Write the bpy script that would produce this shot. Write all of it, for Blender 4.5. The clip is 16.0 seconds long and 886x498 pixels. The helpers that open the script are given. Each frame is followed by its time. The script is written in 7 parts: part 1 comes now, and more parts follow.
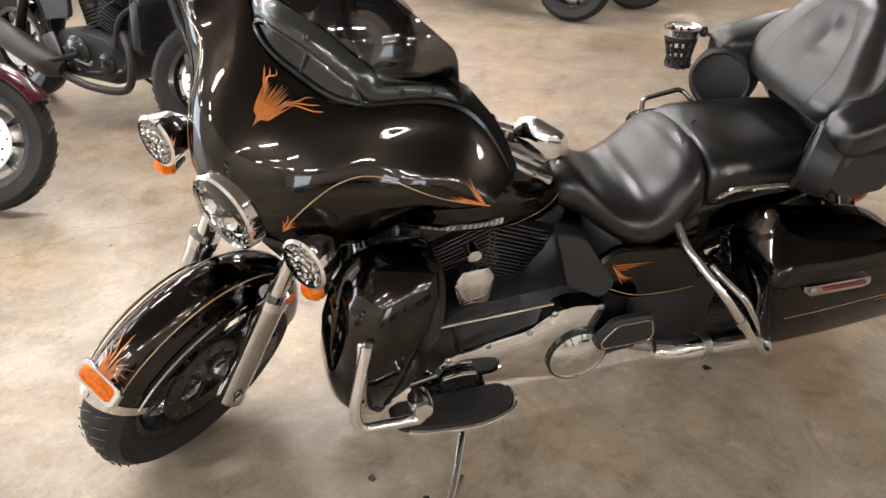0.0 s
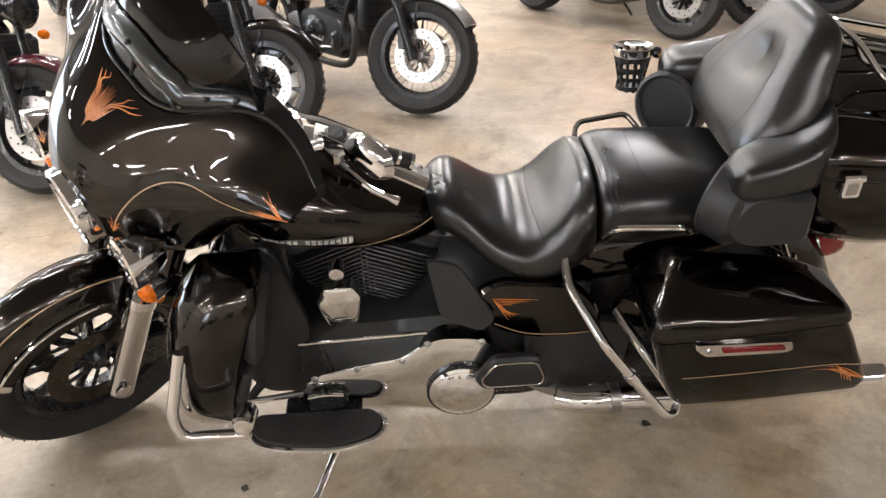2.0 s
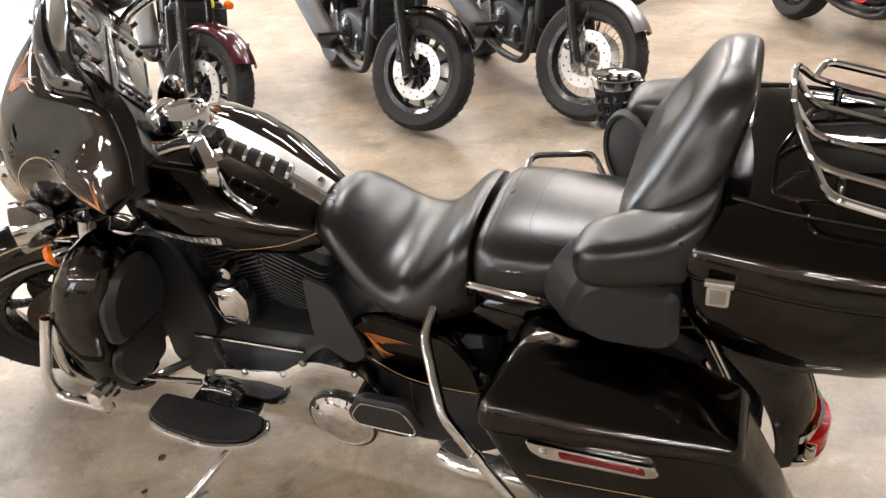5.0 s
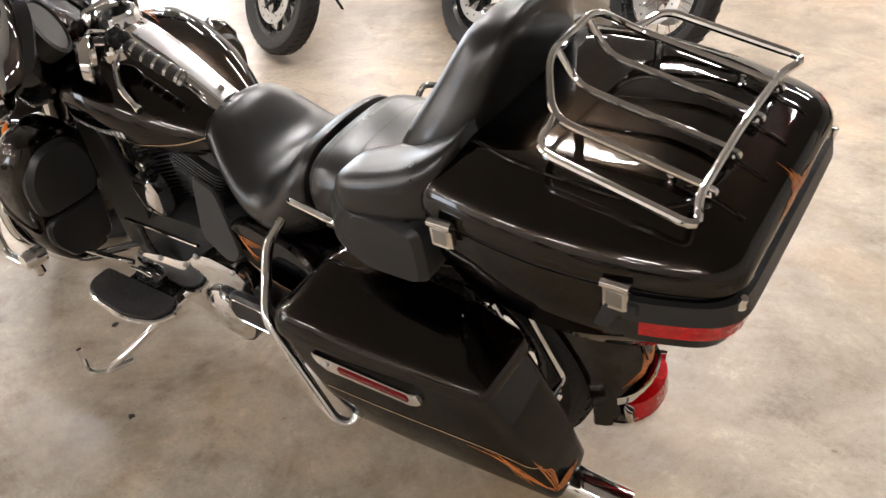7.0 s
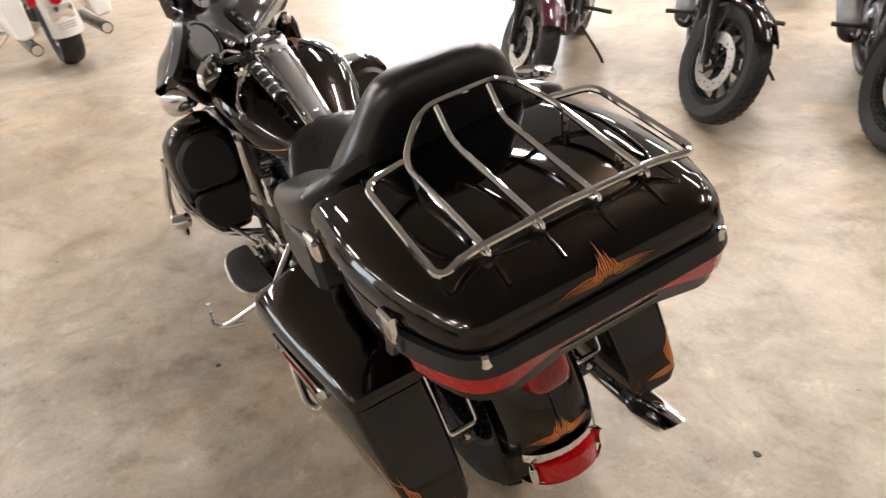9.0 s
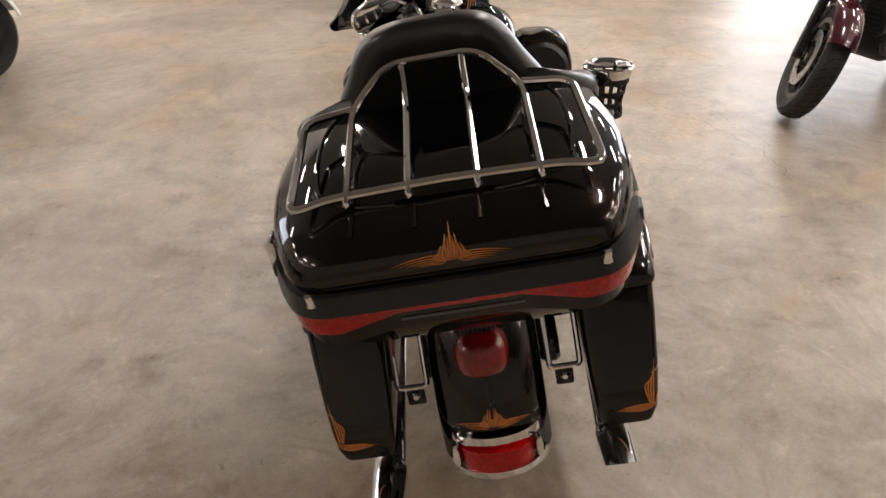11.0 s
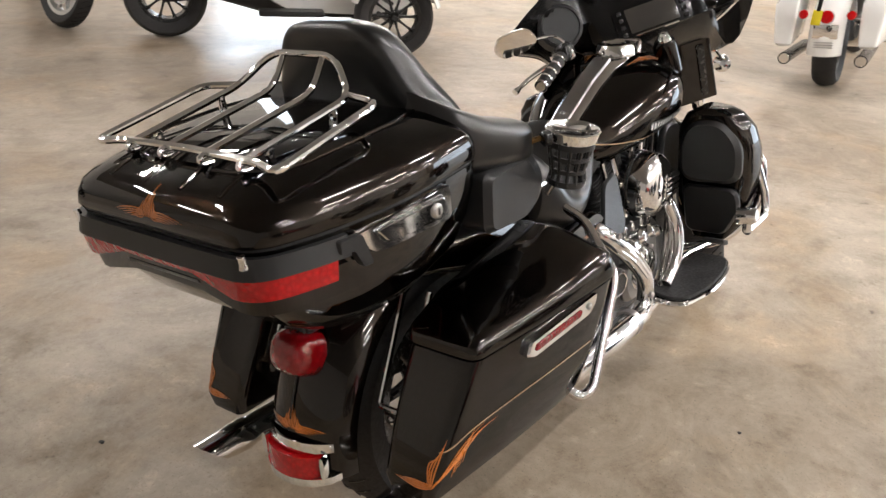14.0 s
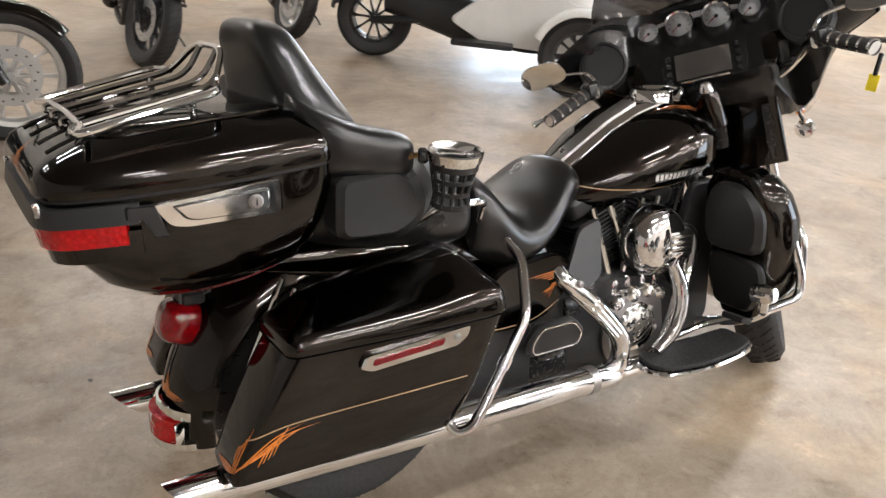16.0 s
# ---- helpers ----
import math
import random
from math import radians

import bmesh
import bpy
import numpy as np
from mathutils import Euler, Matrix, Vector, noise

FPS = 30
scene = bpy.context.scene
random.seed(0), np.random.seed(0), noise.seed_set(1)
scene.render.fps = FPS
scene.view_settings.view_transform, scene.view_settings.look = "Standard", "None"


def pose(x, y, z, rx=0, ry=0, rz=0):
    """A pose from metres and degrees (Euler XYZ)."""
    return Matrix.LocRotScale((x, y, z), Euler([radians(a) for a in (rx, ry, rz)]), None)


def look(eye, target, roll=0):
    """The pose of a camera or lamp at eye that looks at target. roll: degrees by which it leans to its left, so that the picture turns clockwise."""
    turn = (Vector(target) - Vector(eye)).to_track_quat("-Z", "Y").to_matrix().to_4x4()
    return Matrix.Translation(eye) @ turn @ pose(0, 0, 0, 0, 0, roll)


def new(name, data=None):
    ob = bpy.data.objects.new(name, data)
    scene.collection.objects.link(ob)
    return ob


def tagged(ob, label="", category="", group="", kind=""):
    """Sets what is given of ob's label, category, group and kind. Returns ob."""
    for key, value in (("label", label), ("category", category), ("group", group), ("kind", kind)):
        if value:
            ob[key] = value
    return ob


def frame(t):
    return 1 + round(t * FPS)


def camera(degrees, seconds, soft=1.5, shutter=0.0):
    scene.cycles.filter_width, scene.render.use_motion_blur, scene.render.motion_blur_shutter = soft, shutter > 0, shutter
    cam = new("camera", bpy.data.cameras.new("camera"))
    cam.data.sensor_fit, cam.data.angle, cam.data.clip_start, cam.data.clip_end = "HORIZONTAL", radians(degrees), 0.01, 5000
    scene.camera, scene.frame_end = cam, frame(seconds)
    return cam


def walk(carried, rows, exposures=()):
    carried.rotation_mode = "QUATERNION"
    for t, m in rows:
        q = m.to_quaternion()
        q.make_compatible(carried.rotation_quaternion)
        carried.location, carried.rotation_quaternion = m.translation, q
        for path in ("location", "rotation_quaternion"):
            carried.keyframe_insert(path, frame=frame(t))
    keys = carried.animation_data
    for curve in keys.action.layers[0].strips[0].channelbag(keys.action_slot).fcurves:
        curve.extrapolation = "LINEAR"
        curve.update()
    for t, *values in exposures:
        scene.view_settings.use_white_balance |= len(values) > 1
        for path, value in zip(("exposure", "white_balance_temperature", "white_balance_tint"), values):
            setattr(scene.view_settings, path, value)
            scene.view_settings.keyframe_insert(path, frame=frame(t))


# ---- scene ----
from mathutils.bvhtree import BVHTree

# ---- camera and walk ----
cam = camera(57.0, 16.0, soft=1.4, shutter=0.3)
PATH = [
    (0, (-0.754, -1.922, 1.666), (-0.263, -0.265, 0.66), -0.3),
    (0.5, (-0.54, -2.036, 1.672), (-0.183, -0.312, 0.723), -2.1),
    (1, (-0.382, -2.018, 1.643), (-0.096, -0.272, 0.711), -1.7),
    (1.5, (-0.177, -1.968, 1.636), (0.036, -0.228, 0.673), -1.2),
    (2, (0.017, -1.964, 1.623), (0.081, -0.217, 0.651), -2.2),
    (2.5, (0.202, -1.962, 1.619), (0.123, -0.212, 0.653), -2.4),
    (3, (0.319, -1.913, 1.606), (0.158, -0.171, 0.637), -2.5),
    (5.5, (1.093, -1.538, 1.589), (0.366, 0.049, 0.614), -3.2),
    (6, (1.245, -1.451, 1.595), (0.474, 0.102, 0.597), -2.8),
    (6.5, (1.446, -1.411, 1.592), (0.55, 0.028, 0.532), -2.6),
    (7, (1.586, -1.347, 1.584), (0.597, -0.008, 0.477), -3.4),
    (7.5, (1.704, -1.203, 1.572), (0.656, 0.062, 0.431), -2.3),
    (8, (1.849, -1.078, 1.587), (0.636, 0.046, 0.462), -3.4),
    (8.5, (2.063, -0.97, 1.593), (0.648, 0.001, 0.565), -4.5),
    (11, (2.468, -0.145, 1.536), (0.712, -0.158, 0.577), -1.6),
    (11.5, (2.422, 0.052, 1.527), (0.673, -0.124, 0.574), 0.2),
    (12, (2.402, 0.248, 1.523), (0.689, -0.183, 0.586), 0.8),
    (12.5, (2.402, 0.492, 1.512), (0.75, -0.131, 0.574), 1.7),
    (13, (2.308, 0.662, 1.502), (0.706, -0.089, 0.569), 1.4),
    (13.5, (2.173, 0.796, 1.507), (0.622, -0.086, 0.603), 3.8),
    (14, (2.077, 0.974, 1.503), (0.63, -0.084, 0.617), 3.8),
    (14.5, (1.982, 1.162, 1.5), (0.61, 0.007, 0.614), 5.0),
    (15, (1.835, 1.266, 1.489), (0.524, 0.044, 0.602), 6.4),
    (15.5, (1.675, 1.361, 1.507), (0.483, 0.016, 0.63), 5.7),
    (16, (1.526, 1.501, 1.504), (0.493, 0.008, 0.664), 5.9),
]
walk(cam, [(t, look(eye, target, roll)) for t, eye, target, roll in PATH],
     [(0, 0.74, 6400, 11), (2, 0.86, 6300, 11), (3, 0.88, 6350, 11), (6, 0.86, 6450, 11.5), (8.5, 0.90, 6500, 12), (11, 0.04, 6800, 15), (12.5, 0.30, 6500, 11.5), (14, 0.54, 6400, 11), (15.5, 0.58, 6350, 11), (16, 0.52, 6300, 11)])

# ---- light ----
world = bpy.data.worlds.new("hall_air")
scene.world = world
world.use_nodes = True
world.node_tree.nodes["Background"].inputs[0].default_value = (0.9, 0.95, 1.0, 1)
world.node_tree.nodes["Background"].inputs[1].default_value = 0.05


# ---- materials ----
def nodes_of(name):
    m = bpy.data.materials.new(name)
    m.use_nodes = True
    return m, m.node_tree.nodes, m.node_tree.links, m.node_tree.nodes["Principled BSDF"]


def noise_at(n, l, scale, detail=4.0, rough=0.55, coords="Object"):
    tc = n.new("ShaderNodeTexCoord")
    t = n.new("ShaderNodeTexNoise")
    t.inputs["Scale"].default_value, t.inputs["Detail"].default_value, t.inputs["Roughness"].default_value = scale, detail, rough
    l.new(tc.outputs[coords], t.inputs["Vector"])
    return t


def ramp_of(n, l, src, stops):
    r = n.new("ShaderNodeValToRGB")
    while len(r.color_ramp.elements) < len(stops):
        r.color_ramp.elements.new(0.5)
    for e, (p, c) in zip(r.color_ramp.elements, stops):
        e.position, e.color = p, (*c, 1) if len(c) == 3 else c
    l.new(src, r.inputs[0])
    return r


def bump_of(n, l, src, strength, dist, bsdf):
    b = n.new("ShaderNodeBump")
    b.inputs["Strength"].default_value, b.inputs["Distance"].default_value = strength, dist
    l.new(src, b.inputs["Height"])
    l.new(b.outputs[0], bsdf.inputs["Normal"])
    return b


def plain(name, col, rough=0.4, metal=0.0, coat=0.0, grain=0.0, scale=60.0, vary=0.25, wear=0.0, spec=0.5):
    """A surface with its colour and roughness varied at two scales, and a fine relief."""
    m, n, l, b = nodes_of(name)
    big = noise_at(n, l, 5.0, 3.0)
    lo = tuple(c * (1 - vary) for c in col)
    hi = tuple(min(1, c * (1 + vary)) for c in col)
    r = ramp_of(n, l, big.outputs[0], [(0.3, lo), (0.7, hi)])
    l.new(r.outputs[0], b.inputs["Base Color"])
    fine = noise_at(n, l, scale, 5.0)
    rr = ramp_of(n, l, fine.outputs[0], [(0.3, (rough * 0.8,) * 3), (0.75, (min(1, rough * 1.2 + wear),) * 3)])
    l.new(rr.outputs[0], b.inputs["Roughness"])
    b.inputs["Metallic"].default_value = metal
    b.inputs["Specular IOR Level"].default_value = spec
    if coat:
        b.inputs["Coat Weight"].default_value, b.inputs["Coat Roughness"].default_value = coat, 0.03
    if grain:
        bump_of(n, l, fine.outputs[0], grain, 0.002, b)
    return m




def car_paint(name, flake, body):
    """Dark metallic flake under a clear coat with a faint ripple."""
    m, n, l, b = nodes_of(name)
    spark = n.new("ShaderNodeTexVoronoi")
    spark.inputs["Scale"].default_value = 1400
    tc = n.new("ShaderNodeTexCoord")
    l.new(tc.outputs["Object"], spark.inputs["Vector"])
    r = ramp_of(n, l, spark.outputs["Color"], [(0.2, body), (0.8, flake)])
    l.new(r.outputs[0], b.inputs["Base Color"])
    b.inputs["Metallic"].default_value = 1.0
    b.inputs["Specular Tint"].default_value = (0.10, 0.07, 0.05, 1)
    haze = noise_at(n, l, 7.0, 5.0)
    rr = ramp_of(n, l, haze.outputs[0], [(0.3, (0.20,) * 3), (0.7, (0.27,) * 3)])
    l.new(rr.outputs[0], b.inputs["Roughness"])
    b.inputs["Coat Weight"].default_value = 0.9
    smear = noise_at(n, l, 30.0, 6.0, 0.7)
    cr = ramp_of(n, l, smear.outputs[0], [(0.4, (0.015,) * 3), (0.75, (0.06,) * 3)])
    l.new(cr.outputs[0], b.inputs["Coat Roughness"])
    peel = noise_at(n, l, 160.0, 2.0)
    bp = n.new("ShaderNodeBump")
    bp.inputs["Strength"].default_value, bp.inputs["Distance"].default_value = 0.02, 0.001
    l.new(peel.outputs[0], bp.inputs["Height"])
    l.new(bp.outputs[0], b.inputs["Coat Normal"])
    return m


PAINT = car_paint("black_metallic_paint", (0.025, 0.0190, 0.0145), (0.009, 0.0072, 0.0060))
CHROME = plain("chrome", (0.84, 0.835, 0.83), 0.045, metal=1.0, scale=35, vary=0.05, wear=0.02)
STEEL = plain("brushed_steel", (0.42, 0.41, 0.40), 0.34, metal=1.0, scale=80, grain=0.05)
SILVER = plain("cast_silver", (0.45, 0.44, 0.43), 0.42, metal=0.9, scale=90, grain=0.1)
BLACKMETAL = plain("black_enamel", (0.016, 0.016, 0.0165), 0.26, coat=0.15, scale=90, grain=0.015, spec=0.4)
FINMETAL = plain("black_fins", (0.035, 0.035, 0.036), 0.32, metal=0.6, scale=90, grain=0.08)
POLISHED = plain("polished_alloy", (0.62, 0.61, 0.60), 0.14, metal=1.0, scale=60, vary=0.08, wear=0.03)
DARKDISC = plain("burnished_disc", (0.10, 0.085, 0.07), 0.32, metal=1.0, scale=120, grain=0.05)
TRIMGREY = plain("satin_trim", (0.016, 0.018, 0.0175), 0.22, coat=0.5, scale=200, vary=0.1)
DULLPIPE = plain("dull_exhaust", (0.024, 0.019, 0.016), 0.48, scale=40)
VENTGREY = plain("grey_vent_plastic", (0.26, 0.252, 0.25), 0.42, scale=60)
DASHBLACK = plain("satin_dash", (0.006, 0.006, 0.0063), 0.24, coat=0.2, scale=300, spec=0.35)
PLASTIC = plain("black_plastic", (0.020, 0.020, 0.0205), 0.40, scale=500, grain=0.25, spec=0.4)
RUBBER = plain("tyre_rubber", (0.016, 0.015, 0.015), 0.70, scale=120, grain=0.25, vary=0.35)
ORANGE = plain("orange_pinstripe", (0.56, 0.165, 0.025), 0.3, coat=0.6, scale=150, vary=0.3)
GOLD = plain("gold_pinstripe", (0.38, 0.25, 0.14), 0.3, coat=0.5, scale=150)
BRASS = plain("brass_rod", (0.24, 0.15, 0.06), 0.3, metal=1.0, scale=60)
BADGE = plain("badge_silver", (0.78, 0.78, 0.77), 0.3, metal=0.5, scale=90)
GREYSTRIPE = plain("grey_letter_bar", (0.07, 0.07, 0.07), 0.4, scale=90)
WHITEPAINT = plain("white_paint", (0.78, 0.77, 0.74), 0.18, coat=0.7, scale=120, vary=0.05)
MAROON = plain("maroon_paint", (0.055, 0.006, 0.012), 0.18, coat=1.0, scale=150)
REDPAINT = plain("red_paint", (0.55, 0.03, 0.015), 0.2, coat=0.8, scale=150)
YELLOW = plain("yellow_tag", (0.85, 0.68, 0.02), 0.5, scale=80, vary=0.08)
WALLPAINT = plain("pale_wall_paint", (0.46, 0.44, 0.41), 0.75, scale=30, grain=0.15, vary=0.1)
CEILMETAL = plain("ceiling_sheet", (0.21, 0.206, 0.202), 0.6, scale=30, grain=0.1, vary=0.1)


def leather(name, base, rough, spec, pucker):
    m, n, l, b = nodes_of(name)
    b.inputs["Base Color"].default_value = (*base, 1)
    b.inputs["Specular IOR Level"].default_value = spec
    tc = n.new("ShaderNodeTexCoord")
    vor = n.new("ShaderNodeTexVoronoi")
    vor.inputs["Scale"].default_value = 420
    l.new(tc.outputs["Object"], vor.inputs["Vector"])
    soft = noise_at(n, l, 9.0, 3.0)
    rr = ramp_of(n, l, soft.outputs[0], [(0.25, (rough - 0.02,) * 3), (0.75, (rough + 0.03,) * 3)])
    l.new(rr.outputs[0], b.inputs["Roughness"])
    mix = n.new("ShaderNodeMath")
    mix.operation = "MULTIPLY_ADD"
    l.new(soft.outputs[0], mix.inputs[0])
    mix.inputs[1].default_value = pucker
    fine = n.new("ShaderNodeMath")
    fine.operation = "MULTIPLY"
    fine.inputs[1].default_value = 0.04
    l.new(vor.outputs["Distance"], fine.inputs[0])
    l.new(fine.outputs[0], mix.inputs[2])
    bump_of(n, l, mix.outputs[0], 0.06, 0.004, b)
    return m


LEATHER = leather("black_seat_leather", (0.0085, 0.0082, 0.0080), 0.285, 0.7, 0.02)
VINYL = leather("matte_black_vinyl", (0.016, 0.016, 0.0164), 0.44, 0.4, 0.1)
DISCSTEEL = plain("ground_disc_steel", (0.55, 0.54, 0.52), 0.34, metal=0.75, scale=120, grain=0.05, vary=0.08)


def lens(name, col, rough, trans, coat=0.15, cut=0.2, cells=90):
    m, n, l, b = nodes_of(name)
    b.inputs["Base Color"].default_value = (*col, 1)
    b.inputs["Roughness"].default_value = rough
    b.inputs["Transmission Weight"].default_value = trans
    b.inputs["Coat Weight"].default_value = coat
    b.inputs["Specular IOR Level"].default_value = 0.35
    w = n.new("ShaderNodeTexVoronoi")
    w.inputs["Scale"].default_value = cells
    tc = n.new("ShaderNodeTexCoord")
    l.new(tc.outputs["Object"], w.inputs["Vector"])
    bump_of(n, l, w.outputs["Distance"], cut, 0.002, b)
    r = ramp_of(n, l, w.outputs["Distance"], [(0.05, tuple(min(1, q * 1.15) for q in col)), (0.6, tuple(q * 0.8 for q in col))])
    l.new(r.outputs[0], b.inputs["Base Color"])
    return m


REDLENS = lens("red_lens", (0.50, 0.003, 0.005), 0.07, 0.0, 0.35, 1.0, 90)
REDDEEP = lens("deep_red_lens", (0.25, 0.002, 0.005), 0.05, 0.0, 0.9, 0.9, 70)
REFLECTOR = lens("red_reflector", (0.17, 0.006, 0.010), 0.10, 0.0, 0.6, 0.8, 160)
DARKRED = plain("dark_red_strip", (0.10, 0.006, 0.008), 0.3, coat=0.4, scale=120)
AMBER = lens("amber_lens", (0.80, 0.17, 0.006), 0.15, 0.0)
GAUGE = plain("gauge_face", (0.66, 0.66, 0.66), 0.35, scale=60)
SCREEN = plain("dark_screen", (0.06, 0.055, 0.05), 0.12, coat=0.8, scale=60)
MIRROR = plain("mirror_glass", (0.82, 0.82, 0.80), 0.02, metal=1.0, scale=20, vary=0.02)


def smoked(name, tint):
    m, n, l, b = nodes_of(name)
    out = n["Material Output"]
    n.remove(b)
    tr, gl, mx, fr = (n.new("ShaderNode" + k) for k in ("BsdfTransparent", "BsdfGlossy", "MixShader", "Fresnel"))
    tr.inputs[0].default_value = (*tint, 1)
    gl.inputs["Roughness"].default_value = 0.03
    fr.inputs[0].default_value = 1.5
    l.new(fr.outputs[0], mx.inputs[0])
    l.new(tr.outputs[0], mx.inputs[1])
    l.new(gl.outputs[0], mx.inputs[2])
    l.new(mx.outputs[0], out.inputs[0])
    return m


SMOKED = smoked("smoked_screen", (0.27, 0.265, 0.265))
CLEARPANE = smoked("clear_dial_glass", (0.92, 0.92, 0.92))
CLEAR = smoked("clear_lamp_glass", (0.95, 0.95, 0.95))


def glow(name, col, strength):
    m, n, l, b = nodes_of(name)
    out = n["Material Output"]
    n.remove(b)
    e = n.new("ShaderNodeEmission")
    e.inputs[0].default_value, e.inputs[1].default_value = (*col, 1), strength
    l.new(e.outputs[0], out.inputs[0])
    return m


TUBELIGHT = glow("lamp_tube", (1.0, 0.925, 0.84), 112.0)
TUBECOOL = glow("cool_lamp_tube", (0.98, 0.95, 0.92), 112.0)
DAYLIGHT = glow("daylight_outside", (0.80, 0.90, 1.0), 5.5)


def concrete():
    m, n, l, b = nodes_of("worn_concrete")
    big = noise_at(n, l, 0.55, 6.0, 0.6)
    mid = noise_at(n, l, 3.4, 9.0, 0.70)
    fine = noise_at(n, l, 45.0, 6.0, 0.7)
    c1 = ramp_of(n, l, big.outputs[0], [(0.30, (0.27, 0.215, 0.162)), (0.50, (0.40, 0.338, 0.268)), (0.68, (0.53, 0.472, 0.395))])
    c2 = ramp_of(n, l, mid.outputs[0], [(0.34, (0.58, 0.53, 0.47)), (0.46, (0.91, 0.89, 0.86)), (0.62, (1.04, 1.03, 1.02)), (0.75, (1.2, 1.2, 1.19))])
    c3 = ramp_of(n, l, fine.outputs[0], [(0.30, (0.86, 0.85, 0.84)), (0.70, (1.06, 1.06, 1.06))])
    spots = noise_at(n, l, 14.0, 2.0)
    c4 = ramp_of(n, l, spots.outputs[0], [(0.23, (0.45, 0.42, 0.38)), (0.28, (1, 1, 1))])
    scuff = noise_at(n, l, 7.0, 9.0, 0.78)
    c5 = ramp_of(n, l, scuff.outputs[0], [(0.34, (0.74, 0.72, 0.69)), (0.45, (1, 1, 1)), (0.56, (1, 1, 1)), (0.66, (1.34, 1.34, 1.33))])
    pits = noise_at(n, l, 120.0, 3.0, 0.6)
    c7 = ramp_of(n, l, pits.outputs[0], [(0.30, (0.62, 0.60, 0.57)), (0.40, (1, 1, 1)), (0.66, (1, 1, 1)), (0.74, (1.22, 1.22, 1.21))])
    streak = noise_at(n, l, 2.2, 8.0, 0.75)
    streak.inputs["Distortion"].default_value = 1.6
    c8 = ramp_of(n, l, streak.outputs[0], [(0.40, (0.80, 0.785, 0.76)), (0.52, (1, 1, 1)), (0.64, (1.12, 1.12, 1.12))])
    ochre = noise_at(n, l, 1.4, 6.0, 0.62)
    c6 = ramp_of(n, l, ochre.outputs[0], [(0.50, (1, 1, 1)), (0.66, (1.02, 0.90, 0.74))])
    col = c1.outputs[0]
    for c in (c2, c3, c4, c5, c6, c7, c8):
        x = n.new("ShaderNodeMix")
        x.data_type, x.blend_type = "RGBA", "MULTIPLY"
        x.inputs["Factor"].default_value = 0.85
        l.new(col, x.inputs["A"])
        l.new(c.outputs[0], x.inputs["B"])
        col = x.outputs["Result"]
    l.new(col, b.inputs["Base Color"])
    rr = ramp_of(n, l, mid.outputs[0], [(0.3, (0.27,) * 3), (0.7, (0.46,) * 3)])
    l.new(rr.outputs[0], b.inputs["Roughness"])
    bump_of(n, l, fine.outputs[0], 0.12, 0.003, b)
    return m


CONCRETE = concrete()
def faceted():
    m, n, l, b = nodes_of("faceted_reflector")
    b.inputs["Base Color"].default_value = (0.93, 0.93, 0.92, 1)
    b.inputs["Metallic"].default_value, b.inputs["Roughness"].default_value = 1.0, 0.10
    tc = n.new("ShaderNodeTexCoord")
    w = n.new("ShaderNodeTexVoronoi")
    w.inputs["Scale"].default_value = 70
    l.new(tc.outputs["Object"], w.inputs["Vector"])
    bump_of(n, l, w.outputs["Distance"], 0.8, 0.012, b)
    return m


FACETS = faceted()
CRACK = plain("crack_shadow", (0.20, 0.165, 0.13), 0.9, scale=60)
STAIN = plain("oil_speck", (0.03, 0.026, 0.022), 0.6, scale=60)


# ---- mesh helpers ----
def part(name, bm, mat, parent=None, label="", m=None, sharp=35, fix=True):
    """One mesh object under a thing or a part."""
    if m is not None:
        bmesh.ops.transform(bm, matrix=m, verts=bm.verts)
    if fix:
        bmesh.ops.recalc_face_normals(bm, faces=bm.faces)
    lim = radians(sharp)
    for f in bm.faces:
        f.smooth = True
    for e in bm.edges:
        e.smooth = len(e.link_faces) == 2 and e.calc_face_angle(0) < lim
    me = bpy.data.meshes.new(name)
    bm.to_mesh(me)
    bm.free()
    me.materials.append(mat)
    ob = new(name, me)
    if parent is not None:
        ob.parent = parent
    if label:
        ob["label"] = label
    return ob


def loft(rings, cap=True, closed=True, around=False):
    bm = bmesh.new()
    vs = [[bm.verts.new(p) for p in r] for r in rings]
    k = len(rings[0])
    pairs = list(zip(vs, vs[1:])) + ([(vs[-1], vs[0])] if around else [])
    for a, b in pairs:
        for i in range(k if closed else k - 1):
            j = (i + 1) % k
            bm.faces.new((a[i], a[j], b[j], b[i]))
    if cap and not around:
        bm.faces.new(vs[0][::-1])
        bm.faces.new(vs[-1])
    return bm


def spline(pts, steps=6, closed=False):
    """A smooth line through the points."""
    p = [Vector(q) for q in pts]
    out, k = [], len(p)
    for i in range(k if closed else k - 1):
        a, b, c, d = (p[(i + s) % k] if closed else p[max(0, min(k - 1, i + s))] for s in (-1, 0, 1, 2))
        for s in range(steps):
            t = s / steps
            out.append(0.5 * ((2 * b) + (c - a) * t + (2 * a - 5 * b + 4 * c - d) * t * t + (3 * b - a - 3 * c + d) * t ** 3))
    return out if closed else out + [p[-1]]


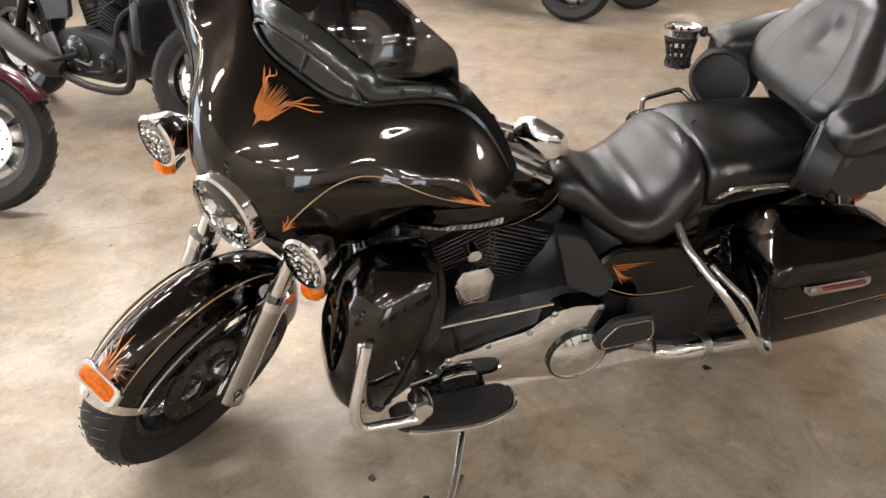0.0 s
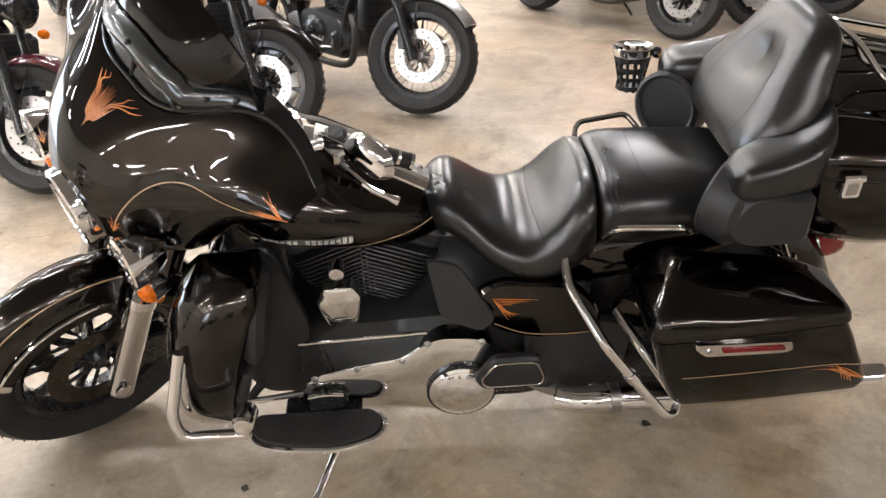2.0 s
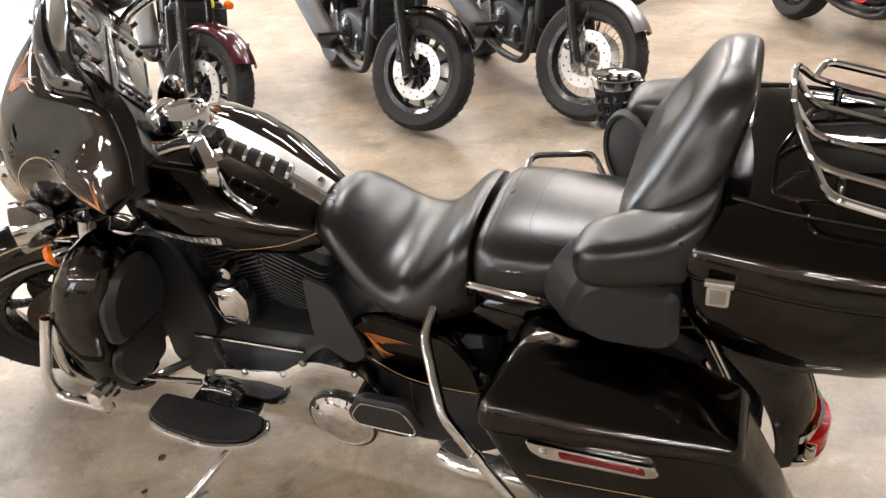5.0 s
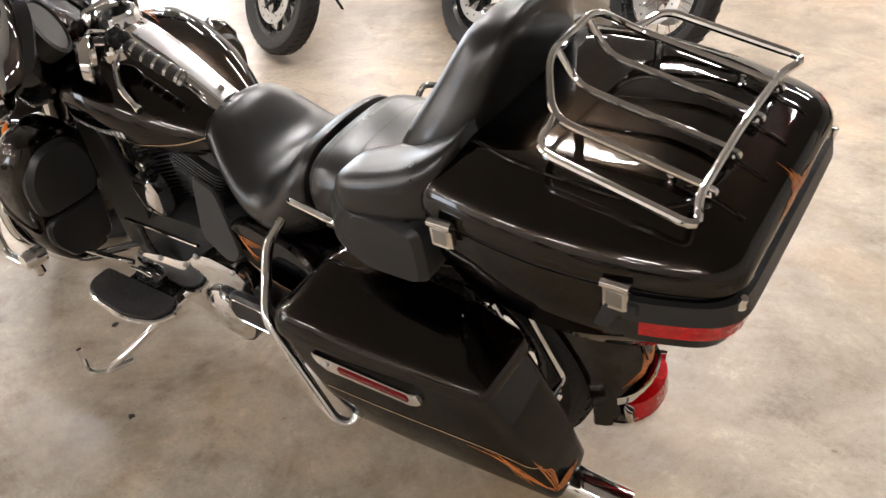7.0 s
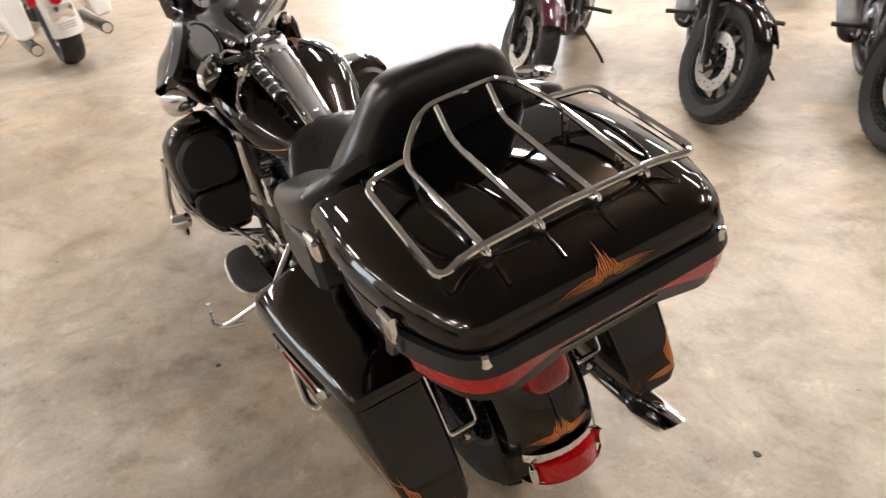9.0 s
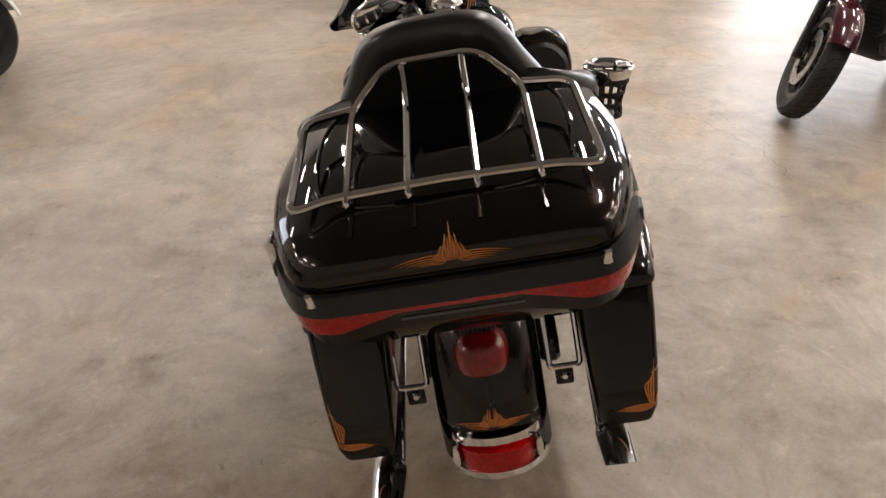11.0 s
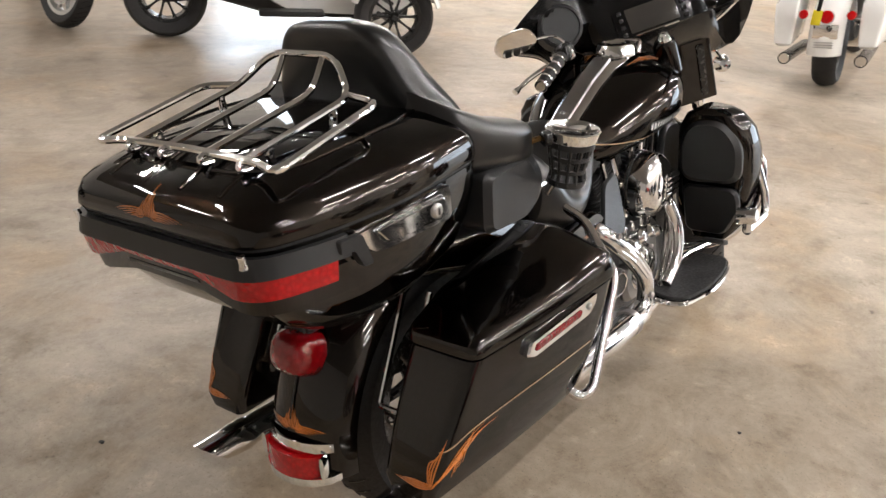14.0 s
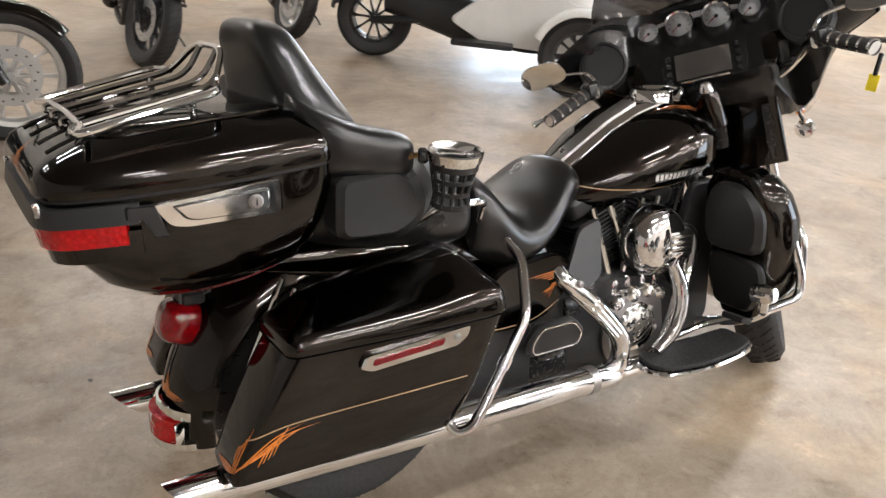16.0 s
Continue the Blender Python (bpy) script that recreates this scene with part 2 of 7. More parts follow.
def tube(pts, r, n=10, steps=5, closed=False, smooth=True):
    line = spline(pts, steps, closed) if smooth else [Vector(q) for q in pts]
    rings, side = [], None
    k = len(line)
    for i, q in enumerate(line):
        a, b = (line[(i - 1) % k], line[(i + 1) % k]) if closed else (line[max(i - 1, 0)], line[min(i + 1, k - 1)])
        d = (b - a).normalized()
        if side is None:
            side = d.orthogonal().normalized()
        side = (side - d * side.dot(d)).normalized()
        up = d.cross(side)
        rad = r(i / (k - 1)) if callable(r) else r
        rings.append([q + (side * math.cos(u) + up * math.sin(u)) * rad for u in (2 * math.pi * j / n for j in range(n))])
    return loft(rings, around=closed)


def bent(pts, r, bend=0.03, n=10):
    """A tube of straight runs with rounded bends."""
    p = [Vector(q) for q in pts]
    line = [p[0]]
    for a, b, c in zip(p, p[1:], p[2:]):
        u, w = (a - b), (c - b)
        k = min(bend, u.length * 0.45, w.length * 0.45)
        s, e = b + u.normalized() * k, b + w.normalized() * k
        line += [s * (1 - t) ** 2 + b * 2 * t * (1 - t) + e * t * t for t in (0, 0.25, 0.5, 0.75, 1)]
    return tube(line + [p[-1]], r, n, smooth=False)


def lathe(profile, centre, axis, n=32, arc=None):
    """A profile of (radius, along) turned round an axis."""
    c, d = Vector(centre), Vector(axis).normalized()
    s = d.orthogonal().normalized()
    u = d.cross(s)
    rings = []
    for j in range(n):
        a = 2 * math.pi * j / n
        w = s * math.cos(a) + u * math.sin(a)
        rings.append([c + w * r + d * h for r, h in profile])
    bm = loft(rings, cap=False, closed=False, around=True)
    bmesh.ops.remove_doubles(bm, verts=bm.verts, dist=1e-5)
    return bm


def disc(centre, axis, r, thick, bevel=0.004, n=28):
    h = thick / 2
    return lathe([(0, -h), (r - bevel, -h), (r, -h + bevel), (r, h - bevel), (r - bevel, h), (0, h)], centre, axis, n)


def rounded(poly, r, n=5):
    """A flat outline with its corners rounded: r one radius or one a corner."""
    out, k = [], len(poly)
    for i in range(k):
        a, b, c = (Vector(poly[(i + s) % k]) for s in (-1, 0, 1))
        u, w = a - b, c - b
        rad = r[i] if isinstance(r, (list, tuple)) else r
        q = min(rad, u.length * 0.48, w.length * 0.48)
        s, e = b + u.normalized() * q, b + w.normalized() * q
        out += [s * (1 - t) ** 2 + b * 2 * t * (1 - t) + e * t * t for t in (j / n for j in range(n + 1))]
    return out


def prism(outline, thick, to3d, bevel=0.004):
    """An outline (u, v) with thickness, laid into space by to3d(u, v, h); bevelled rims."""
    cx = sum(p[0] for p in outline) / len(outline)
    cy = sum(p[1] for p in outline) / len(outline)
    c = Vector((cx, cy))
    size = max((Vector(p[:2]) - c).length for p in outline)
    k = 1 - bevel / size
    h = thick / 2
    ins = [c + (Vector(p[:2]) - c) * k for p in outline]
    rings = [[to3d(p[0], p[1], z) for p in o] for o, z in ((ins, -h), (outline, -h + bevel), (outline, h - bevel), (ins, h))]
    return loft(rings)


def crown_plate(outline, v, thick, rise, s, bevel=0.004):
    """A side plate whose outer face swells outward by rise."""
    cx = sum(p[0] for p in outline) / len(outline)
    cy = sum(p[1] for p in outline) / len(outline)
    rows = [(1.0, -thick / 2), (1.0, thick / 2 - bevel), (0.985, thick / 2), (0.93, thick / 2 + rise * 0.25), (0.8, thick / 2 + rise * 0.52), (0.6, thick / 2 + rise * 0.78), (0.35, thick / 2 + rise * 0.94), (0.1, thick / 2 + rise)]
    return loft([[(cx + (p[0] - cx) * k, v + s * h, cy + (p[1] - cy) * k) for p in outline] for k, h in rows])


def soften(bm, times):
    """Evens out a padded shape."""
    for _ in range(times):
        bmesh.ops.smooth_vert(bm, verts=bm.verts, factor=0.5, use_axis_x=True, use_axis_y=True, use_axis_z=True)


def side_plate(outline, v, thick, bevel=0.004):
    return prism(outline, thick, lambda a, b, h: (a, v + h, b), bevel)


def block(c, s, bevel=0.006, m=None):
    x, y, z = (q / 2 for q in s)
    out = rounded([(-x, -y), (x, -y), (x, y), (-x, y)], min(bevel * 1.5, x * 0.4, y * 0.4), 2)
    bm = prism(out, s[2], lambda a, b, h: (c[0] + a, c[1] + b, c[2] + h), min(bevel, z * 0.4))
    if m is not None:
        bmesh.ops.transform(bm, matrix=Matrix.Translation(c) @ m @ Matrix.Translation(-Vector(c)), verts=bm.verts)
    return bm


def oval(x, cv, cw, hv, hw, p=2.0, n=28, tilt=0.0):
    """A superellipse across the bike at x."""
    out = []
    for j in range(n):
        a = 2 * math.pi * j / n
        ca, sa = math.cos(a), math.sin(a)
        dv = hv * math.copysign(abs(ca) ** (2 / p), ca)
        dw = hw * math.copysign(abs(sa) ** (2 / p), sa)
        out.append((x + dw * tilt, cv + dv, cw + dw))
    return out


def merge(*bms):
    """Welds pieces of one part into one mesh."""
    out = bmesh.new()
    for b in bms:
        me = bpy.data.meshes.new("join")
        b.to_mesh(me)
        b.free()
        out.from_mesh(me)
        bpy.data.meshes.remove(me)
    return out


def tree_of(bm):
    bmesh.ops.recalc_face_normals(bm, faces=bm.faces)
    bm.normal_update()
    return BVHTree.FromBMesh(bm)


def on_surface(tree, pts, way, lift=0.0012):
    way = Vector(way).normalized()
    out = []
    for p in pts:
        hit, nor, _, _ = tree.ray_cast(Vector(p) - way * 0.6, way)
        if hit is not None:
            if nor.dot(way) > 0:
                nor = -nor
            out.append((hit + nor * lift, nor))
    return out


def stripe(tree, pts, way, width=0.003, taper=False, steps=6):
    """A painted line that lies on a surface, found along a direction."""
    line = on_surface(tree, spline(pts, steps), way)
    bm = bmesh.new()
    if len(line) < 2:
        return bm
    prev = None
    for i, (q, nor) in enumerate(line):
        a, b = line[max(i - 1, 0)][0], line[min(i + 1, len(line) - 1)][0]
        side = (b - a).cross(nor)
        if side.length < 1e-9:
            continue
        k = width / 2 * (max(0.12, math.sin(math.pi * (0.08 + 0.92 * i / (len(line) - 1)))) if taper else 1)
        side = side.normalized() * k
        row = bm.verts.new(q - side), bm.verts.new(q + nor * 0.0004), bm.verts.new(q + side)
        if prev and (prev[1].co - row[1].co).length < 0.08:
            bm.faces.new((prev[0], prev[1], row[1], row[0]))
            bm.faces.new((prev[1], prev[2], row[2], row[1]))
        prev = row
    return bm


def flame(tree, at, lick, way, size, count=9, seed=1, spread=70, width=0.006):
    """A pinstriped flame: a fan of tapering licks from one root. lick: its main direction; all on a surface."""
    rnd = random.Random(seed)
    at, lick, way = Vector(at), Vector(lick).normalized(), Vector(way).normalized()
    cross = lick.cross(way).normalized()
    bms = []
    for i in range(count):
        a = radians(spread) * (2 * i / (count - 1) - 1)
        ln = size * (1.0 - 0.45 * abs(a) / radians(spread)) * rnd.uniform(0.75, 1.1)
        d = lick * math.cos(a) + cross * math.sin(a)
        e = lick * math.cos(a * 1.5) + cross * math.sin(a * 1.5)
        pts = [at - d * 0.08 * size, at + d * ln * 0.35, at + (d * 0.6 + lick * 0.25) * ln * 0.8, at + (e * 0.45 + d * 0.4 + lick * 0.2) * ln]
        bms.append(stripe(tree, pts, way, width * rnd.uniform(0.7, 1.2), True, 4))
    return bms


def paint_flame(tree, at, lick, way, size, count, seed, spread, width, parent, m=None):
    """Each lick of a flame is a painted line of its own."""
    for bm in flame(tree, at, lick, way, size, count, seed, spread, width):
        if bm.faces:
            part("flame_line", bm, ORANGE, parent, "", m)
        else:
            bm.free()


def crest(tree, at, up, way, h, w, parent, m=None):
    """A pinstriped crest: a spire of fine upright strokes with a wing of long strokes on each side."""
    at, up, way = Vector(at), Vector(up).normalized(), Vector(way).normalized()
    cross = up.cross(way).normalized()
    strokes = []
    for k in range(-6, 7):
        top = h * (1.0 - 0.12 * abs(k)) * (1.0 if k % 2 == 0 else 0.80)
        strokes.append(([at + cross * (0.0026 * k), at + cross * (0.0048 * k) + up * top * 0.45, at + cross * (0.0036 * k) + up * top], 0.0036))
    for s in (-1, 1):
        for j in range(5):
            lift, reach = 0.011 - 0.0036 * j, w * (1.0 - 0.11 * j)
            strokes.append(([at + cross * s * 0.010 + up * (lift * 0.6 + 0.002), at + cross * s * reach * 0.35 + up * lift, at + cross * s * reach * 0.7 + up * lift * 0.75, at + cross * s * reach + up * (lift * 0.4 - 0.003)], 0.0023))
    for pts, width in strokes:
        bm = stripe(tree, pts, way, width, True, 5)
        if bm.faces:
            part("flame_line", bm, ORANGE, parent, "", m)
        else:
            bm.free()


def root(name, m, label, category, group=""):
    ob = new(name)
    ob.empty_display_size = 0.1
    ob.matrix_world = m
    return tagged(ob, label, category, group)


# ---- hall ----
def slab(name, x0, x1, y0, y1, z0, z1, mat, label=""):
    bm = block(((x0 + x1) / 2, (y0 + y1) / 2, (z0 + z1) / 2), (x1 - x0, y1 - y0, z1 - z0), 0.004)
    return tagged(part(name, bm, mat), label, kind="structure")


XW, XE, YS, YN, HT = -13.0, 9.0, -11.0, 12.0, 4.6
slab("floor", XW - 0.2, XE + 0.2, YS - 0.2, YN + 0.2, -0.2, 0.0, CONCRETE, "worn beige concrete floor with stains and cracks")
slab("ceiling", XW - 0.2, XE + 0.2, YS - 0.2, YN + 0.2, HT, HT + 0.15, CEILMETAL, "grey sheet ceiling")
slab("wall_north", XW - 0.2, XE + 0.2, YN, YN + 0.2, 0, HT, WALLPAINT, "pale painted hall wall")
SX0, SX1, SH_ = -10.4, -7.2, 4.1
slab("wall_south", SX1, XE + 0.2, YS - 0.2, YS, 0, HT, WALLPAINT, "pale painted hall wall")
slab("wall_south_end", XW - 0.2, SX0, YS - 0.2, YS, 0, HT, WALLPAINT, "pale painted hall wall")
slab("wall_south_lintel", SX0, SX1, YS - 0.2, YS, SH_, HT, WALLPAINT, "pale painted wall above the open door")
slab("backdrop_south", SX0 - 5, SX1 + 5, YS - 3.05, YS - 3.0, -0.5, 7.0, DAYLIGHT, "bright daylight outside the open door")
slab("ground_south", SX0 - 5, SX1 + 5, YS - 3.0, YS - 0.2, -0.3, -0.02, CONCRETE, "concrete apron outside the door")
slab("wall_east", XE, XE + 0.2, YS, YN, 0, HT, WALLPAINT, "pale painted hall wall")
# the west wall has the open roller door
DY0, DY1, DH = 5.2, 10.6, 4.1
slab("wall_west", XW - 0.2, XW, YS, DY0, 0, HT, WALLPAINT, "pale painted hall wall")
slab("wall_west_end", XW - 0.2, XW, DY1, YN, 0, HT, WALLPAINT, "pale painted hall wall")
slab("wall_west_lintel", XW - 0.2, XW, DY0, DY1, DH, HT, WALLPAINT, "pale painted wall above the open door")
slab("backdrop", XW - 3.05, XW - 3.0, DY0 - 6, DY1 + 6, -0.5, 7.0, DAYLIGHT, "bright daylight outside the open door")
slab("ground", XW - 3.0, XW - 0.2, DY0 - 6, DY1 + 6, -0.3, -0.02, CONCRETE, "concrete apron outside the door")


def ceiling_light(x, y, along=True, tube_mat=None):
    r = root("ceiling_light", pose(x, y, HT, 0, 0, 0 if along else 90), "white strip light with a lit diffuser on the ceiling", "ceiling light", "ceiling lights")
    part("housing", block((0, 0, -0.035), (1.34, 0.20, 0.07), 0.01), WHITEPAINT, r)
    half = [(0.055 * math.cos(t), -0.072 - 0.03 * math.sin(t)) for t in (math.pi * k / 8 for k in range(9))]
    part("diffuser", loft([[(u, y_, z_) for y_, z_ in half] for u in (-0.64, -0.32, 0, 0.32, 0.64)]), tube_mat or TUBELIGHT, r, "lit diffuser")
    return r


for ly, ends in ((-8.4, 6), (-5.8, 6), (-3.0, -5), (2.0, 1), (4.8, 4), (7.4, 4), (10.0, 4)):
    for lx in (-11.4, -8.6, -5.8, -3.0, -0.2, 2.6, 5.4):
        if lx < ends and not (ly == -5.8 and -4 < lx < 1):
            ceiling_light(lx, ly, True, TUBECOOL if ly == 2.0 or lx in (-5.8, 2.6) else TUBELIGHT)


# ---- the touring motorcycle: x to its rear, y to its right side, z up, in its own leaned frame ----
LEAN = 8.5
bike = root("motorcycle", pose(0, 0, 0, LEAN, 0, 0), "black touring motorcycle with orange pinstriped flames leaning on its kickstand", "motorcycle")
HEAD, RAKE, TURN = Vector((-0.57, 0, 0.95)), radians(26), radians(40)
STEER = Matrix.Translation(HEAD) @ Matrix.Rotation(TURN, 4, Vector((math.sin(RAKE), 0, math.cos(RAKE)))) @ Matrix.Translation(-HEAD)
FX, RX, AX = -0.905, 0.73, 0.315  # axles


def tyre_profile(r, w, rim):
    """Half-round tread, shoulders and bead of a tyre of radius r, width w."""
    h = w / 2
    return [(rim, -h * 0.62), (rim + (r - rim) * 0.35, -h * 0.95), (r - (r - rim) * 0.32, -h), (r - (r - rim) * 0.10, -h * 0.72), (r - (r - rim) * 0.02, -h * 0.35), (r, 0),
            (r - (r - rim) * 0.02, h * 0.35), (r - (r - rim) * 0.10, h * 0.72), (r - (r - rim) * 0.32, h), (rim + (r - rim) * 0.35, h * 0.95), (rim, h * 0.62)]


def tread(c, r, w, n, m=None):
    """Slanted tread grooves round a tyre, as thin dark ribs proud of the rubber."""
    bms = []
    for i in range(n):
        a = 2 * math.pi * i / n
        for s in (-1, 1):
            pts = []
            for k in range(4):
                b = a + s * 0.03 * k
                v = s * w * (0.06 + 0.10 * k)
                rr = r * (1.003 - 0.55 * (v / r) ** 2 * (1.6 if k == 3 else 1.2))
                pts.append((c[0] + rr * math.cos(b), c[1] + v, c[2] + rr * math.sin(b)))
            bms.append(tube(pts, 0.0022, 4, 2))
    return merge(*bms)


def wheel(parent, cx, cz, r, w, rim_r, style="cast", m=None, rim_mat=None, disc_side=(-1, 1), disc_r=0.15, spokes=9, grooves=0, cy=0.0, disc_mat=None):
    rim_mat = rim_mat or BLACKMETAL
    c = Vector((cx, cy, cz))
    ax = (0, 1, 0)
    t = part("tyre", lathe(tyre_profile(r, w, rim_r), c, ax, 56), RUBBER, parent, "black rubber tyre", m)
    if grooves:
        tagged(part("tread", tread(c, r, w, grooves), BLACKMETAL, t, "dark tread grooves", m), kind="stuff")
    h = w * 0.32
    rim = part("rim", lathe([(rim_r + 0.006, -h - 0.004), (rim_r + 0.006, -h), (rim_r - 0.016, -h + 0.004), (rim_r - 0.028, 0), (rim_r - 0.016, h - 0.004), (rim_r + 0.006, h), (rim_r + 0.006, h + 0.004), (rim_r - 0.020, h), (rim_r - 0.036, 0), (rim_r - 0.020, -h)], c, ax, 48), rim_mat if style != "wire" else BLACKMETAL, parent, "", m)
    part("hub", lathe([(0, -0.055), (0.022, -0.055), (0.034, -0.04), (0.042, -0.02), (0.042, 0.02), (0.034, 0.04), (0.022, 0.055), (0, 0.055)], c, ax, 24), STEEL if style == "wire" else rim_mat, parent, "", m)
    for i in range(36 if style == "wire" else spokes):
        a = 2 * math.pi * i / (36 if style == "wire" else spokes)
        if style == "wire":
            s = 1 if i % 2 else -1
            b = a + (0.5 if i % 4 < 2 else -0.5)
            p0 = c + Vector((math.cos(b) * 0.036, s * 0.026, math.sin(b) * 0.036))
            p1 = c + Vector((math.cos(a) * (rim_r - 0.026), s * 0.006, math.sin(a) * (rim_r - 0.026)))
            part("spoke", tube([p0, p1], 0.0019, 5, 1), CHROME, rim, "", m)
        else:
            rings = []
            for f, hw, ht in ((0.03, 0.014, 0.022), (0.35, 0.009, 0.015), (0.75, 0.009, 0.012), (1.0, 0.015, 0.014)):
                rr = 0.034 + f * (rim_r - 0.060)
                d, s = Vector((math.cos(a), 0, math.sin(a))), Vector((-math.sin(a), 0, math.cos(a)))
                q = c + d * rr
                rings.append([q + s * hw * u + Vector((0, ht * k, 0)) for u, k in ((-1, -0.6), (-0.6, -1), (0.6, -1), (1, -0.6), (1, 0.6), (0.6, 1), (-0.6, 1), (-1, 0.6))])
            part("spoke", loft(rings), rim_mat, rim, "", m)
    for s in disc_side:
        y = s * (h + 0.014)
        dob = part("brake_disc", lathe([(disc_r * 0.62, y - 0.0025), (disc_r, y - 0.0025), (disc_r, y + 0.0025), (disc_r * 0.62, y + 0.0025), (disc_r * 0.62, y - 0.0025)], c, ax, 40), disc_mat or DISCSTEEL, parent, "steel brake disc", m)
        for i in range(6):
            a = 2 * math.pi * i / 6
            d = Vector((math.cos(a), 0, math.sin(a)))
            part("disc_carrier", tube([c + d * 0.03 + Vector((0, y * 0.9, 0)), c + d * disc_r * 0.68 + Vector((0, y, 0))], 0.006, 6, 1), rim_mat, dob, "", m)
        for i in range(18):
            a = 2 * math.pi * (i + 0.5) / 18
            q = c + Vector((math.cos(a), 0, math.sin(a))) * disc_r * (0.76 if i % 2 else 0.88) + Vector((0, y + s * 0.0026, 0))
            part("disc_hole", disc(q, ax, 0.0055, 0.0012, 0.0003, 8), BLACKMETAL, dob, "", m)


# front wheel, fork and fender turn with the bars
wheel(bike, FX, AX, 0.322, 0.135, 0.222, "cast", STEER, BLACKMETAL, (-1, 1), 0.148, 9, 48, 0.0, DARKDISC)
for s in (-1, 1):
    v = s * 0.125
    low, top = Vector((FX + 0.012, v, AX - 0.045)), Vector((-0.615, v, 0.94))
    mid = low.lerp(top, 0.50)
    d = (top - low).normalized()
    fork = part("fork_leg", tube([mid - d * 0.03, top], 0.0245, 16, 1), CHROME, bike, "chrome fork tube", STEER)
    part("slider", tube([low - d * 0.004, low, low + d * 0.01, low.lerp(mid, 0.3), low.lerp(mid, 0.6), mid - d * 0.012, mid], lambda u: 0.031 if u < 0.04 else 0.036, 18, 4), POLISHED, fork, "polished alloy fork slider", STEER)
    part("seal_collar", tube([mid - d * 0.016, mid + d * 0.012], 0.040, 18, 1), CHROME, fork, "", STEER)
    part("axle_nut", disc(low + Vector((0.0, s * 0.037, 0.045)), (0, 1, 0), 0.02, 0.016), CHROME, fork, "", STEER)
    part("brake_caliper", prism(rounded([(0, 0), (0.07, 0.01), (0.085, 0.11), (0.02, 0.14), (-0.015, 0.06)], 0.02), 0.055, lambda a, b, h, v=v: (FX + 0.10 + a, v * 0.80 + h, AX - 0.02 + b), 0.008), BLACKMETAL, bike, "black brake caliper", STEER)
    part("reflector", disc(low.lerp(top, 0.50) + Vector((0.03, s * 0.03, 0)), (0, 1, 0), 0.016, 0.008), AMBER, fork, "small amber reflector", STEER)


def arc_fender(cx, cz, r, a0, a1, hw, drop, thick=0.006, n=26, across=12, flare=0.0):
    """A fender round a wheel: from angle a0 to a1 (degrees, 0 to the rear, 90 up); sides drop inward by drop."""
    rings = []
    for i in range(n + 1):
        f = i / n
        a = radians(a0 + (a1 - a0) * f)
        d = Vector((math.cos(a), 0, math.sin(a)))
        dr = drop * (1 + flare * (1 - f))
        outer, inner = [], []
        for k in range(across + 1):
            u = -1 + 2 * k / across
            th = u * 1.45
            v = hw * math.sin(th) / math.sin(1.45)
            rad = r - dr * (1 - math.cos(th)) / (1 - math.cos(1.45))
            outer.append(Vector((cx, 0, cz)) + d * rad + Vector((0, v, 0)))
            inner.append(Vector((cx, 0, cz)) + d * (rad - thick) + Vector((0, v * 0.965, 0)))
        rings.append(outer + inner[::-1])
    return loft(rings)


ff = arc_fender(FX, AX, 0.358, 145, -2, 0.088, 0.10, flare=0.0)
ftree = tree_of(ff)
ffender = part("front_fender", ff, PAINT, bike, "glossy black front fender", STEER)
for s in (-1, 1):
    pts = [(FX + 0.335 * math.cos(radians(a)), s * 0.5, AX + 0.335 * math.sin(radians(a))) for a in range(142, 6, -10)]
    part("pinstripe", stripe(ftree, [(p[0], s * 0.07, p[2] + 0.0) for p in pts], (0, -s, -0.0001), 0.0035), GOLD, ffender, "thin gold pinstripe", STEER)
    rail = [(FX + 0.292 * math.cos(radians(a)), s * 0.0905, AX + 0.292 * math.sin(radians(a))) for a in range(143, 63, -8)]
    part("fender_trim", tube(rail, 0.0035, 6, 3), CHROME, ffender, "chrome side trim", STEER)
paint_flame(ftree, (FX - 0.255, 0.0, AX + 0.26), (0.9, 0, 0.75), (0.7, 0, -0.7), 0.10, 11, 3, 75, 0.006, ffender, STEER)
# lamp on the front fender's tip
tipa = radians(138)
tip = Vector((FX + 0.360 * math.cos(tipa), 0, AX + 0.360 * math.sin(tipa)))
part("fender_tip_trim", arc_fender(FX, AX, 0.3615, 147, 142.5, 0.0905, 0.10), CHROME, ffender, "chrome fender tip", STEER)
lampd, lampu = Vector((math.cos(tipa), 0, math.sin(tipa))), Vector((math.sin(tipa), 0, -math.cos(tipa)))
part("lamp_frame", loft([[tip + lampd * h + Vector((0, k * 0.068 * q, 0)) + lampu * (z * q) for k, z in ((-1, -0.016), (-0.86, -0.027), (0.86, -0.027), (1, -0.016), (1, 0.016), (0.86, 0.027), (-0.86, 0.027), (-1, 0.016))] for q, h in ((1.0, -0.010), (1.0, 0.001), (0.95, 0.004))]), CHROME, ffender, "chrome frame of the lamp", STEER)
for k in (-0.008, 0.008):
    part("lamp_rib", tube([tip + lampd * 0.0125 + Vector((0, -0.044, 0)) + lampu * k, tip + lampd * 0.0125 + Vector((0, 0.044, 0)) + lampu * k], 0.003, 6, 1), AMBER, ffender, "", STEER)
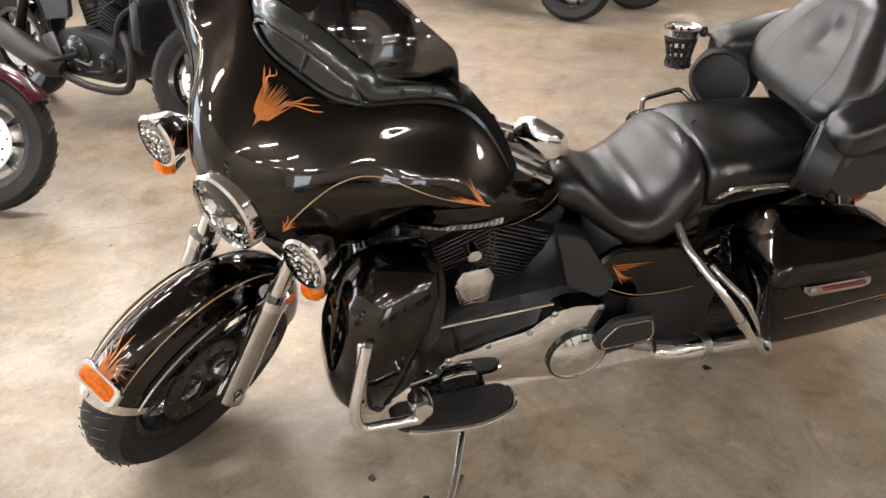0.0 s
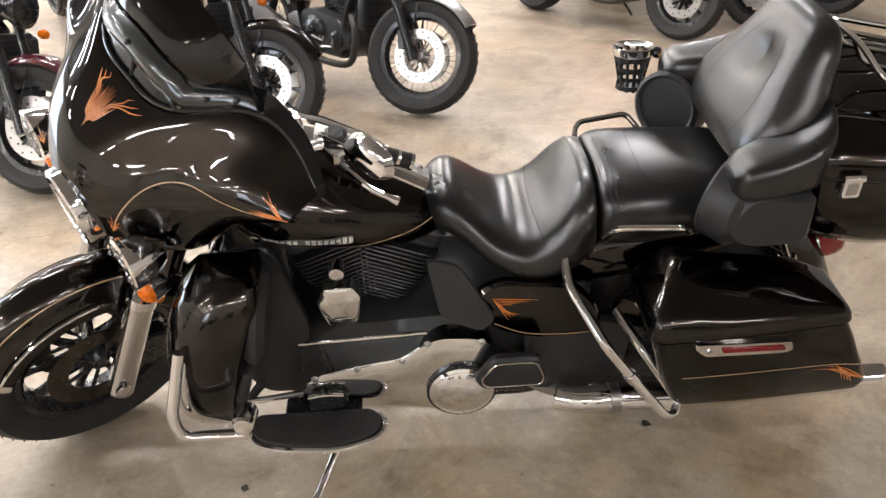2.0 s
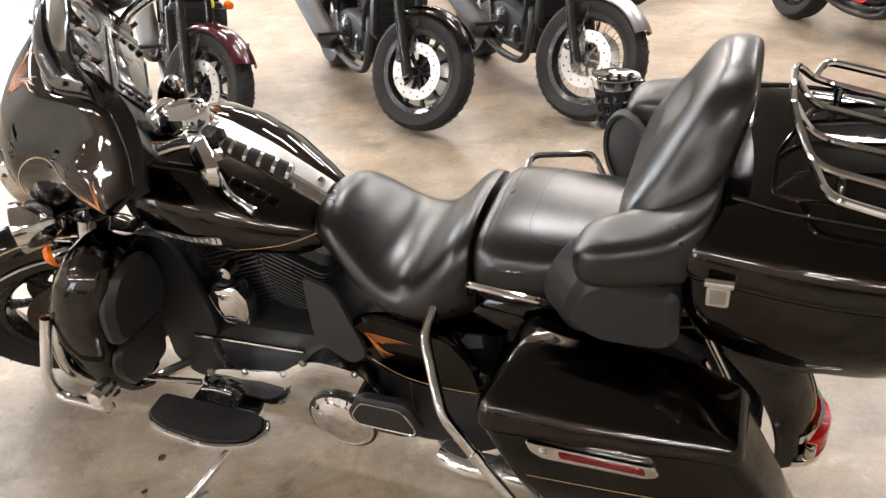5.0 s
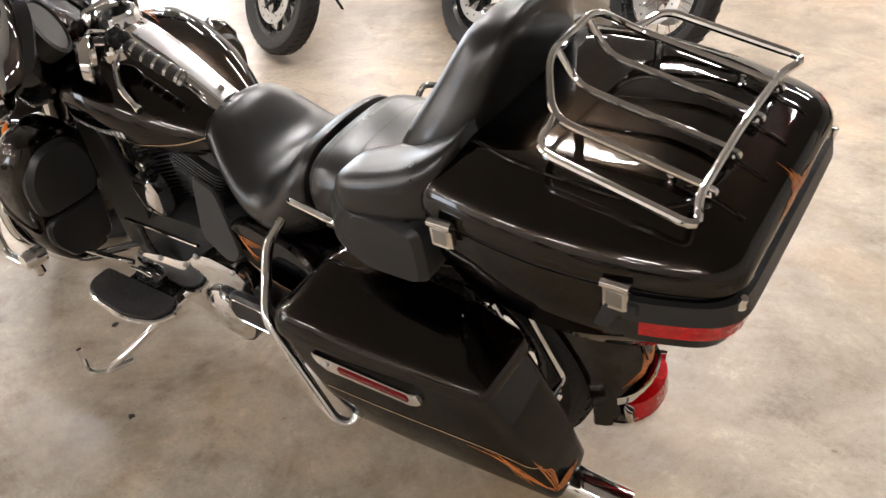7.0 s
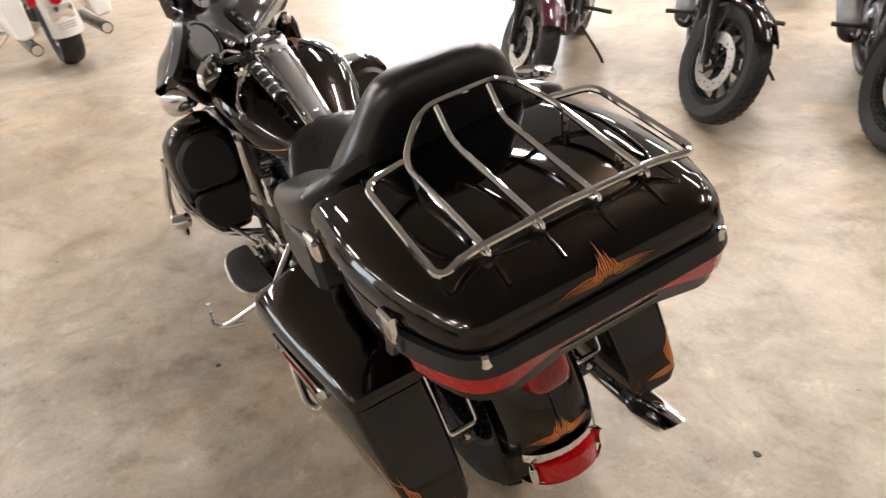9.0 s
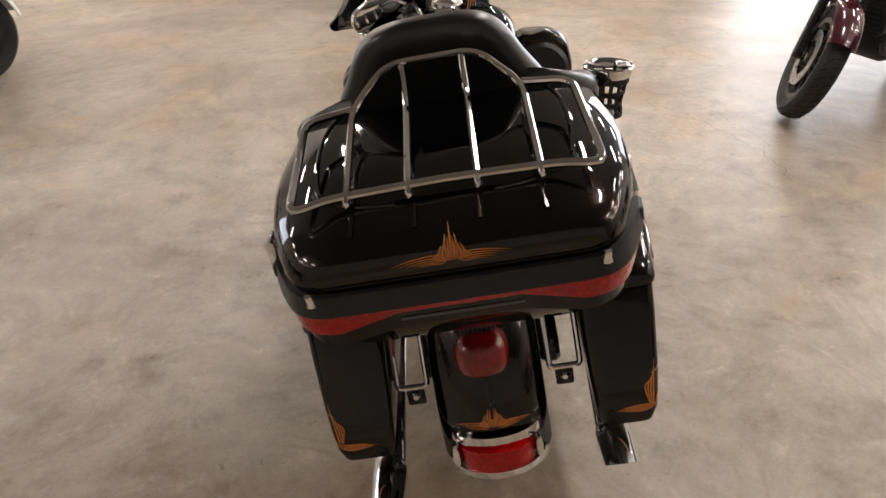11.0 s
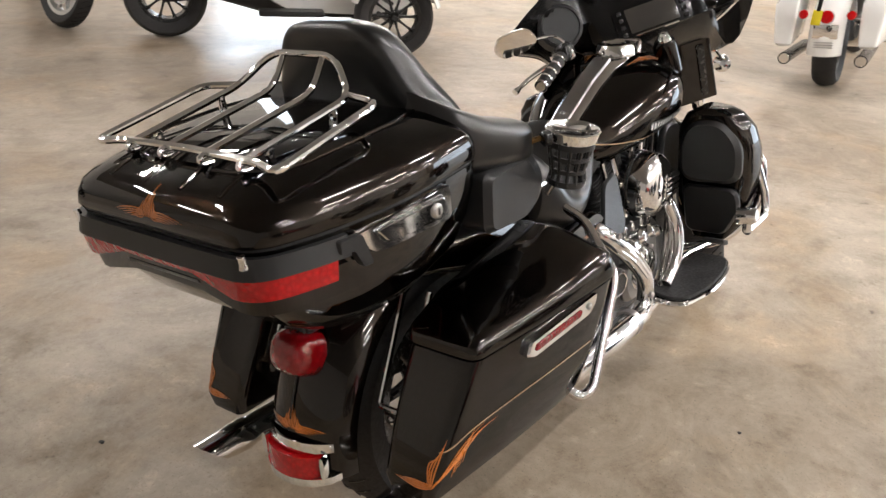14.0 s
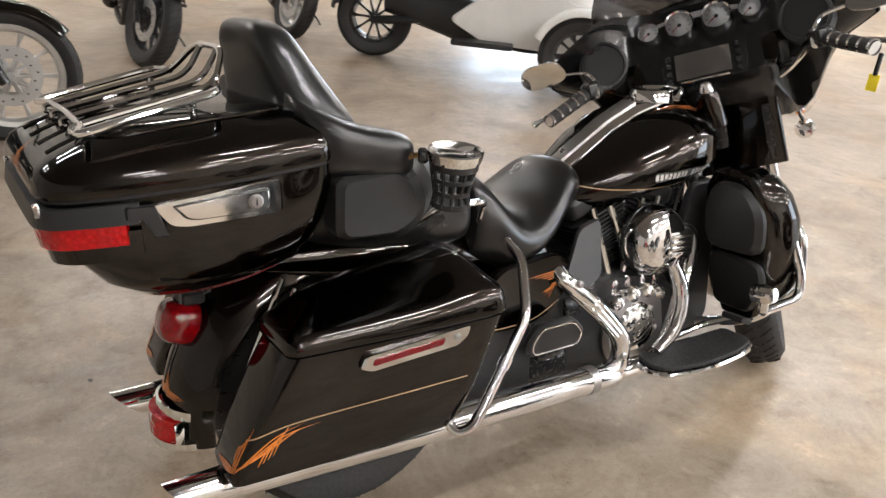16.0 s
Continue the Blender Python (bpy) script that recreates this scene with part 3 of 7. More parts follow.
part("fender_lamp", loft([[tip + lampd * (0.002 + 0.010 * q) + Vector((0, k * 0.056 * (1 - 0.2 * q), 0)) + lampu * (z * (1 - 0.25 * q)) for k, z in ((-1, -0.012), (-0.8, -0.020), (0.8, -0.020), (1, -0.012), (1, 0.012), (0.8, 0.020), (-0.8, 0.020), (-1, 0.012))] for q in (-0.6, 0.2, 1.0)]), AMBER, ffender, "amber fender tip lamp", STEER)

# batwing fairing: for each width v its top edge, nose and bottom edge
WING = [(0.0, (-0.598, 1.160), -0.825, (-0.775, 0.825)), (0.10, (-0.600, 1.160), -0.815, (-0.765, 0.830)), (0.155, (-0.582, 1.172), -0.785, (-0.745, 0.838)), (0.20, (-0.545, 1.190), -0.742, (-0.710, 0.845)),
        (0.26, (-0.485, 1.217), -0.690, (-0.645, 0.850)), (0.30, (-0.450, 1.232), -0.655, (-0.610, 0.905)), (0.34, (-0.440, 1.214), -0.625, (-0.590, 0.985)), (0.37, (-0.435, 1.197), -0.600, (-0.578, 1.030)),
        (0.44, (-0.430, 1.152), -0.555, (-0.535, 1.065)), (0.475, (-0.440, 1.128), -0.520, (-0.505, 1.083)), (0.490, (-0.455, 1.112), -0.500, (-0.480, 1.096))]


def wing_row(v):
    v = min(abs(v), 0.49)
    for a, b in zip(WING, WING[1:]):
        if v <= b[0]:
            f = (v - a[0]) / (b[0] - a[0])
            return [p + (q - p) * f for p, q in zip((*a[1], a[2], *a[3]), (*b[1], b[2], *b[3]))]
    return [*WING[-1][1], WING[-1][2], *WING[-1][3]]


def wing_at(v):
    wide = [wing_row(v + 0.0125 * d) for d in range(-5, 6)]
    near = [wing_row(v + d) for d in (-0.02, -0.01, 0.0, 0.01, 0.02)]
    return [sum(r[k] for r in wide) / 11 for k in range(3)] + [sum(r[k] for r in near) / 5 for k in (3, 4)]


def wing_curve(v, off=0.0, k=24):
    xt, zt, xn, xb, zb = wing_at(v)
    h = zt - zb
    bulge = 0.05 * max(0.1, 1 - abs(v) / 0.28)
    out = []
    for i in range(k + 1):
        t = i / k
        b0, b1, b2, b3 = (1 - t) ** 3, 3 * t * (1 - t) ** 2, 3 * t * t * (1 - t), t ** 3
        x = b0 * xt + b1 * (xt * 0.25 + xn * 0.75) + b2 * (xn - bulge) + b3 * xb
        z = b0 * zt + b1 * (zt - 0.22 * h) + b2 * (zb + 0.36 * h) + b3 * zb
        # hollow shoulders beside the nose, and a ridge below them
        g = max(0.0, min(1.0, (abs(v) - 0.10) / 0.07)) * max(0.0, min(1.0, (0.47 - abs(v)) / 0.12))
        x += g * (0.016 * math.exp(-((t - 0.22) / 0.13) ** 2) - 0.010 * math.exp(-((t - 0.50) / 0.16) ** 2))
        out.append(Vector((x + off, v, z)))
    return out


def fairing_shell():
    vs = [0.49 * (-1 + 2 * i / 70) for i in range(71)]
    rings = []
    for v in vs:
        o = wing_curve(v)
        inn = wing_curve(v * 0.985, 0.012)
        rings.append(o + inn[::-1])
    return loft(rings)


fb = fairing_shell()
soften(fb, 6)
wtree = tree_of(fb)
fairing = part("fairing", fb, PAINT, bike, "glossy black batwing fairing", STEER)
for s in (-1, 1):
    line = [(-0.9, s * 0.150, 0.915), (-0.9, s * 0.180, 1.000), (-0.9, s * 0.213, 1.062), (-0.9, s * 0.258, 1.087), (-0.9, s * 0.33, 1.093), (-0.9, s * 0.405, 1.090), (-0.9, s * 0.470, 1.097)]
    part("pinstripe", stripe(wtree, line, (1, 0, 0), 0.003, False, 10), GOLD, fairing, "thin gold pinstripe", STEER)
    paint_flame(wtree, (-0.9, s * 0.470, 1.098), (0, -s * 1.0, -0.06), (1, 0, 0), 0.085, 5, 7 + s, 9, 0.0032, fairing, STEER)
    paint_flame(wtree, (-0.9, s * 0.470, 1.098), (0, -s * 0.95, 0.55), (1, 0, 0), 0.075, 4, 8 + s, 7, 0.0036, fairing, STEER)
    paint_flame(wtree, (-0.9, s * 0.150, 0.915), (0, s * 0.3, 1.0), (1, 0, 0), 0.06, 5, 9 + s, 25, 0.0032, fairing, STEER)
# flame on the nose below the vent: a body of short strokes and long thin licks
nrm = (0.5, 0, -0.866)
for k in range(-7, 8):
    w = 0.0042 * k
    ln = 1.0 - 0.07 * abs(k) + (0.16 if k % 2 else 0.0)
    pts = [(-0.720 + 0.004 * abs(k), 0.15 * w, 1.6), (-0.698, 0.6 * w, 1.6), (-0.672, 1.1 * w, 1.6), (-0.672 + 0.038 * ln, (1.3 + 0.12 * (k % 3)) * w, 1.6)]
    part("flame_line", stripe(wtree, pts, (0, 0, -1), 0.0038, True, 5), ORANGE, fairing, "", STEER)
for s in (-1, 1):
    for q, e in ((0.0, 0.108), (0.4, 0.088), (0.9, 0.065)):
        e *= 1.0 if s < 0 else 0.66
        pts = [(-0.668 + 0.01 * q, s * 0.02, 1.6), (-0.648 + 0.012 * q, s * 0.045, 1.6), (-0.635 + 0.012 * q, s * e * 0.8, 1.6), (-0.622 + 0.008 * q, s * e, 1.6)]
        part("flame_line", stripe(wtree, pts, (0, 0, -1), 0.0034, True, 6), ORANGE, fairing, "", STEER)


# vent mouth between the nose and the screen's trim
def top_edge(v):
    return wing_curve(v)[0]


def lip(v):
    k = max(0.0, 1 - (v / 0.158) ** 2) ** 0.5
    return top_edge(v) + Vector((0.004 + 0.016 * k, 0, 0.004 + 0.052 * k))


vs = [-0.156 + 0.312 * i / 26 for i in range(27)]
part("vent_throat", loft([[top_edge(v) + Vector((0.006, 0, -0.003)), top_edge(v).lerp(lip(v), 0.5) + Vector((0.022, 0, -0.006)), lip(v) + Vector((0.012, 0, -0.004)), lip(v) + Vector((0.06, 0, 0.0)), top_edge(v) + Vector((0.07, 0, -0.02))] for v in vs]), VENTGREY, fairing, "grey air vent mouth", STEER)
rimline = [top_edge(v) + Vector((0.002, 0, 0.002)) for v in vs[::2]] + [lip(v) + Vector((0.0, 0, 0)) for v in vs[::-2]][1:-1]
part("vent_rim", tube(rimline, 0.0052, 10, 3, True), TRIMGREY, fairing, "satin black rim of the vent", STEER)
part("vent_divider", tube([top_edge(0) + Vector((0.010, 0, 0)), lip(0) + Vector((0.008, 0, 0))], 0.004, 8, 1), PLASTIC, fairing, "", STEER)
# trim band under the screen and the smoked screen itself
vs = [0.312 * (-1 + 2 * i / 48) for i in range(49)]


def band_top(v):
    return lip(v) + Vector((0.030, 0, 0.046 * (1 - 0.75 * (abs(v) / 0.312) ** 3)))


rows = []
for v in vs:
    p, q = lip(v) + Vector((-0.001, 0, 0.001)), band_top(v)
    m = (p + q) / 2 + Vector((-0.014, 0, 0.006))
    rows.append([p, p * 0.5 + m * 0.5 + Vector((-0.004, 0, 0.0)), m, q * 0.5 + m * 0.5 + Vector((-0.002, 0, 0.004)), q, q + Vector((0.01, 0, -0.01)), p + Vector((0.02, 0, -0.006))])
part("screen_trim", loft(rows), TRIMGREY, fairing, "satin dark grey windscreen trim", STEER)
SH = []
for v in vs:
    u = v / 0.312
    p = band_top(v) + Vector((0.002, 0, -0.012))
    zt = 1.352 - 0.018 * u * u - 0.095 * max(0.0, (abs(u) - 0.84) / 0.16) ** 2.2
    q = Vector((-0.452 - 0.014 * u * u, v, max(zt, p.z + 0.012)))
    row = [p.lerp(q, f) + Vector((-0.012 * math.sin(math.pi * f), 0, 0)) for f in (0, 0.12, 0.25, 0.4, 0.55, 0.7, 0.85, 1.0)]
    SH.append(row + [r + Vector((0.004, 0, 0.001)) for r in row[::-1]])
screen = part("windscreen", loft(SH), SMOKED, bike, "smoked low windscreen", STEER)
for v in (-0.262, -0.215, 0.0, 0.215, 0.262):
    q = (lip(v) + band_top(v)) / 2
    part("screen_bolt", disc(q + Vector((-0.016, 0, 0.008)), (-1, 0, 0.6), 0.007, 0.006), BLACKMETAL, fairing, "", STEER)

# inner fairing with dials, display and loudspeakers
DASH = []
for i in range(41):
    v = 0.465 * (-1 + 2 * i / 40)
    cv = wing_curve(v)
    top, bot = cv[0] + Vector((0.008, 0, 0.002)), cv[-1] + Vector((0.014, 0, 0.006))
    k = max(0.0, 1 - (v / 0.33) ** 2)
    e = (1 - (v / 0.5) ** 2) ** 0.5
    mid = max(0.0, min(1.0, (0.24 - abs(v)) / 0.06))
    m0 = Vector((top.x + 0.045 * e, v, top.z + 0.080 * k ** 0.7))
    m1 = Vector((max(-0.507, top.x + 0.018), v, top.z - 0.03 + 0.042 * k))
    m2 = Vector((-0.462 * mid + (1 - mid) * (-0.445), v, 1.10))
    m3 = Vector((-0.423 * mid + (1 - mid) * (bot.x + 0.10 * e), v, 1.010 * mid + (1 - mid) * max(0.93, bot.z + 0.02)))
    m4 = Vector((-0.460 * mid + (1 - mid) * (bot.x + 0.06 * e), v, 0.960 * mid + (1 - mid) * (bot.z + 0.006)))
    DASH.append([top, m0, m1, m2, m3, m4, bot, bot + Vector((-0.008, 0, 0.002)), (top + bot) / 2 + Vector((0.004, 0, 0)), top + Vector((-0.004, 0, 0))])
dash = part("inner_fairing", loft(DASH), DASHBLACK, bike, "black inner fairing with instruments", STEER)
aim = Vector((0.86, 0, 0.42)).normalized()
for v, z, r in ((-0.053, 1.181, 0.046), (0.055, 1.181, 0.046), (-0.146, 1.178, 0.034), (0.149, 1.178, 0.034)):
    c = Vector((-0.497, v, z))
    part("dial_bezel", lathe([(r * 0.80, 0.002), (r * 0.84, 0.018), (r * 0.93, 0.022), (r, 0.012), (r, -0.06), (0, -0.06)], c, aim, 30), CHROME, dash, "chrome dial bezel", STEER)
    part("dial_face", disc(c + aim * 0.006, aim, r * 0.84, 0.003, 0.0005), GAUGE, dash, "silver dial face", STEER)
    up = Vector((-0.42, 0, 0.86))
    for h in range(9):
        an = radians(-130 + 260 * h / 8)
        dr = up * math.cos(an) + Vector((0, 1, 0)) * math.sin(an)
        part("dial_mark", tube([c + aim * 0.008 + dr * r * 0.58, c + aim * 0.008 + dr * r * 0.74], 0.0011, 4, 1), PLASTIC, dash, "", STEER)
    part("dial_needle", tube([c + aim * 0.010, c + aim * 0.010 + (Vector((0, -0.8, 0)) - up * 0.6) * r * 0.62], 0.0013, 5, 1), REDLENS, dash, "", STEER)
    part("dial_hub", disc(c + aim * 0.010, aim, r * 0.13, 0.006), PLASTIC, dash, "", STEER)
    part("dial_glass", lathe([(0, 0.024), (r * 0.45, 0.022), (r * 0.84, 0.017)], c, aim, 24), CLEARPANE, dash, "domed dial glass", STEER)
tiltm = Matrix.Rotation(radians(-26), 4, "Y")
part("radio", block((-0.452, 0.0, 1.054), (0.03, 0.245, 0.112), 0.010, tiltm), DASHBLACK, dash, "black radio housing", STEER)
part("radio_screen", block((-0.436, -0.002, 1.058), (0.006, 0.158, 0.084), 0.002, tiltm), SCREEN, dash, "dark glossy display", STEER)
part("display_edge", tube([(-0.4125, -0.070, 1.012), (-0.4125, 0.068, 1.012)], 0.0035, 8, 1), CHROME, dash, "bright lower edge of the display", STEER)
for v in (-0.100, 0.098):
    for k in range(4):
        z = 1.022 + 0.023 * k
        part("radio_button", block((-0.418 - (z - 1.022) * 0.49, v, z), (0.010, 0.014, 0.015), 0.003, tiltm), BLACKMETAL, dash, "", STEER)
for s in (-1, 1):
    part("side_pocket", block((-0.462, s * 0.168, 1.060), (0.03, 0.080, 0.105), 0.014, Matrix.Rotation(radians(-24), 4, "Y") @ Matrix.Rotation(radians(-s * 6), 4, "Z")), PAINT, dash, "glossy black pocket door", STEER)
    c = Vector((-0.432, s * 0.288, 1.118))
    ax = (0.92, -s * 0.22, 0.22)
    part("speaker_ring", lathe([(0.060, 0), (0.064, 0.010), (0.073, 0.006), (0.075, -0.04)], c, ax, 28), PLASTIC, dash, "", STEER)
    part("speaker_grille", disc(c, ax, 0.063, 0.01, 0.003), VINYL, dash, "black speaker grille", STEER)
part("ignition_pod", lathe([(0, 0.0), (0.030, -0.004), (0.036, -0.02), (0.040, -0.11), (0, -0.11)], (-0.365, 0.0, 0.978), (0.35, 0, 0.93), 22), PAINT, bike, "black ignition pod", STEER)
part("ignition_switch", lathe([(0, 0.022), (0.012, 0.020), (0.019, 0.010), (0.022, -0.006)], (-0.363, 0.0, 0.980), (0.35, 0, 0.93), 18), CHROME, bike, "chrome ignition switch", STEER)
part("fork_cover", loft([[(x - (1.0 - z) * 0.45, v, z) for x, v in rounded([(-0.575, -0.184), (-0.52, -0.184), (-0.52, 0.184), (-0.575, 0.184)], 0.02)] for z in (0.705, 0.715, 0.80, 0.88, 0.965)]), PAINT, bike, "black fork nacelle", STEER)
for s in (-1, 1):
    part("nacelle_rib", prism(rounded([(0.128, 0.72), (0.150, 0.72), (0.156, 0.90), (0.132, 0.90)], 0.008), 0.012, lambda a_, b_, h, s=s: (-0.517 - (1.0 - b_) * 0.45 + h, s * a_, b_), 0.004), BLACKMETAL, bike, "raised rib of the nacelle", STEER)
# handlebar and controls
bar = [(-0.160, -0.404, 0.992), (-0.262, -0.326, 1.038), (-0.345, -0.290, 1.045), (-0.440, -0.262, 1.020), (-0.500, -0.19, 0.975), (-0.535, -0.06, 0.955), (-0.535, 0.06, 0.955), (-0.500, 0.19, 0.975), (-0.440, 0.262, 1.020), (-0.345, 0.290, 1.045), (-0.262, 0.326, 1.038), (-0.160, 0.404, 0.992)]
hb = part("handlebar", tube(bar, 0.0145, 12, 5), CHROME, bike, "chrome handlebar", STEER)
for s in (-1, 1):
    e0, e1 = Vector((-0.262, s * 0.326, 1.038)), Vector((-0.148, s * 0.413, 0.988))
    d = (e1 - e0).normalized()
    grip = part("grip", tube([e0, e0 + d * 0.01, e1 - d * 0.008, e1], lambda u: 0.0195, 16, 3), RUBBER, hb, "black rubber grip with chrome rings", STEER)
    for f in (0.12, 0.34, 0.56, 0.78, 1.0):
        part("grip_ring", tube([e0.lerp(e1, f) - d * 0.004, e0.lerp(e1, f) + d * 0.004], 0.0208, 16, 1), CHROME, grip, "", STEER)
    part("switch_housing", block(e0 - d * 0.03, (0.05, 0.05, 0.055), 0.012, Matrix.Rotation(s * radians(40), 4, "Z")), BLACKMETAL, hb, "black switch housing", STEER)
    l0 = e0 + Vector((-0.042, s * 0.012, -0.012))
    part("lever", tube([l0, l0 + Vector((0.006, s * 0.045, -0.006)), l0 + Vector((0.022, s * 0.100, -0.020)), l0 + Vector((0.062, s * 0.153, -0.040))], lambda u: 0.0095 - 0.0030 * u + (0.004 if u > 0.93 else 0), 10, 5), CHROME, hb, "chrome lever with ball end", STEER)
    part("master_cylinder", block(l0 + Vector((0.01, -s * 0.02, 0.012)), (0.055, 0.075, 0.035), 0.01), CHROME, hb, "chrome lever mount", STEER)
    mc = Vector((-0.290, s * 0.440, 1.125))
    part("mirror_stem", tube([e0 - d * 0.05 + Vector((-0.01, 0, 0.02)), e0 - d * 0.05 + Vector((-0.03, s * 0.03, 0.05)), mc + Vector((-0.012, -s * 0.03, -0.01))], 0.005, 8, 5), CHROME, hb, "", STEER)
    nrm = Vector((0.95, 0.06, -0.02) if s > 0 else (0.945, 0.18, -0.28)).normalized()
    sx = Vector((0, 1, 0)) - nrm * nrm.y
    sx.normalize()
    sy = nrm.cross(sx)
    shape = rounded([(-0.072, -0.022), (-0.02, -0.040), (0.055, -0.036), (0.078, -0.002), (0.055, 0.036), (-0.045, 0.036)], 0.03)
    mk = lambda a, b, h, mc=mc, sx=sx, sy=sy, nrm=nrm, s=s: mc + sx * a * s + sy * b + nrm * h
    part("mirror", loft([[mk(p[0] * k, p[1] * k, h) for p in shape] for k, h in ((0.4, -0.028), (0.85, -0.018), (1.0, 0.0), (0.98, 0.004))]), CHROME, hb, "chrome mirror shell", STEER)
    part("mirror_glass", loft([[mk(p[0] * k, p[1] * k, h) for p in shape] for k, h in ((0.93, 0.0045), (0.92, 0.0055))]), MIRROR, hb, "mirror glass", STEER)
for v in (-0.06, 0.06):
    part("cable", tube([(-0.42, v * 4, 1.01), (-0.52, v * 3.2, 0.99), (-0.60, v * 2, 0.93), (-0.62, v * 1.5, 0.82)], 0.006, 8, 5), RUBBER, bike, "black cable", STEER)

# headlamp, passing lamps, turn signals
hl = Vector((-0.806, -0.012, 0.885))
ld = Vector((-1, 0, -0.04)).normalized()
hd = Vector((-1, 0, 0.06)).normalized()
part("headlamp_ring", lathe([(0.086, 0.004), (0.090, 0.012), (0.097, 0.007), (0.100, -0.02), (0.094, -0.06)], hl, ld, 36), CHROME, fairing, "chrome headlamp ring", STEER)
part("headlamp_bowl", lathe([(0, -0.022), (0.03, -0.020), (0.055, -0.014), (0.075, -0.005), (0.088, 0.003)], hl, ld, 24), FACETS, fairing, "faceted reflector", STEER)
part("headlamp_lens", lathe([(0, 0.014), (0.045, 0.011), (0.088, 0.005)], hl, ld, 32), CLEAR, fairing, "clear headlamp lens", STEER)
for k in (-0.035, 0.035):
    part("headlamp_reflector", lathe([(0.012, 0), (0.030, 0.012), (0.033, 0.016)], hl + Vector((0.004, k, 0)), ld, 20), CHROME, fairing, "", STEER)
part("lamp_bar", tube([(-0.72, -0.235, 0.895), (-0.71, -0.12, 0.865), (-0.705, 0, 0.855), (-0.71, 0.12, 0.865), (-0.72, 0.235, 0.895)], 0.011, 10, 4), CHROME, bike, "chrome auxiliary lamp bar", STEER)
for s in (-1, 1):
    c = Vector((-0.782, s * 0.235, 0.895))
    sh = part("passing_lamp", lathe([(0, -0.085), (0.030, -0.080), (0.055, -0.045), (0.062, -0.005), (0.064, 0.006), (0.056, 0.010)], c, hd, 28), CHROME, bike, "chrome passing lamp", STEER)
    part("lamp_bowl", lathe([(0, -0.014), (0.022, -0.011), (0.042, -0.004), (0.056, 0.005)], c, hd, 22), FACETS, sh, "faceted reflector", STEER)
    part("lamp_lens", lathe([(0, 0.018), (0.03, 0.015), (0.056, 0.008)], c, hd, 24), CLEAR, sh, "clear lens", STEER)
    t = Vector((-0.755, s * 0.247, 0.790))
    ts = part("turn_signal", lathe([(0, -0.045), (0.02, -0.040), (0.030, -0.012), (0.032, 0.0)], t, hd, 20), CHROME, bike, "chrome bullet turn signal", STEER)
    part("signal_lens", lathe([(0.031, 0), (0.030, 0.012), (0.018, 0.026), (0, 0.030)], t, hd, 20), AMBER, ts, "amber lens", STEER)
    part("signal_stalk", tube([t + Vector((0.01, 0, 0.02)), c + Vector((0.03, 0, -0.05))], 0.007, 8, 1), CHROME, ts, "", STEER)

# ---- tank with chrome console ----
TANK = [(-0.455, 0.838, 0.04, 0.04), (-0.43, 0.840, 0.125, 0.08), (-0.37, 0.845, 0.195, 0.108), (-0.29, 0.842, 0.224, 0.117), (-0.20, 0.822, 0.220, 0.113), (-0.10, 0.790, 0.194, 0.100), (-0.01, 0.757, 0.152, 0.078), (0.06, 0.738, 0.108, 0.055), (0.095, 0.732, 0.06, 0.03)]
tk = loft([oval(x, 0, z, hv, hw, 2.35, 36) for x, z, hv, hw in TANK])
bmesh.ops.subdivide_edges(tk, edges=[e for e in tk.edges], cuts=1, smooth=0.6, use_grid_fill=True)
ttree = tree_of(tk)
tank = part("fuel_tank", tk, PAINT, bike, "glossy black teardrop fuel tank", sharp=60)
cons = []
for i in range(17):
    f = i / 16
    x = -0.40 + f * 0.47
    hit = ttree.ray_cast(Vector((x, 0, 1.5)), Vector((0, 0, -1)))[0]
    z = hit.z if hit else 0.8
    hv = 0.062 - 0.018 * f
    cons.append([(x, v, z + h) for v, h in ((-hv, -0.012), (-hv * 0.96, 0.004), (-hv * 0.75, 0.015), (0, 0.022), (hv * 0.75, 0.015), (hv * 0.96, 0.004), (hv, -0.012))])
part("tank_console", loft(cons), CHROME, tank, "chrome tank console")
part("filler_door", lathe([(0, 0.016), (0.040, 0.016), (0.046, 0.022), (0.056, 0.020), (0.063, 0.006), (0.066, -0.014)], (-0.295, 0, 0.974), (0.05, 0, 1), 30), CHROME, tank, "chrome filler cap door")
ridge = []
for i in range(13):
    f = i / 12
    x = -0.205 + f * 0.262
    hit = ttree.ray_cast(Vector((x, 0, 1.5)), Vector((0, 0, -1)))[0]
    hv = 0.030 - 0.005 * f
    ridge.append([(x, v, hit.z + h) for v, h in ((-hv, 0.012), (-hv * 0.9, 0.026), (0, 0.029), (hv * 0.9, 0.026), (hv, 0.012))])
part("console_panel", loft(ridge), STEEL, tank, "brushed centre panel of the console")
part("console_bolt", disc((0.035, 0, ridge[-2][2][2] + 0.002), (0.3, 0, 1), 0.009, 0.012), CHROME, tank, "")
part("console_bridge", bent([(-0.345, -0.052, 0.965), (-0.375, -0.045, 0.990), (-0.375, 0.045, 0.990), (-0.345, 0.052, 0.965)], 0.010, 0.025, 12), CHROME, tank, "chrome instrument bridge")
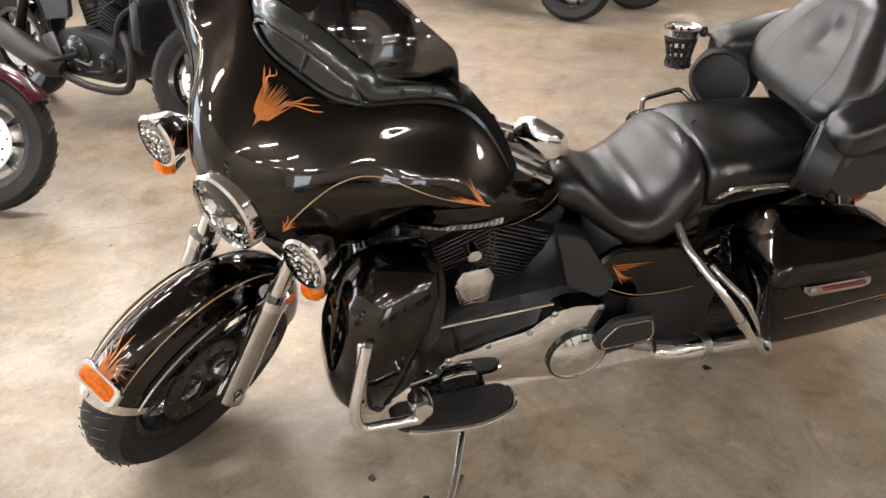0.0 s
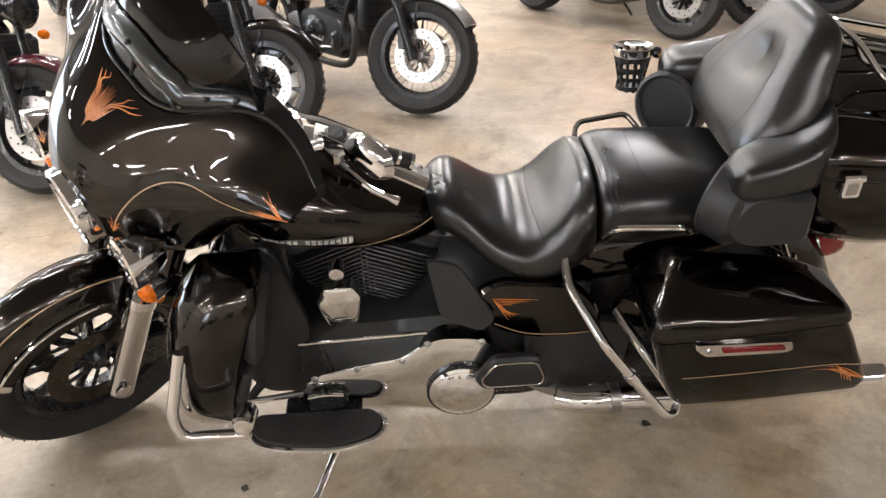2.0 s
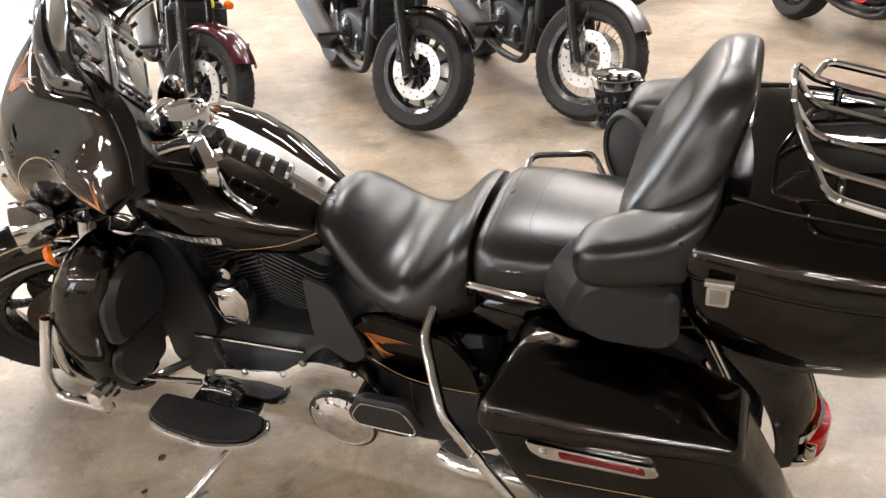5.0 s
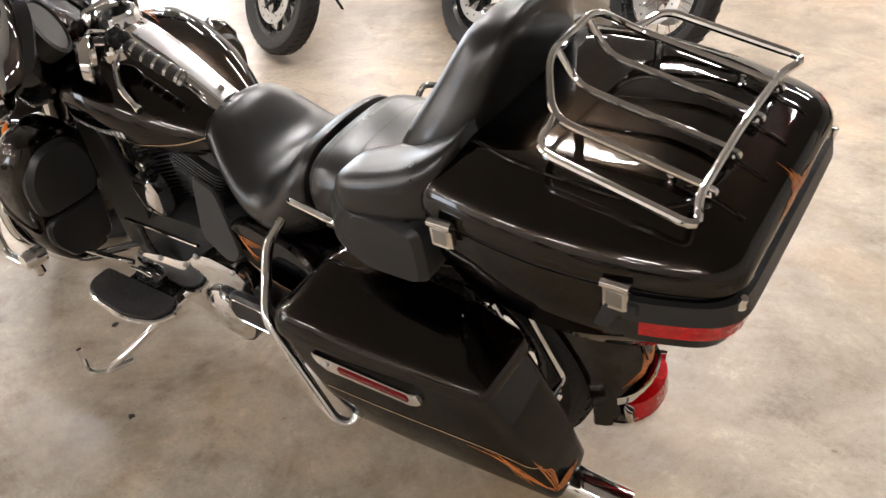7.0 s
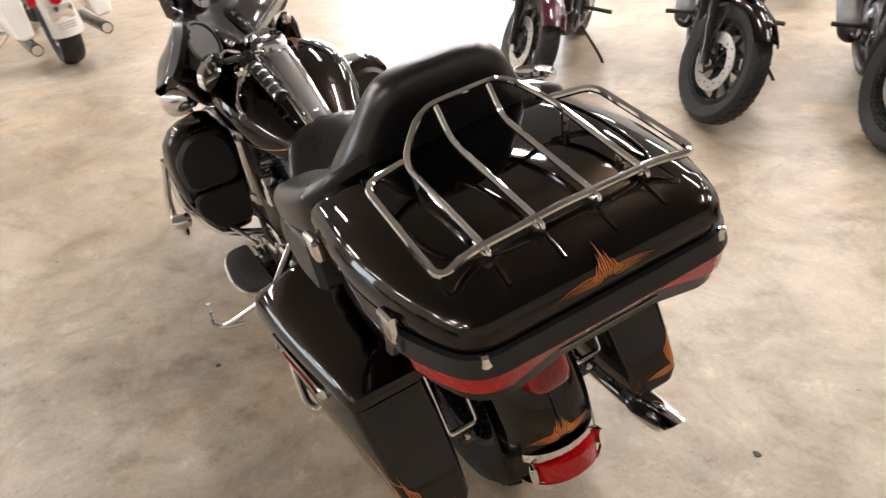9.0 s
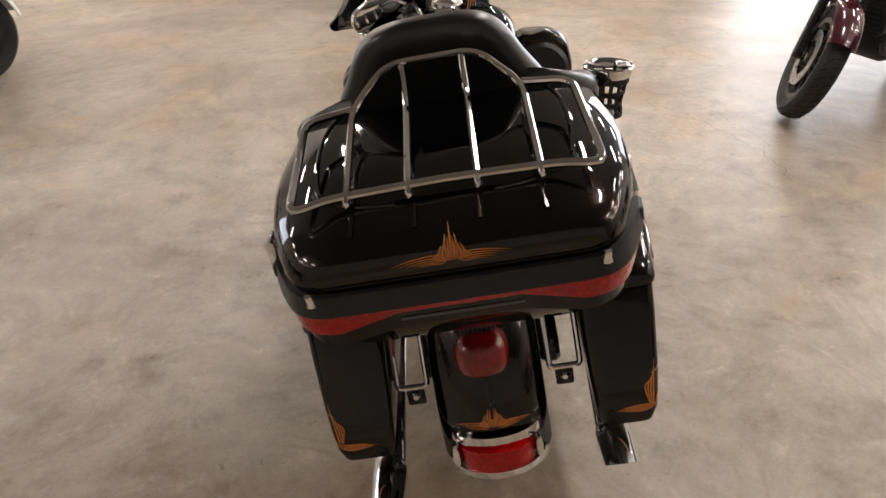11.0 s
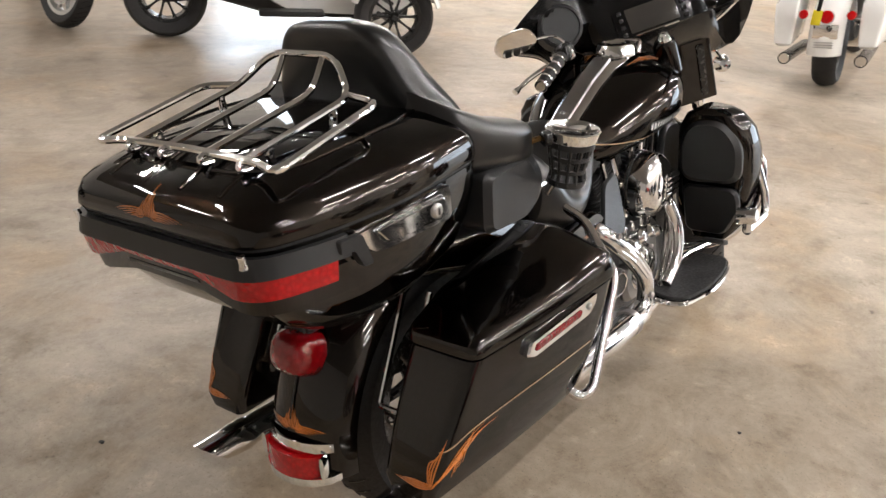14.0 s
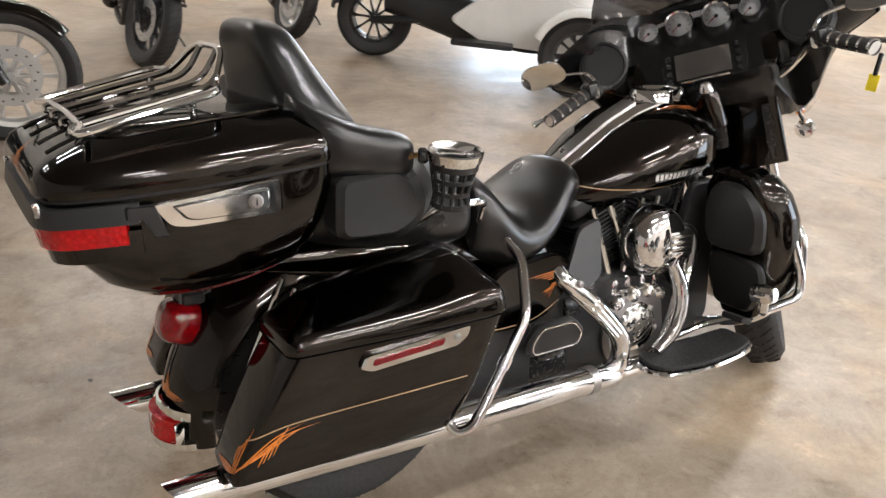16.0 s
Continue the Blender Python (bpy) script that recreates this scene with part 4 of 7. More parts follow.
for s in (-1, 1):
    way = (0, -s, 0)
    part("badge_plate", stripe(ttree, [(-0.335, s * 0.5, 0.795), (-0.23, s * 0.5, 0.790), (-0.13, s * 0.5, 0.782)], way, 0.026), GREYSTRIPE, tank, "grey badge")
    for i in range(15):
        if i == 6:
            continue
        x = -0.330 + 0.0138 * i
        part("badge_bar", stripe(ttree, [(x, s * 0.5, 0.7955 - 0.0009 * i), (x + 0.0095, s * 0.5, 0.7949 - 0.0009 * i)], (0, -s, 0.0), 0.018, False, 2), BADGE, tank, "", m=Matrix.Translation((0, s * 0.0012, 0)))
    part("pinstripe", stripe(ttree, [(-0.415, s * 0.5, 0.80), (-0.36, s * 0.5, 0.768), (-0.25, s * 0.5, 0.752), (-0.12, s * 0.5, 0.752), (0.0, s * 0.5, 0.755), (0.07, s * 0.5, 0.765)], way, 0.0035, False, 8), GOLD, tank, "thin gold pinstripe")
    for k in range(4):
        q = 0.007 * k
        part("flame_line", stripe(ttree, [(-0.415 + q * 1.5, s * (0.055 + q), 1.3), (-0.370, s * (0.080 + q * 1.2), 1.3), (-0.300, s * (0.084 + q * 1.1), 1.3), (-0.225 - 0.02 * k, s * (0.072 + q * 1.6), 1.3)], (0, 0, -1), 0.0045, True, 6), ORANGE, tank)

# ---- seat ----
SEAT = [(0.026, 0.745, 0.020, 0.012, 2.2), (0.030, 0.747, 0.048, 0.028, 2.4), (0.040, 0.752, 0.080, 0.045, 2.6), (0.065, 0.765, 0.118, 0.062, 2.6), (0.105, 0.762, 0.142, 0.070, 2.6), (0.155, 0.722, 0.170, 0.068, 2.6), (0.215, 0.672, 0.195, 0.064, 2.6), (0.28, 0.652, 0.208, 0.070, 2.7), (0.34, 0.672, 0.212, 0.095, 2.8),
        (0.385, 0.708, 0.208, 0.122, 2.8), (0.425, 0.730, 0.196, 0.128, 2.8), (0.448, 0.735, 0.178, 0.122, 2.8)]
st = loft([oval(x, 0, z, hv, hw, p, 56) for x, z, hv, hw, p in spline(SEAT, 6)])
for q in st.verts:
    x, v, z = q.co
    if z > 0.70:
        q.co.z -= 0.007 * math.exp(-((x - 0.305 - 0.5 * v * v) / 0.010) ** 2) * max(0.0, 1 - (v / 0.19) ** 4)
soften(st, 30)
stree = tree_of(st)
seat = part("rider_seat", st, LEATHER, bike, "black leather rider bucket seat", sharp=70)
for pts in ([(0.305 + 0.5 * v * v, v, 1.5) for v in (-0.19, -0.1, 0, 0.1, 0.19)], [(0.415, v, 1.5) for v in (-0.17, -0.08, 0, 0.08, 0.17)]):
    part("seam", stripe(stree, pts, (0, 0, -1), 0.004), VINYL, seat, "stitched seam")
PILL = [(0.446, 0.756, 0.135, 0.060), (0.452, 0.758, 0.165, 0.085), (0.47, 0.760, 0.185, 0.094), (0.53, 0.763, 0.195, 0.096), (0.62, 0.765, 0.190, 0.092), (0.72, 0.768, 0.175, 0.090), (0.80, 0.772, 0.155, 0.086), (0.86, 0.775, 0.12, 0.07), (0.875, 0.776, 0.06, 0.03)]
pl = loft([oval(x, 0, z, hv, hw, 3.0, 56) for x, z, hv, hw in spline(PILL, 6)])
soften(pl, 16)
ptree = tree_of(pl)
pill = part("passenger_seat", pl, LEATHER, bike, "black leather passenger seat", sharp=70)
for x in (0.475, 0.487):
    part("seam", stripe(ptree, [(x, v, 1.5) for v in (-0.18, -0.09, 0, 0.09, 0.18)], (0, 0, -1), 0.003), VINYL, pill, "stitched seam")
part("seam", stripe(ptree, spline([(0.555, 0.0, 1.5), (0.560, 0.10, 1.5), (0.60, 0.135, 1.5), (0.70, 0.125, 1.5), (0.78, 0.105, 1.5), (0.80, 0.0, 1.5), (0.78, -0.105, 1.5), (0.70, -0.125, 1.5), (0.60, -0.135, 1.5), (0.560, -0.10, 1.5), (0.555, 0.0, 1.5)], 3), (0, 0, -1), 0.003), VINYL, pill, "stitched seam")
part("seat_strap", stripe(ptree, [(0.500, v, 1.5) for v in (-0.19, -0.1, 0, 0.1, 0.19)], (0, 0, -1), 0.012), LEATHER, pill, "leather strap across the seat")

# backrest and its arms
BACK = [(0.90, 0.74, 0.90, 0.17, 0.05), (0.94, 0.735, 0.905, 0.215, 0.06), (1.00, 0.755, 0.915, 0.230, 0.07), (1.05, 0.790, 0.928, 0.211, 0.066), (1.10, 0.820, 0.940, 0.178, 0.058), (1.14, 0.843, 0.949, 0.158, 0.050), (1.172, 0.862, 0.952, 0.134, 0.042), (1.192, 0.883, 0.948, 0.100, 0.030), (1.201, 0.905, 0.935, 0.045, 0.012)]
bk = loft([[(x, v, z) for x, v in rounded([(x0, -h), (x0, 0), (x0, h), (x1, h), (x1, -h)], [r, 0.001, r, r * 1.3, r * 1.3], 9)] for z, x0, x1, h, r in spline(BACK, 7)])
bmesh.ops.subdivide_edges(bk, edges=[e for e in bk.edges if e.calc_length() > 0.03], cuts=7)
for q in bk.verts:
    x, v, z = q.co
    if x < 0.90 and z < 1.17 and abs(v) < 0.17:
        q.co.x += (1 if x < 0.735 + max(0.0, z - 0.94) * 0.62 + 0.03 else 0) * ( 0.024 * math.exp(-(v / 0.050) ** 2 - ((z - 1.090) / 0.034) ** 2) + 0.010 * math.exp(-((z - 1.005 - 0.25 * v * v) / 0.018) ** 2) - 0.006 * math.exp(-((abs(v) - 0.085) / 0.05) ** 2 - ((z - 1.08) / 0.06) ** 2) + 0.004 * math.exp(-((abs(v) - 0.14) / 0.015) ** 2))
soften(bk, 24)
btree = tree_of(bk)
back = part("backrest", bk, LEATHER, bike, "black padded wraparound backrest", sharp=70)
for s in (-1, 1):
    part("seam", stripe(btree, [(0.5, s * 0.10, 0.94), (0.5, s * 0.115, 1.02), (0.5, s * 0.09, 1.10), (0.5, s * 0.05, 1.16)], (1, 0, 0), 0.004), VINYL, back, "stitched seam")
    arm = [(0.915, s * 0.140, 0.985, 0.10, 0.085), (0.900, s * 0.178, 0.978, 0.102, 0.076), (0.865, s * 0.212, 0.968, 0.096, 0.066), (0.82, s * 0.238, 0.958, 0.083, 0.056), (0.77, s * 0.256, 0.950, 0.072, 0.050), (0.73, s * 0.265, 0.945, 0.064, 0.046), (0.705, s * 0.268, 0.942, 0.052, 0.038), (0.690, s * 0.268, 0.940, 0.030, 0.022)]
    am = loft([oval(x, v, z, hv, hw, 3.4, 40) for x, v, z, hv, hw in spline(arm, 5)])
    part("armrest", am, LEATHER, back, "black padded armrest", sharp=70)
    # loudspeaker pod below the armrest
    pd = part("speaker_pod", side_plate(rounded([(0.672, 0.832), (0.722, 0.925), (0.872, 0.912), (0.876, 0.790), (0.730, 0.785)], [0.03, 0.04, 0.02, 0.03, 0.05]), s * 0.286, 0.080, 0.014), PLASTIC, bike, "black passenger speaker pod")
    sp, sa = Vector((0.702, s * 0.214, 0.858)), Vector((-0.72, -s * 0.68, 0.12))
    part("speaker_rim", lathe([(0.076, 0.010), (0.084, 0.014), (0.094, 0.006), (0.096, -0.06), (0.07, -0.09)], sp, sa, 32), PLASTIC, pd, "")
    part("speaker_grille", lathe([(0, 0.012), (0.045, 0.011), (0.078, 0.006)], sp, sa, 30), VINYL, pd, "black cloth speaker grille")
    # passenger grab rail
    part("grab_rail", bent([(0.455, s * 0.20, 0.745), (0.470, s * 0.245, 0.805), (0.610, s * 0.268, 0.812), (0.650, s * 0.225, 0.770)], 0.0075, 0.02), CHROME, bike, "chrome passenger grab rail")

# ---- luggage trunk ----
def trunk_slice(z, x0, x1, hf, hr, r, slope=0.0):
    w = x1 - x0
    side = [(x0, hf), (x0 + w * 0.42, hf + 0.022), (x0 + w * 0.76, hf - 0.002), (x1, hr - 0.01)]
    out = rounded([(x, -v) for x, v in side] + side[::-1], [r, r * 2.5, r * 2, r * 1.4, r * 1.4, r * 2, r * 2.5, r], 6)
    return [(p[0], p[1], z - slope * (p[0] - 0.865)) for p in out]


trunk_b = loft([trunk_slice(z, x0, x1, hf, hr, r, sl) for z, x0, x1, hf, hr, r, sl in (
    (0.752, 0.93, 1.17, 0.20, 0.16, 0.05, 0.20), (0.762, 0.905, 1.215, 0.235, 0.19, 0.06, 0.19), (0.80, 0.885, 1.285, 0.275, 0.225, 0.06, 0.145), (0.85, 0.872, 1.335, 0.292, 0.245, 0.05, 0.105), (0.90, 0.866, 1.365, 0.300, 0.255, 0.04, 0.08), (0.943, 0.862, 1.378, 0.302, 0.260, 0.04, 0.065))])
trunk = part("trunk", trunk_b, PAINT, bike, "glossy black luggage trunk")
LIDS = [(z, x0, x1, hf, hr, r, 0.065) for z, x0, x1, hf, hr, r in ((0.950, 0.862, 1.382, 0.303, 0.262, 0.04), (0.957, 0.860, 1.386, 0.305, 0.264, 0.04), (0.980, 0.861, 1.384, 0.304, 0.262, 0.042), (0.997, 0.864, 1.375, 0.298, 0.256, 0.045), (1.009, 0.868, 1.358, 0.286, 0.244, 0.05), (1.021, 0.876, 1.330, 0.266, 0.226, 0.055), (1.034, 0.892, 1.293, 0.238, 0.200, 0.06), (1.045, 0.925, 1.250, 0.205, 0.172, 0.06), (1.052, 0.965, 1.205, 0.165, 0.138, 0.05))]
lid_b = loft([trunk_slice(*s) for s in LIDS])
ltree = tree_of(lid_b)
lid = part("trunk_lid", lid_b, PAINT, bike, "glossy black trunk lid", sharp=40)
part("lid_seal", loft([trunk_slice(z, 0.867, 1.377, 0.299, 0.257, 0.04, 0.065) for z in (0.9425, 0.9505)]), RUBBER, trunk, "black rubber seal")
for s in (-1, 1):
    ridge = [q for q, _ in on_surface(ltree, spline([(0.93, s * 0.20, 2), (1.02, s * 0.222, 2), (1.15, s * 0.222, 2), (1.25, s * 0.205, 2), (1.29, s * 0.15, 2), (1.30, s * 0.08, 2)], 5), (0, 0, -1), 0.0)]
    part("lid_ridge", tube(ridge, 0.0045, 8, 1), PAINT, lid, "raised ridge on the lid")
    for k in (0.05, 0.15):
        flute = [q for q, _ in on_surface(ltree, spline([(1.26, s * k, 2), (1.31, s * k, 2), (1.35, s * k * 1.02, 2)], 4), (0, 0, -1), 0.0)]
        part("lid_flute", tube(flute, 0.004, 8, 1), PAINT, lid, "raised flute on the lid")
crest(ltree, (2.0, 0, 0.936), (0, 0, 1), (-1, 0, 0), 0.046, 0.095, lid)


def wrap_band(z0, z1, out0, out1, x_from, dip=0.0):
    """A band round the trunk's rear, from one side to the other; heights fall with the trunk."""
    o = trunk_slice(0, 0.866, 1.378, 0.302, 0.260, 0.04, 0.0)
    pts = [Vector((p[0], p[1], 0)) for p in o if p[0] > x_from]
    pts.sort(key=lambda p: math.atan2(p.y, p.x - 1.0))
    pts = [q for p, w in zip(pts, pts[1:]) for q in (p, p.lerp(w, 0.25), p.lerp(w, 0.5), p.lerp(w, 0.75))] + pts[-1:]
    rings = []
    for i, p in enumerate(pts):
        f = abs(p.y) / 0.30
        n = Vector((max(0.0, p.x - 1.20) * 6, p.y * 2.2, 0)).normalized()
        sl = -0.065 * (p.x - 0.865)
        zb = z0 - dip * max(0.0, min(1.0, (abs(p.y) - 0.10) / 0.06))
        rings.append([(p.x - n.x * 0.012, p.y - n.y * 0.012, zb + sl), (p.x + n.x * out0, p.y + n.y * out0, zb + sl), (p.x + n.x * out1, p.y + n.y * out1, z1 + sl), (p.x - n.x * 0.012, p.y - n.y * 0.012, z1 + sl)])
    return loft(rings)


part("bumper_strip", wrap_band(0.903, 0.937, 0.018, 0.012, 1.225), PLASTIC, trunk, "matte black bumper strip")
for s in (-1, 1):
    hook = [(1.260, 0.908), (1.260, 0.884), (1.232, 0.885), (1.214, 0.850), (1.192, 0.850), (1.212, 0.908)]
    part("bumper_end", prism(rounded(hook, 0.006), 0.016, lambda a, b, h, s=s: (a, s * (0.327 - 0.12 * max(0.0, a - 1.10)) + h, b), 0.004), PLASTIC, trunk, "matte black end of the bumper strip")
part("base_rim", loft([trunk_slice(z, 0.926, 1.178, 0.204, 0.164, 0.05, 0.20) for z in (0.7455, 0.7515)]), DARKRED, trunk, "thin red reflective rim below the trunk")
part("tail_light_bar", wrap_band(0.889, 0.9022, 0.007, 0.015, 1.235, 0.024), REDLENS, trunk, "red wraparound light bar")
bezel_b = wrap_band(0.852, 0.8885, -0.010, 0.004, 1.225, 0.018)
bzt = tree_of(bezel_b)
part("lower_bezel", bezel_b, PAINT, trunk, "glossy black panel below the light bar")
part("letter_bar", stripe(bzt, [(2, v, 0.838) for v in (-0.10, -0.05, 0, 0.05, 0.10)], (-1, 0, 0), 0.008), GREYSTRIPE, trunk, "row of faint letters as one bar")
for s in (-1, 1):
    part("trunk_bolt", lathe([(0, 0.022), (0.006, 0.021), (0.0075, 0.005), (0.010, 0)], (1.380, s * 0.232, 0.892), (0.3, s * 0.12, 1), 14), CHROME, trunk, "chrome bumper bolt")
for x, y_ in ((0.930, 0.322), (1.226, 0.311)):
    zc = 0.943 - 0.065 * (x - 0.865)
    shape = rounded([(x - 0.021, zc - 0.028), (x + 0.021, zc - 0.028), (x + 0.021, zc + 0.022), (x - 0.021, zc + 0.022)], 0.007)
    h = part("lid_hinge", prism(shape, 0.020, lambda a, b, t, y_=y_: (a, -y_ + t, b), 0.005), CHROME, trunk, "chrome lid hinge")
    part("hinge_recess", prism([(x + (p[0] - x) * 0.62, zc - 0.003 + (p[1] - zc + 0.003) * 0.60) for p in shape], 0.003, lambda a, b, t, y_=y_: (a, -y_ - 0.0095 + t, b), 0.001), STEEL, h, "satin recess of the hinge")
    part("hinge_pin", tube([(x - 0.022, -y_ - 0.004, zc + 0.019), (x + 0.022, -y_ - 0.004, zc + 0.019)], 0.0085, 12, 1), CHROME, h, "")
lat = rounded([(0.985, 0.930), (1.185, 0.910), (1.218, 0.905), (1.190, 0.866), (1.160, 0.861), (0.985, 0.868)], [0.012, 0.004, 0.004, 0.012, 0.012, 0.010])
latch = part("trunk_latch", prism(lat, 0.016, lambda a, b, h: (a, 0.318 + h - 0.10 * max(0.0, a - 1.08), b), 0.005), CHROME, trunk, "large chrome trunk latch with key lock")
part("latch_well", prism([(1.085 + (p[0] - 1.085) * 0.74, 0.895 + (p[1] - 0.895) * 0.66) for p in lat], 0.004, lambda a, b, h: (a, 0.3265 + h - 0.10 * max(0.0, a - 1.08), b), 0.001), BLACKMETAL, latch, "dark joint of the latch lever")
part("latch_lever", prism([(1.085 + (p[0] - 1.085) * 0.71, 0.895 + (p[1] - 0.895) * 0.57) for p in lat], 0.012, lambda a, b, h: (a, 0.3285 + h - 0.10 * max(0.0, a - 1.08), b), 0.003), CHROME, latch, "chrome latch lever")
part("latch_lock", disc((1.040, 0.335, 0.896), (0, 1, 0), 0.014, 0.008), STEEL, latch, "")
part("lock_slot", block((1.040, 0.3395, 0.896), (0.003, 0.002, 0.012), 0.0005), RUBBER, latch, "")

# chrome luggage rack
rack = part("luggage_rack", bent([(1.045, -0.155, 1.085), (1.065, -0.240, 1.082), (1.316, -0.246, 1.022), (1.292, -0.19, 1.026), (1.288, 0.0, 1.029), (1.292, 0.19, 1.026), (1.316, 0.252, 1.024), (1.065, 0.240, 1.082), (1.045, 0.155, 1.085)], 0.0074, 0.03), CHROME, bike, "chrome tube luggage rack on the trunk lid")
part("rack_arch", bent([(1.291, -0.155, 1.026), (1.045, -0.155, 1.083), (1.004, -0.085, 1.146), (1.004, 0.085, 1.146), (1.045, 0.155, 1.083), (1.291, 0.155, 1.026)], 0.0068, 0.035), CHROME, rack, "")
for v in (-0.055, 0.055):
    part("rack_bar", bent([(1.288, v, 1.028), (1.040, v, 1.083), (1.004, v, 1.144)], 0.0064, 0.04), CHROME, rack, "")
for s in (-1, 1):
    for x, z in ((1.09, 1.070), (1.24, 1.032)):
        part("post_foot", disc((x, s * 0.150, z - 0.053), (0, 0, 1), 0.014, 0.010), CHROME, rack, "")
        part("rack_post", tube([(x, s * 0.155, z), (x, s * 0.150, z - 0.055)], 0.008, 10, 1), CHROME, rack, "")

for v in (-0.155, -0.055, 0.055, 0.155):
    part("rack_curl", bent([(1.290, v, 1.027), (1.306, v, 1.023), (1.305, v, 1.011), (1.280, v, 1.011)], 0.0052, 0.010), CHROME, rack, "")

# ---- cup holder on the trunk's right speaker pod ----
CUPC = Vector((0.640, 0.374, 0.950))
ax = (0, 0.15, 1)
cup = part("cup_holder", lathe([(0.048, -0.012), (0.052, -0.012), (0.0555, 0.000), (0.057, 0.009), (0.0545, 0.012), (0.0515, 0.008), (0.048, -0.012)], CUPC, ax, 36), CHROME, bike, "flared chrome ring cup holder with a black basket")
up = Vector(ax).normalized()
for i in range(12):
    a = 2 * math.pi * i / 12
    d = Vector((math.cos(a), math.sin(a), 0))
    part("basket_rib", tube([CUPC + d * 0.048 - up * 0.008, CUPC + d * 0.043 - up * 0.035, CUPC + d * 0.036 - up * 0.068, CUPC + d * 0.034 - up * 0.084, CUPC + d * 0.038 - up * 0.106], 0.0042, 6, 3), PLASTIC, cup, "")
for h, r, t in ((0.020, 0.0465, 0.006), (0.048, 0.040, 0.004), (0.076, 0.0345, 0.004), (0.102, 0.037, 0.006)):
    part("basket_hoop", lathe([(r - 0.003, -t), (r + 0.003, -t), (r + 0.003, t), (r - 0.003, t), (r - 0.003, -t)], CUPC - up * h, ax, 28), PLASTIC, cup, "")
part("basket_floor", disc(CUPC - up * 0.105, ax, 0.037, 0.004, 0.001), PLASTIC, cup, "")
part("arm_clamp", disc(CUPC + Vector((0.060, -0.025, 0.0)), (0.8, -0.5, 0.0), 0.016, 0.020), BLACKMETAL, cup, "black clamp")
part("cup_arm", tube([CUPC + Vector((0.045, -0.02, 0)), CUPC + Vector((0.075, -0.05, -0.005)), (0.73, 0.31, 0.915)], 0.006, 8, 3), BRASS, cup, "brass coloured clamp arm")

# ---- saddlebags ----
def bag_slice(z, x0, x1, vo_f, vo_r, vi, r, s):
    out = rounded([(x0, vi), (x1, vi + 0.0), (x1, vo_r), (x0 + (x1 - x0) * 0.4, (vo_f * 0.6 + vo_r * 0.4) + 0.006), (x0, vo_f)], [r * 0.4, r * 0.5, r * 0.62, r * 5, r * 0.9], 5)
    fall = 0.030 * (1.0 - (z - 0.338) / 0.27) + 0.035 * max(0.0, z - 0.338) / 0.27 if z < 0.608 else 0.035
    return [(p[0], p[1] * s, z - fall * (p[0] - 0.56)) for p in out]


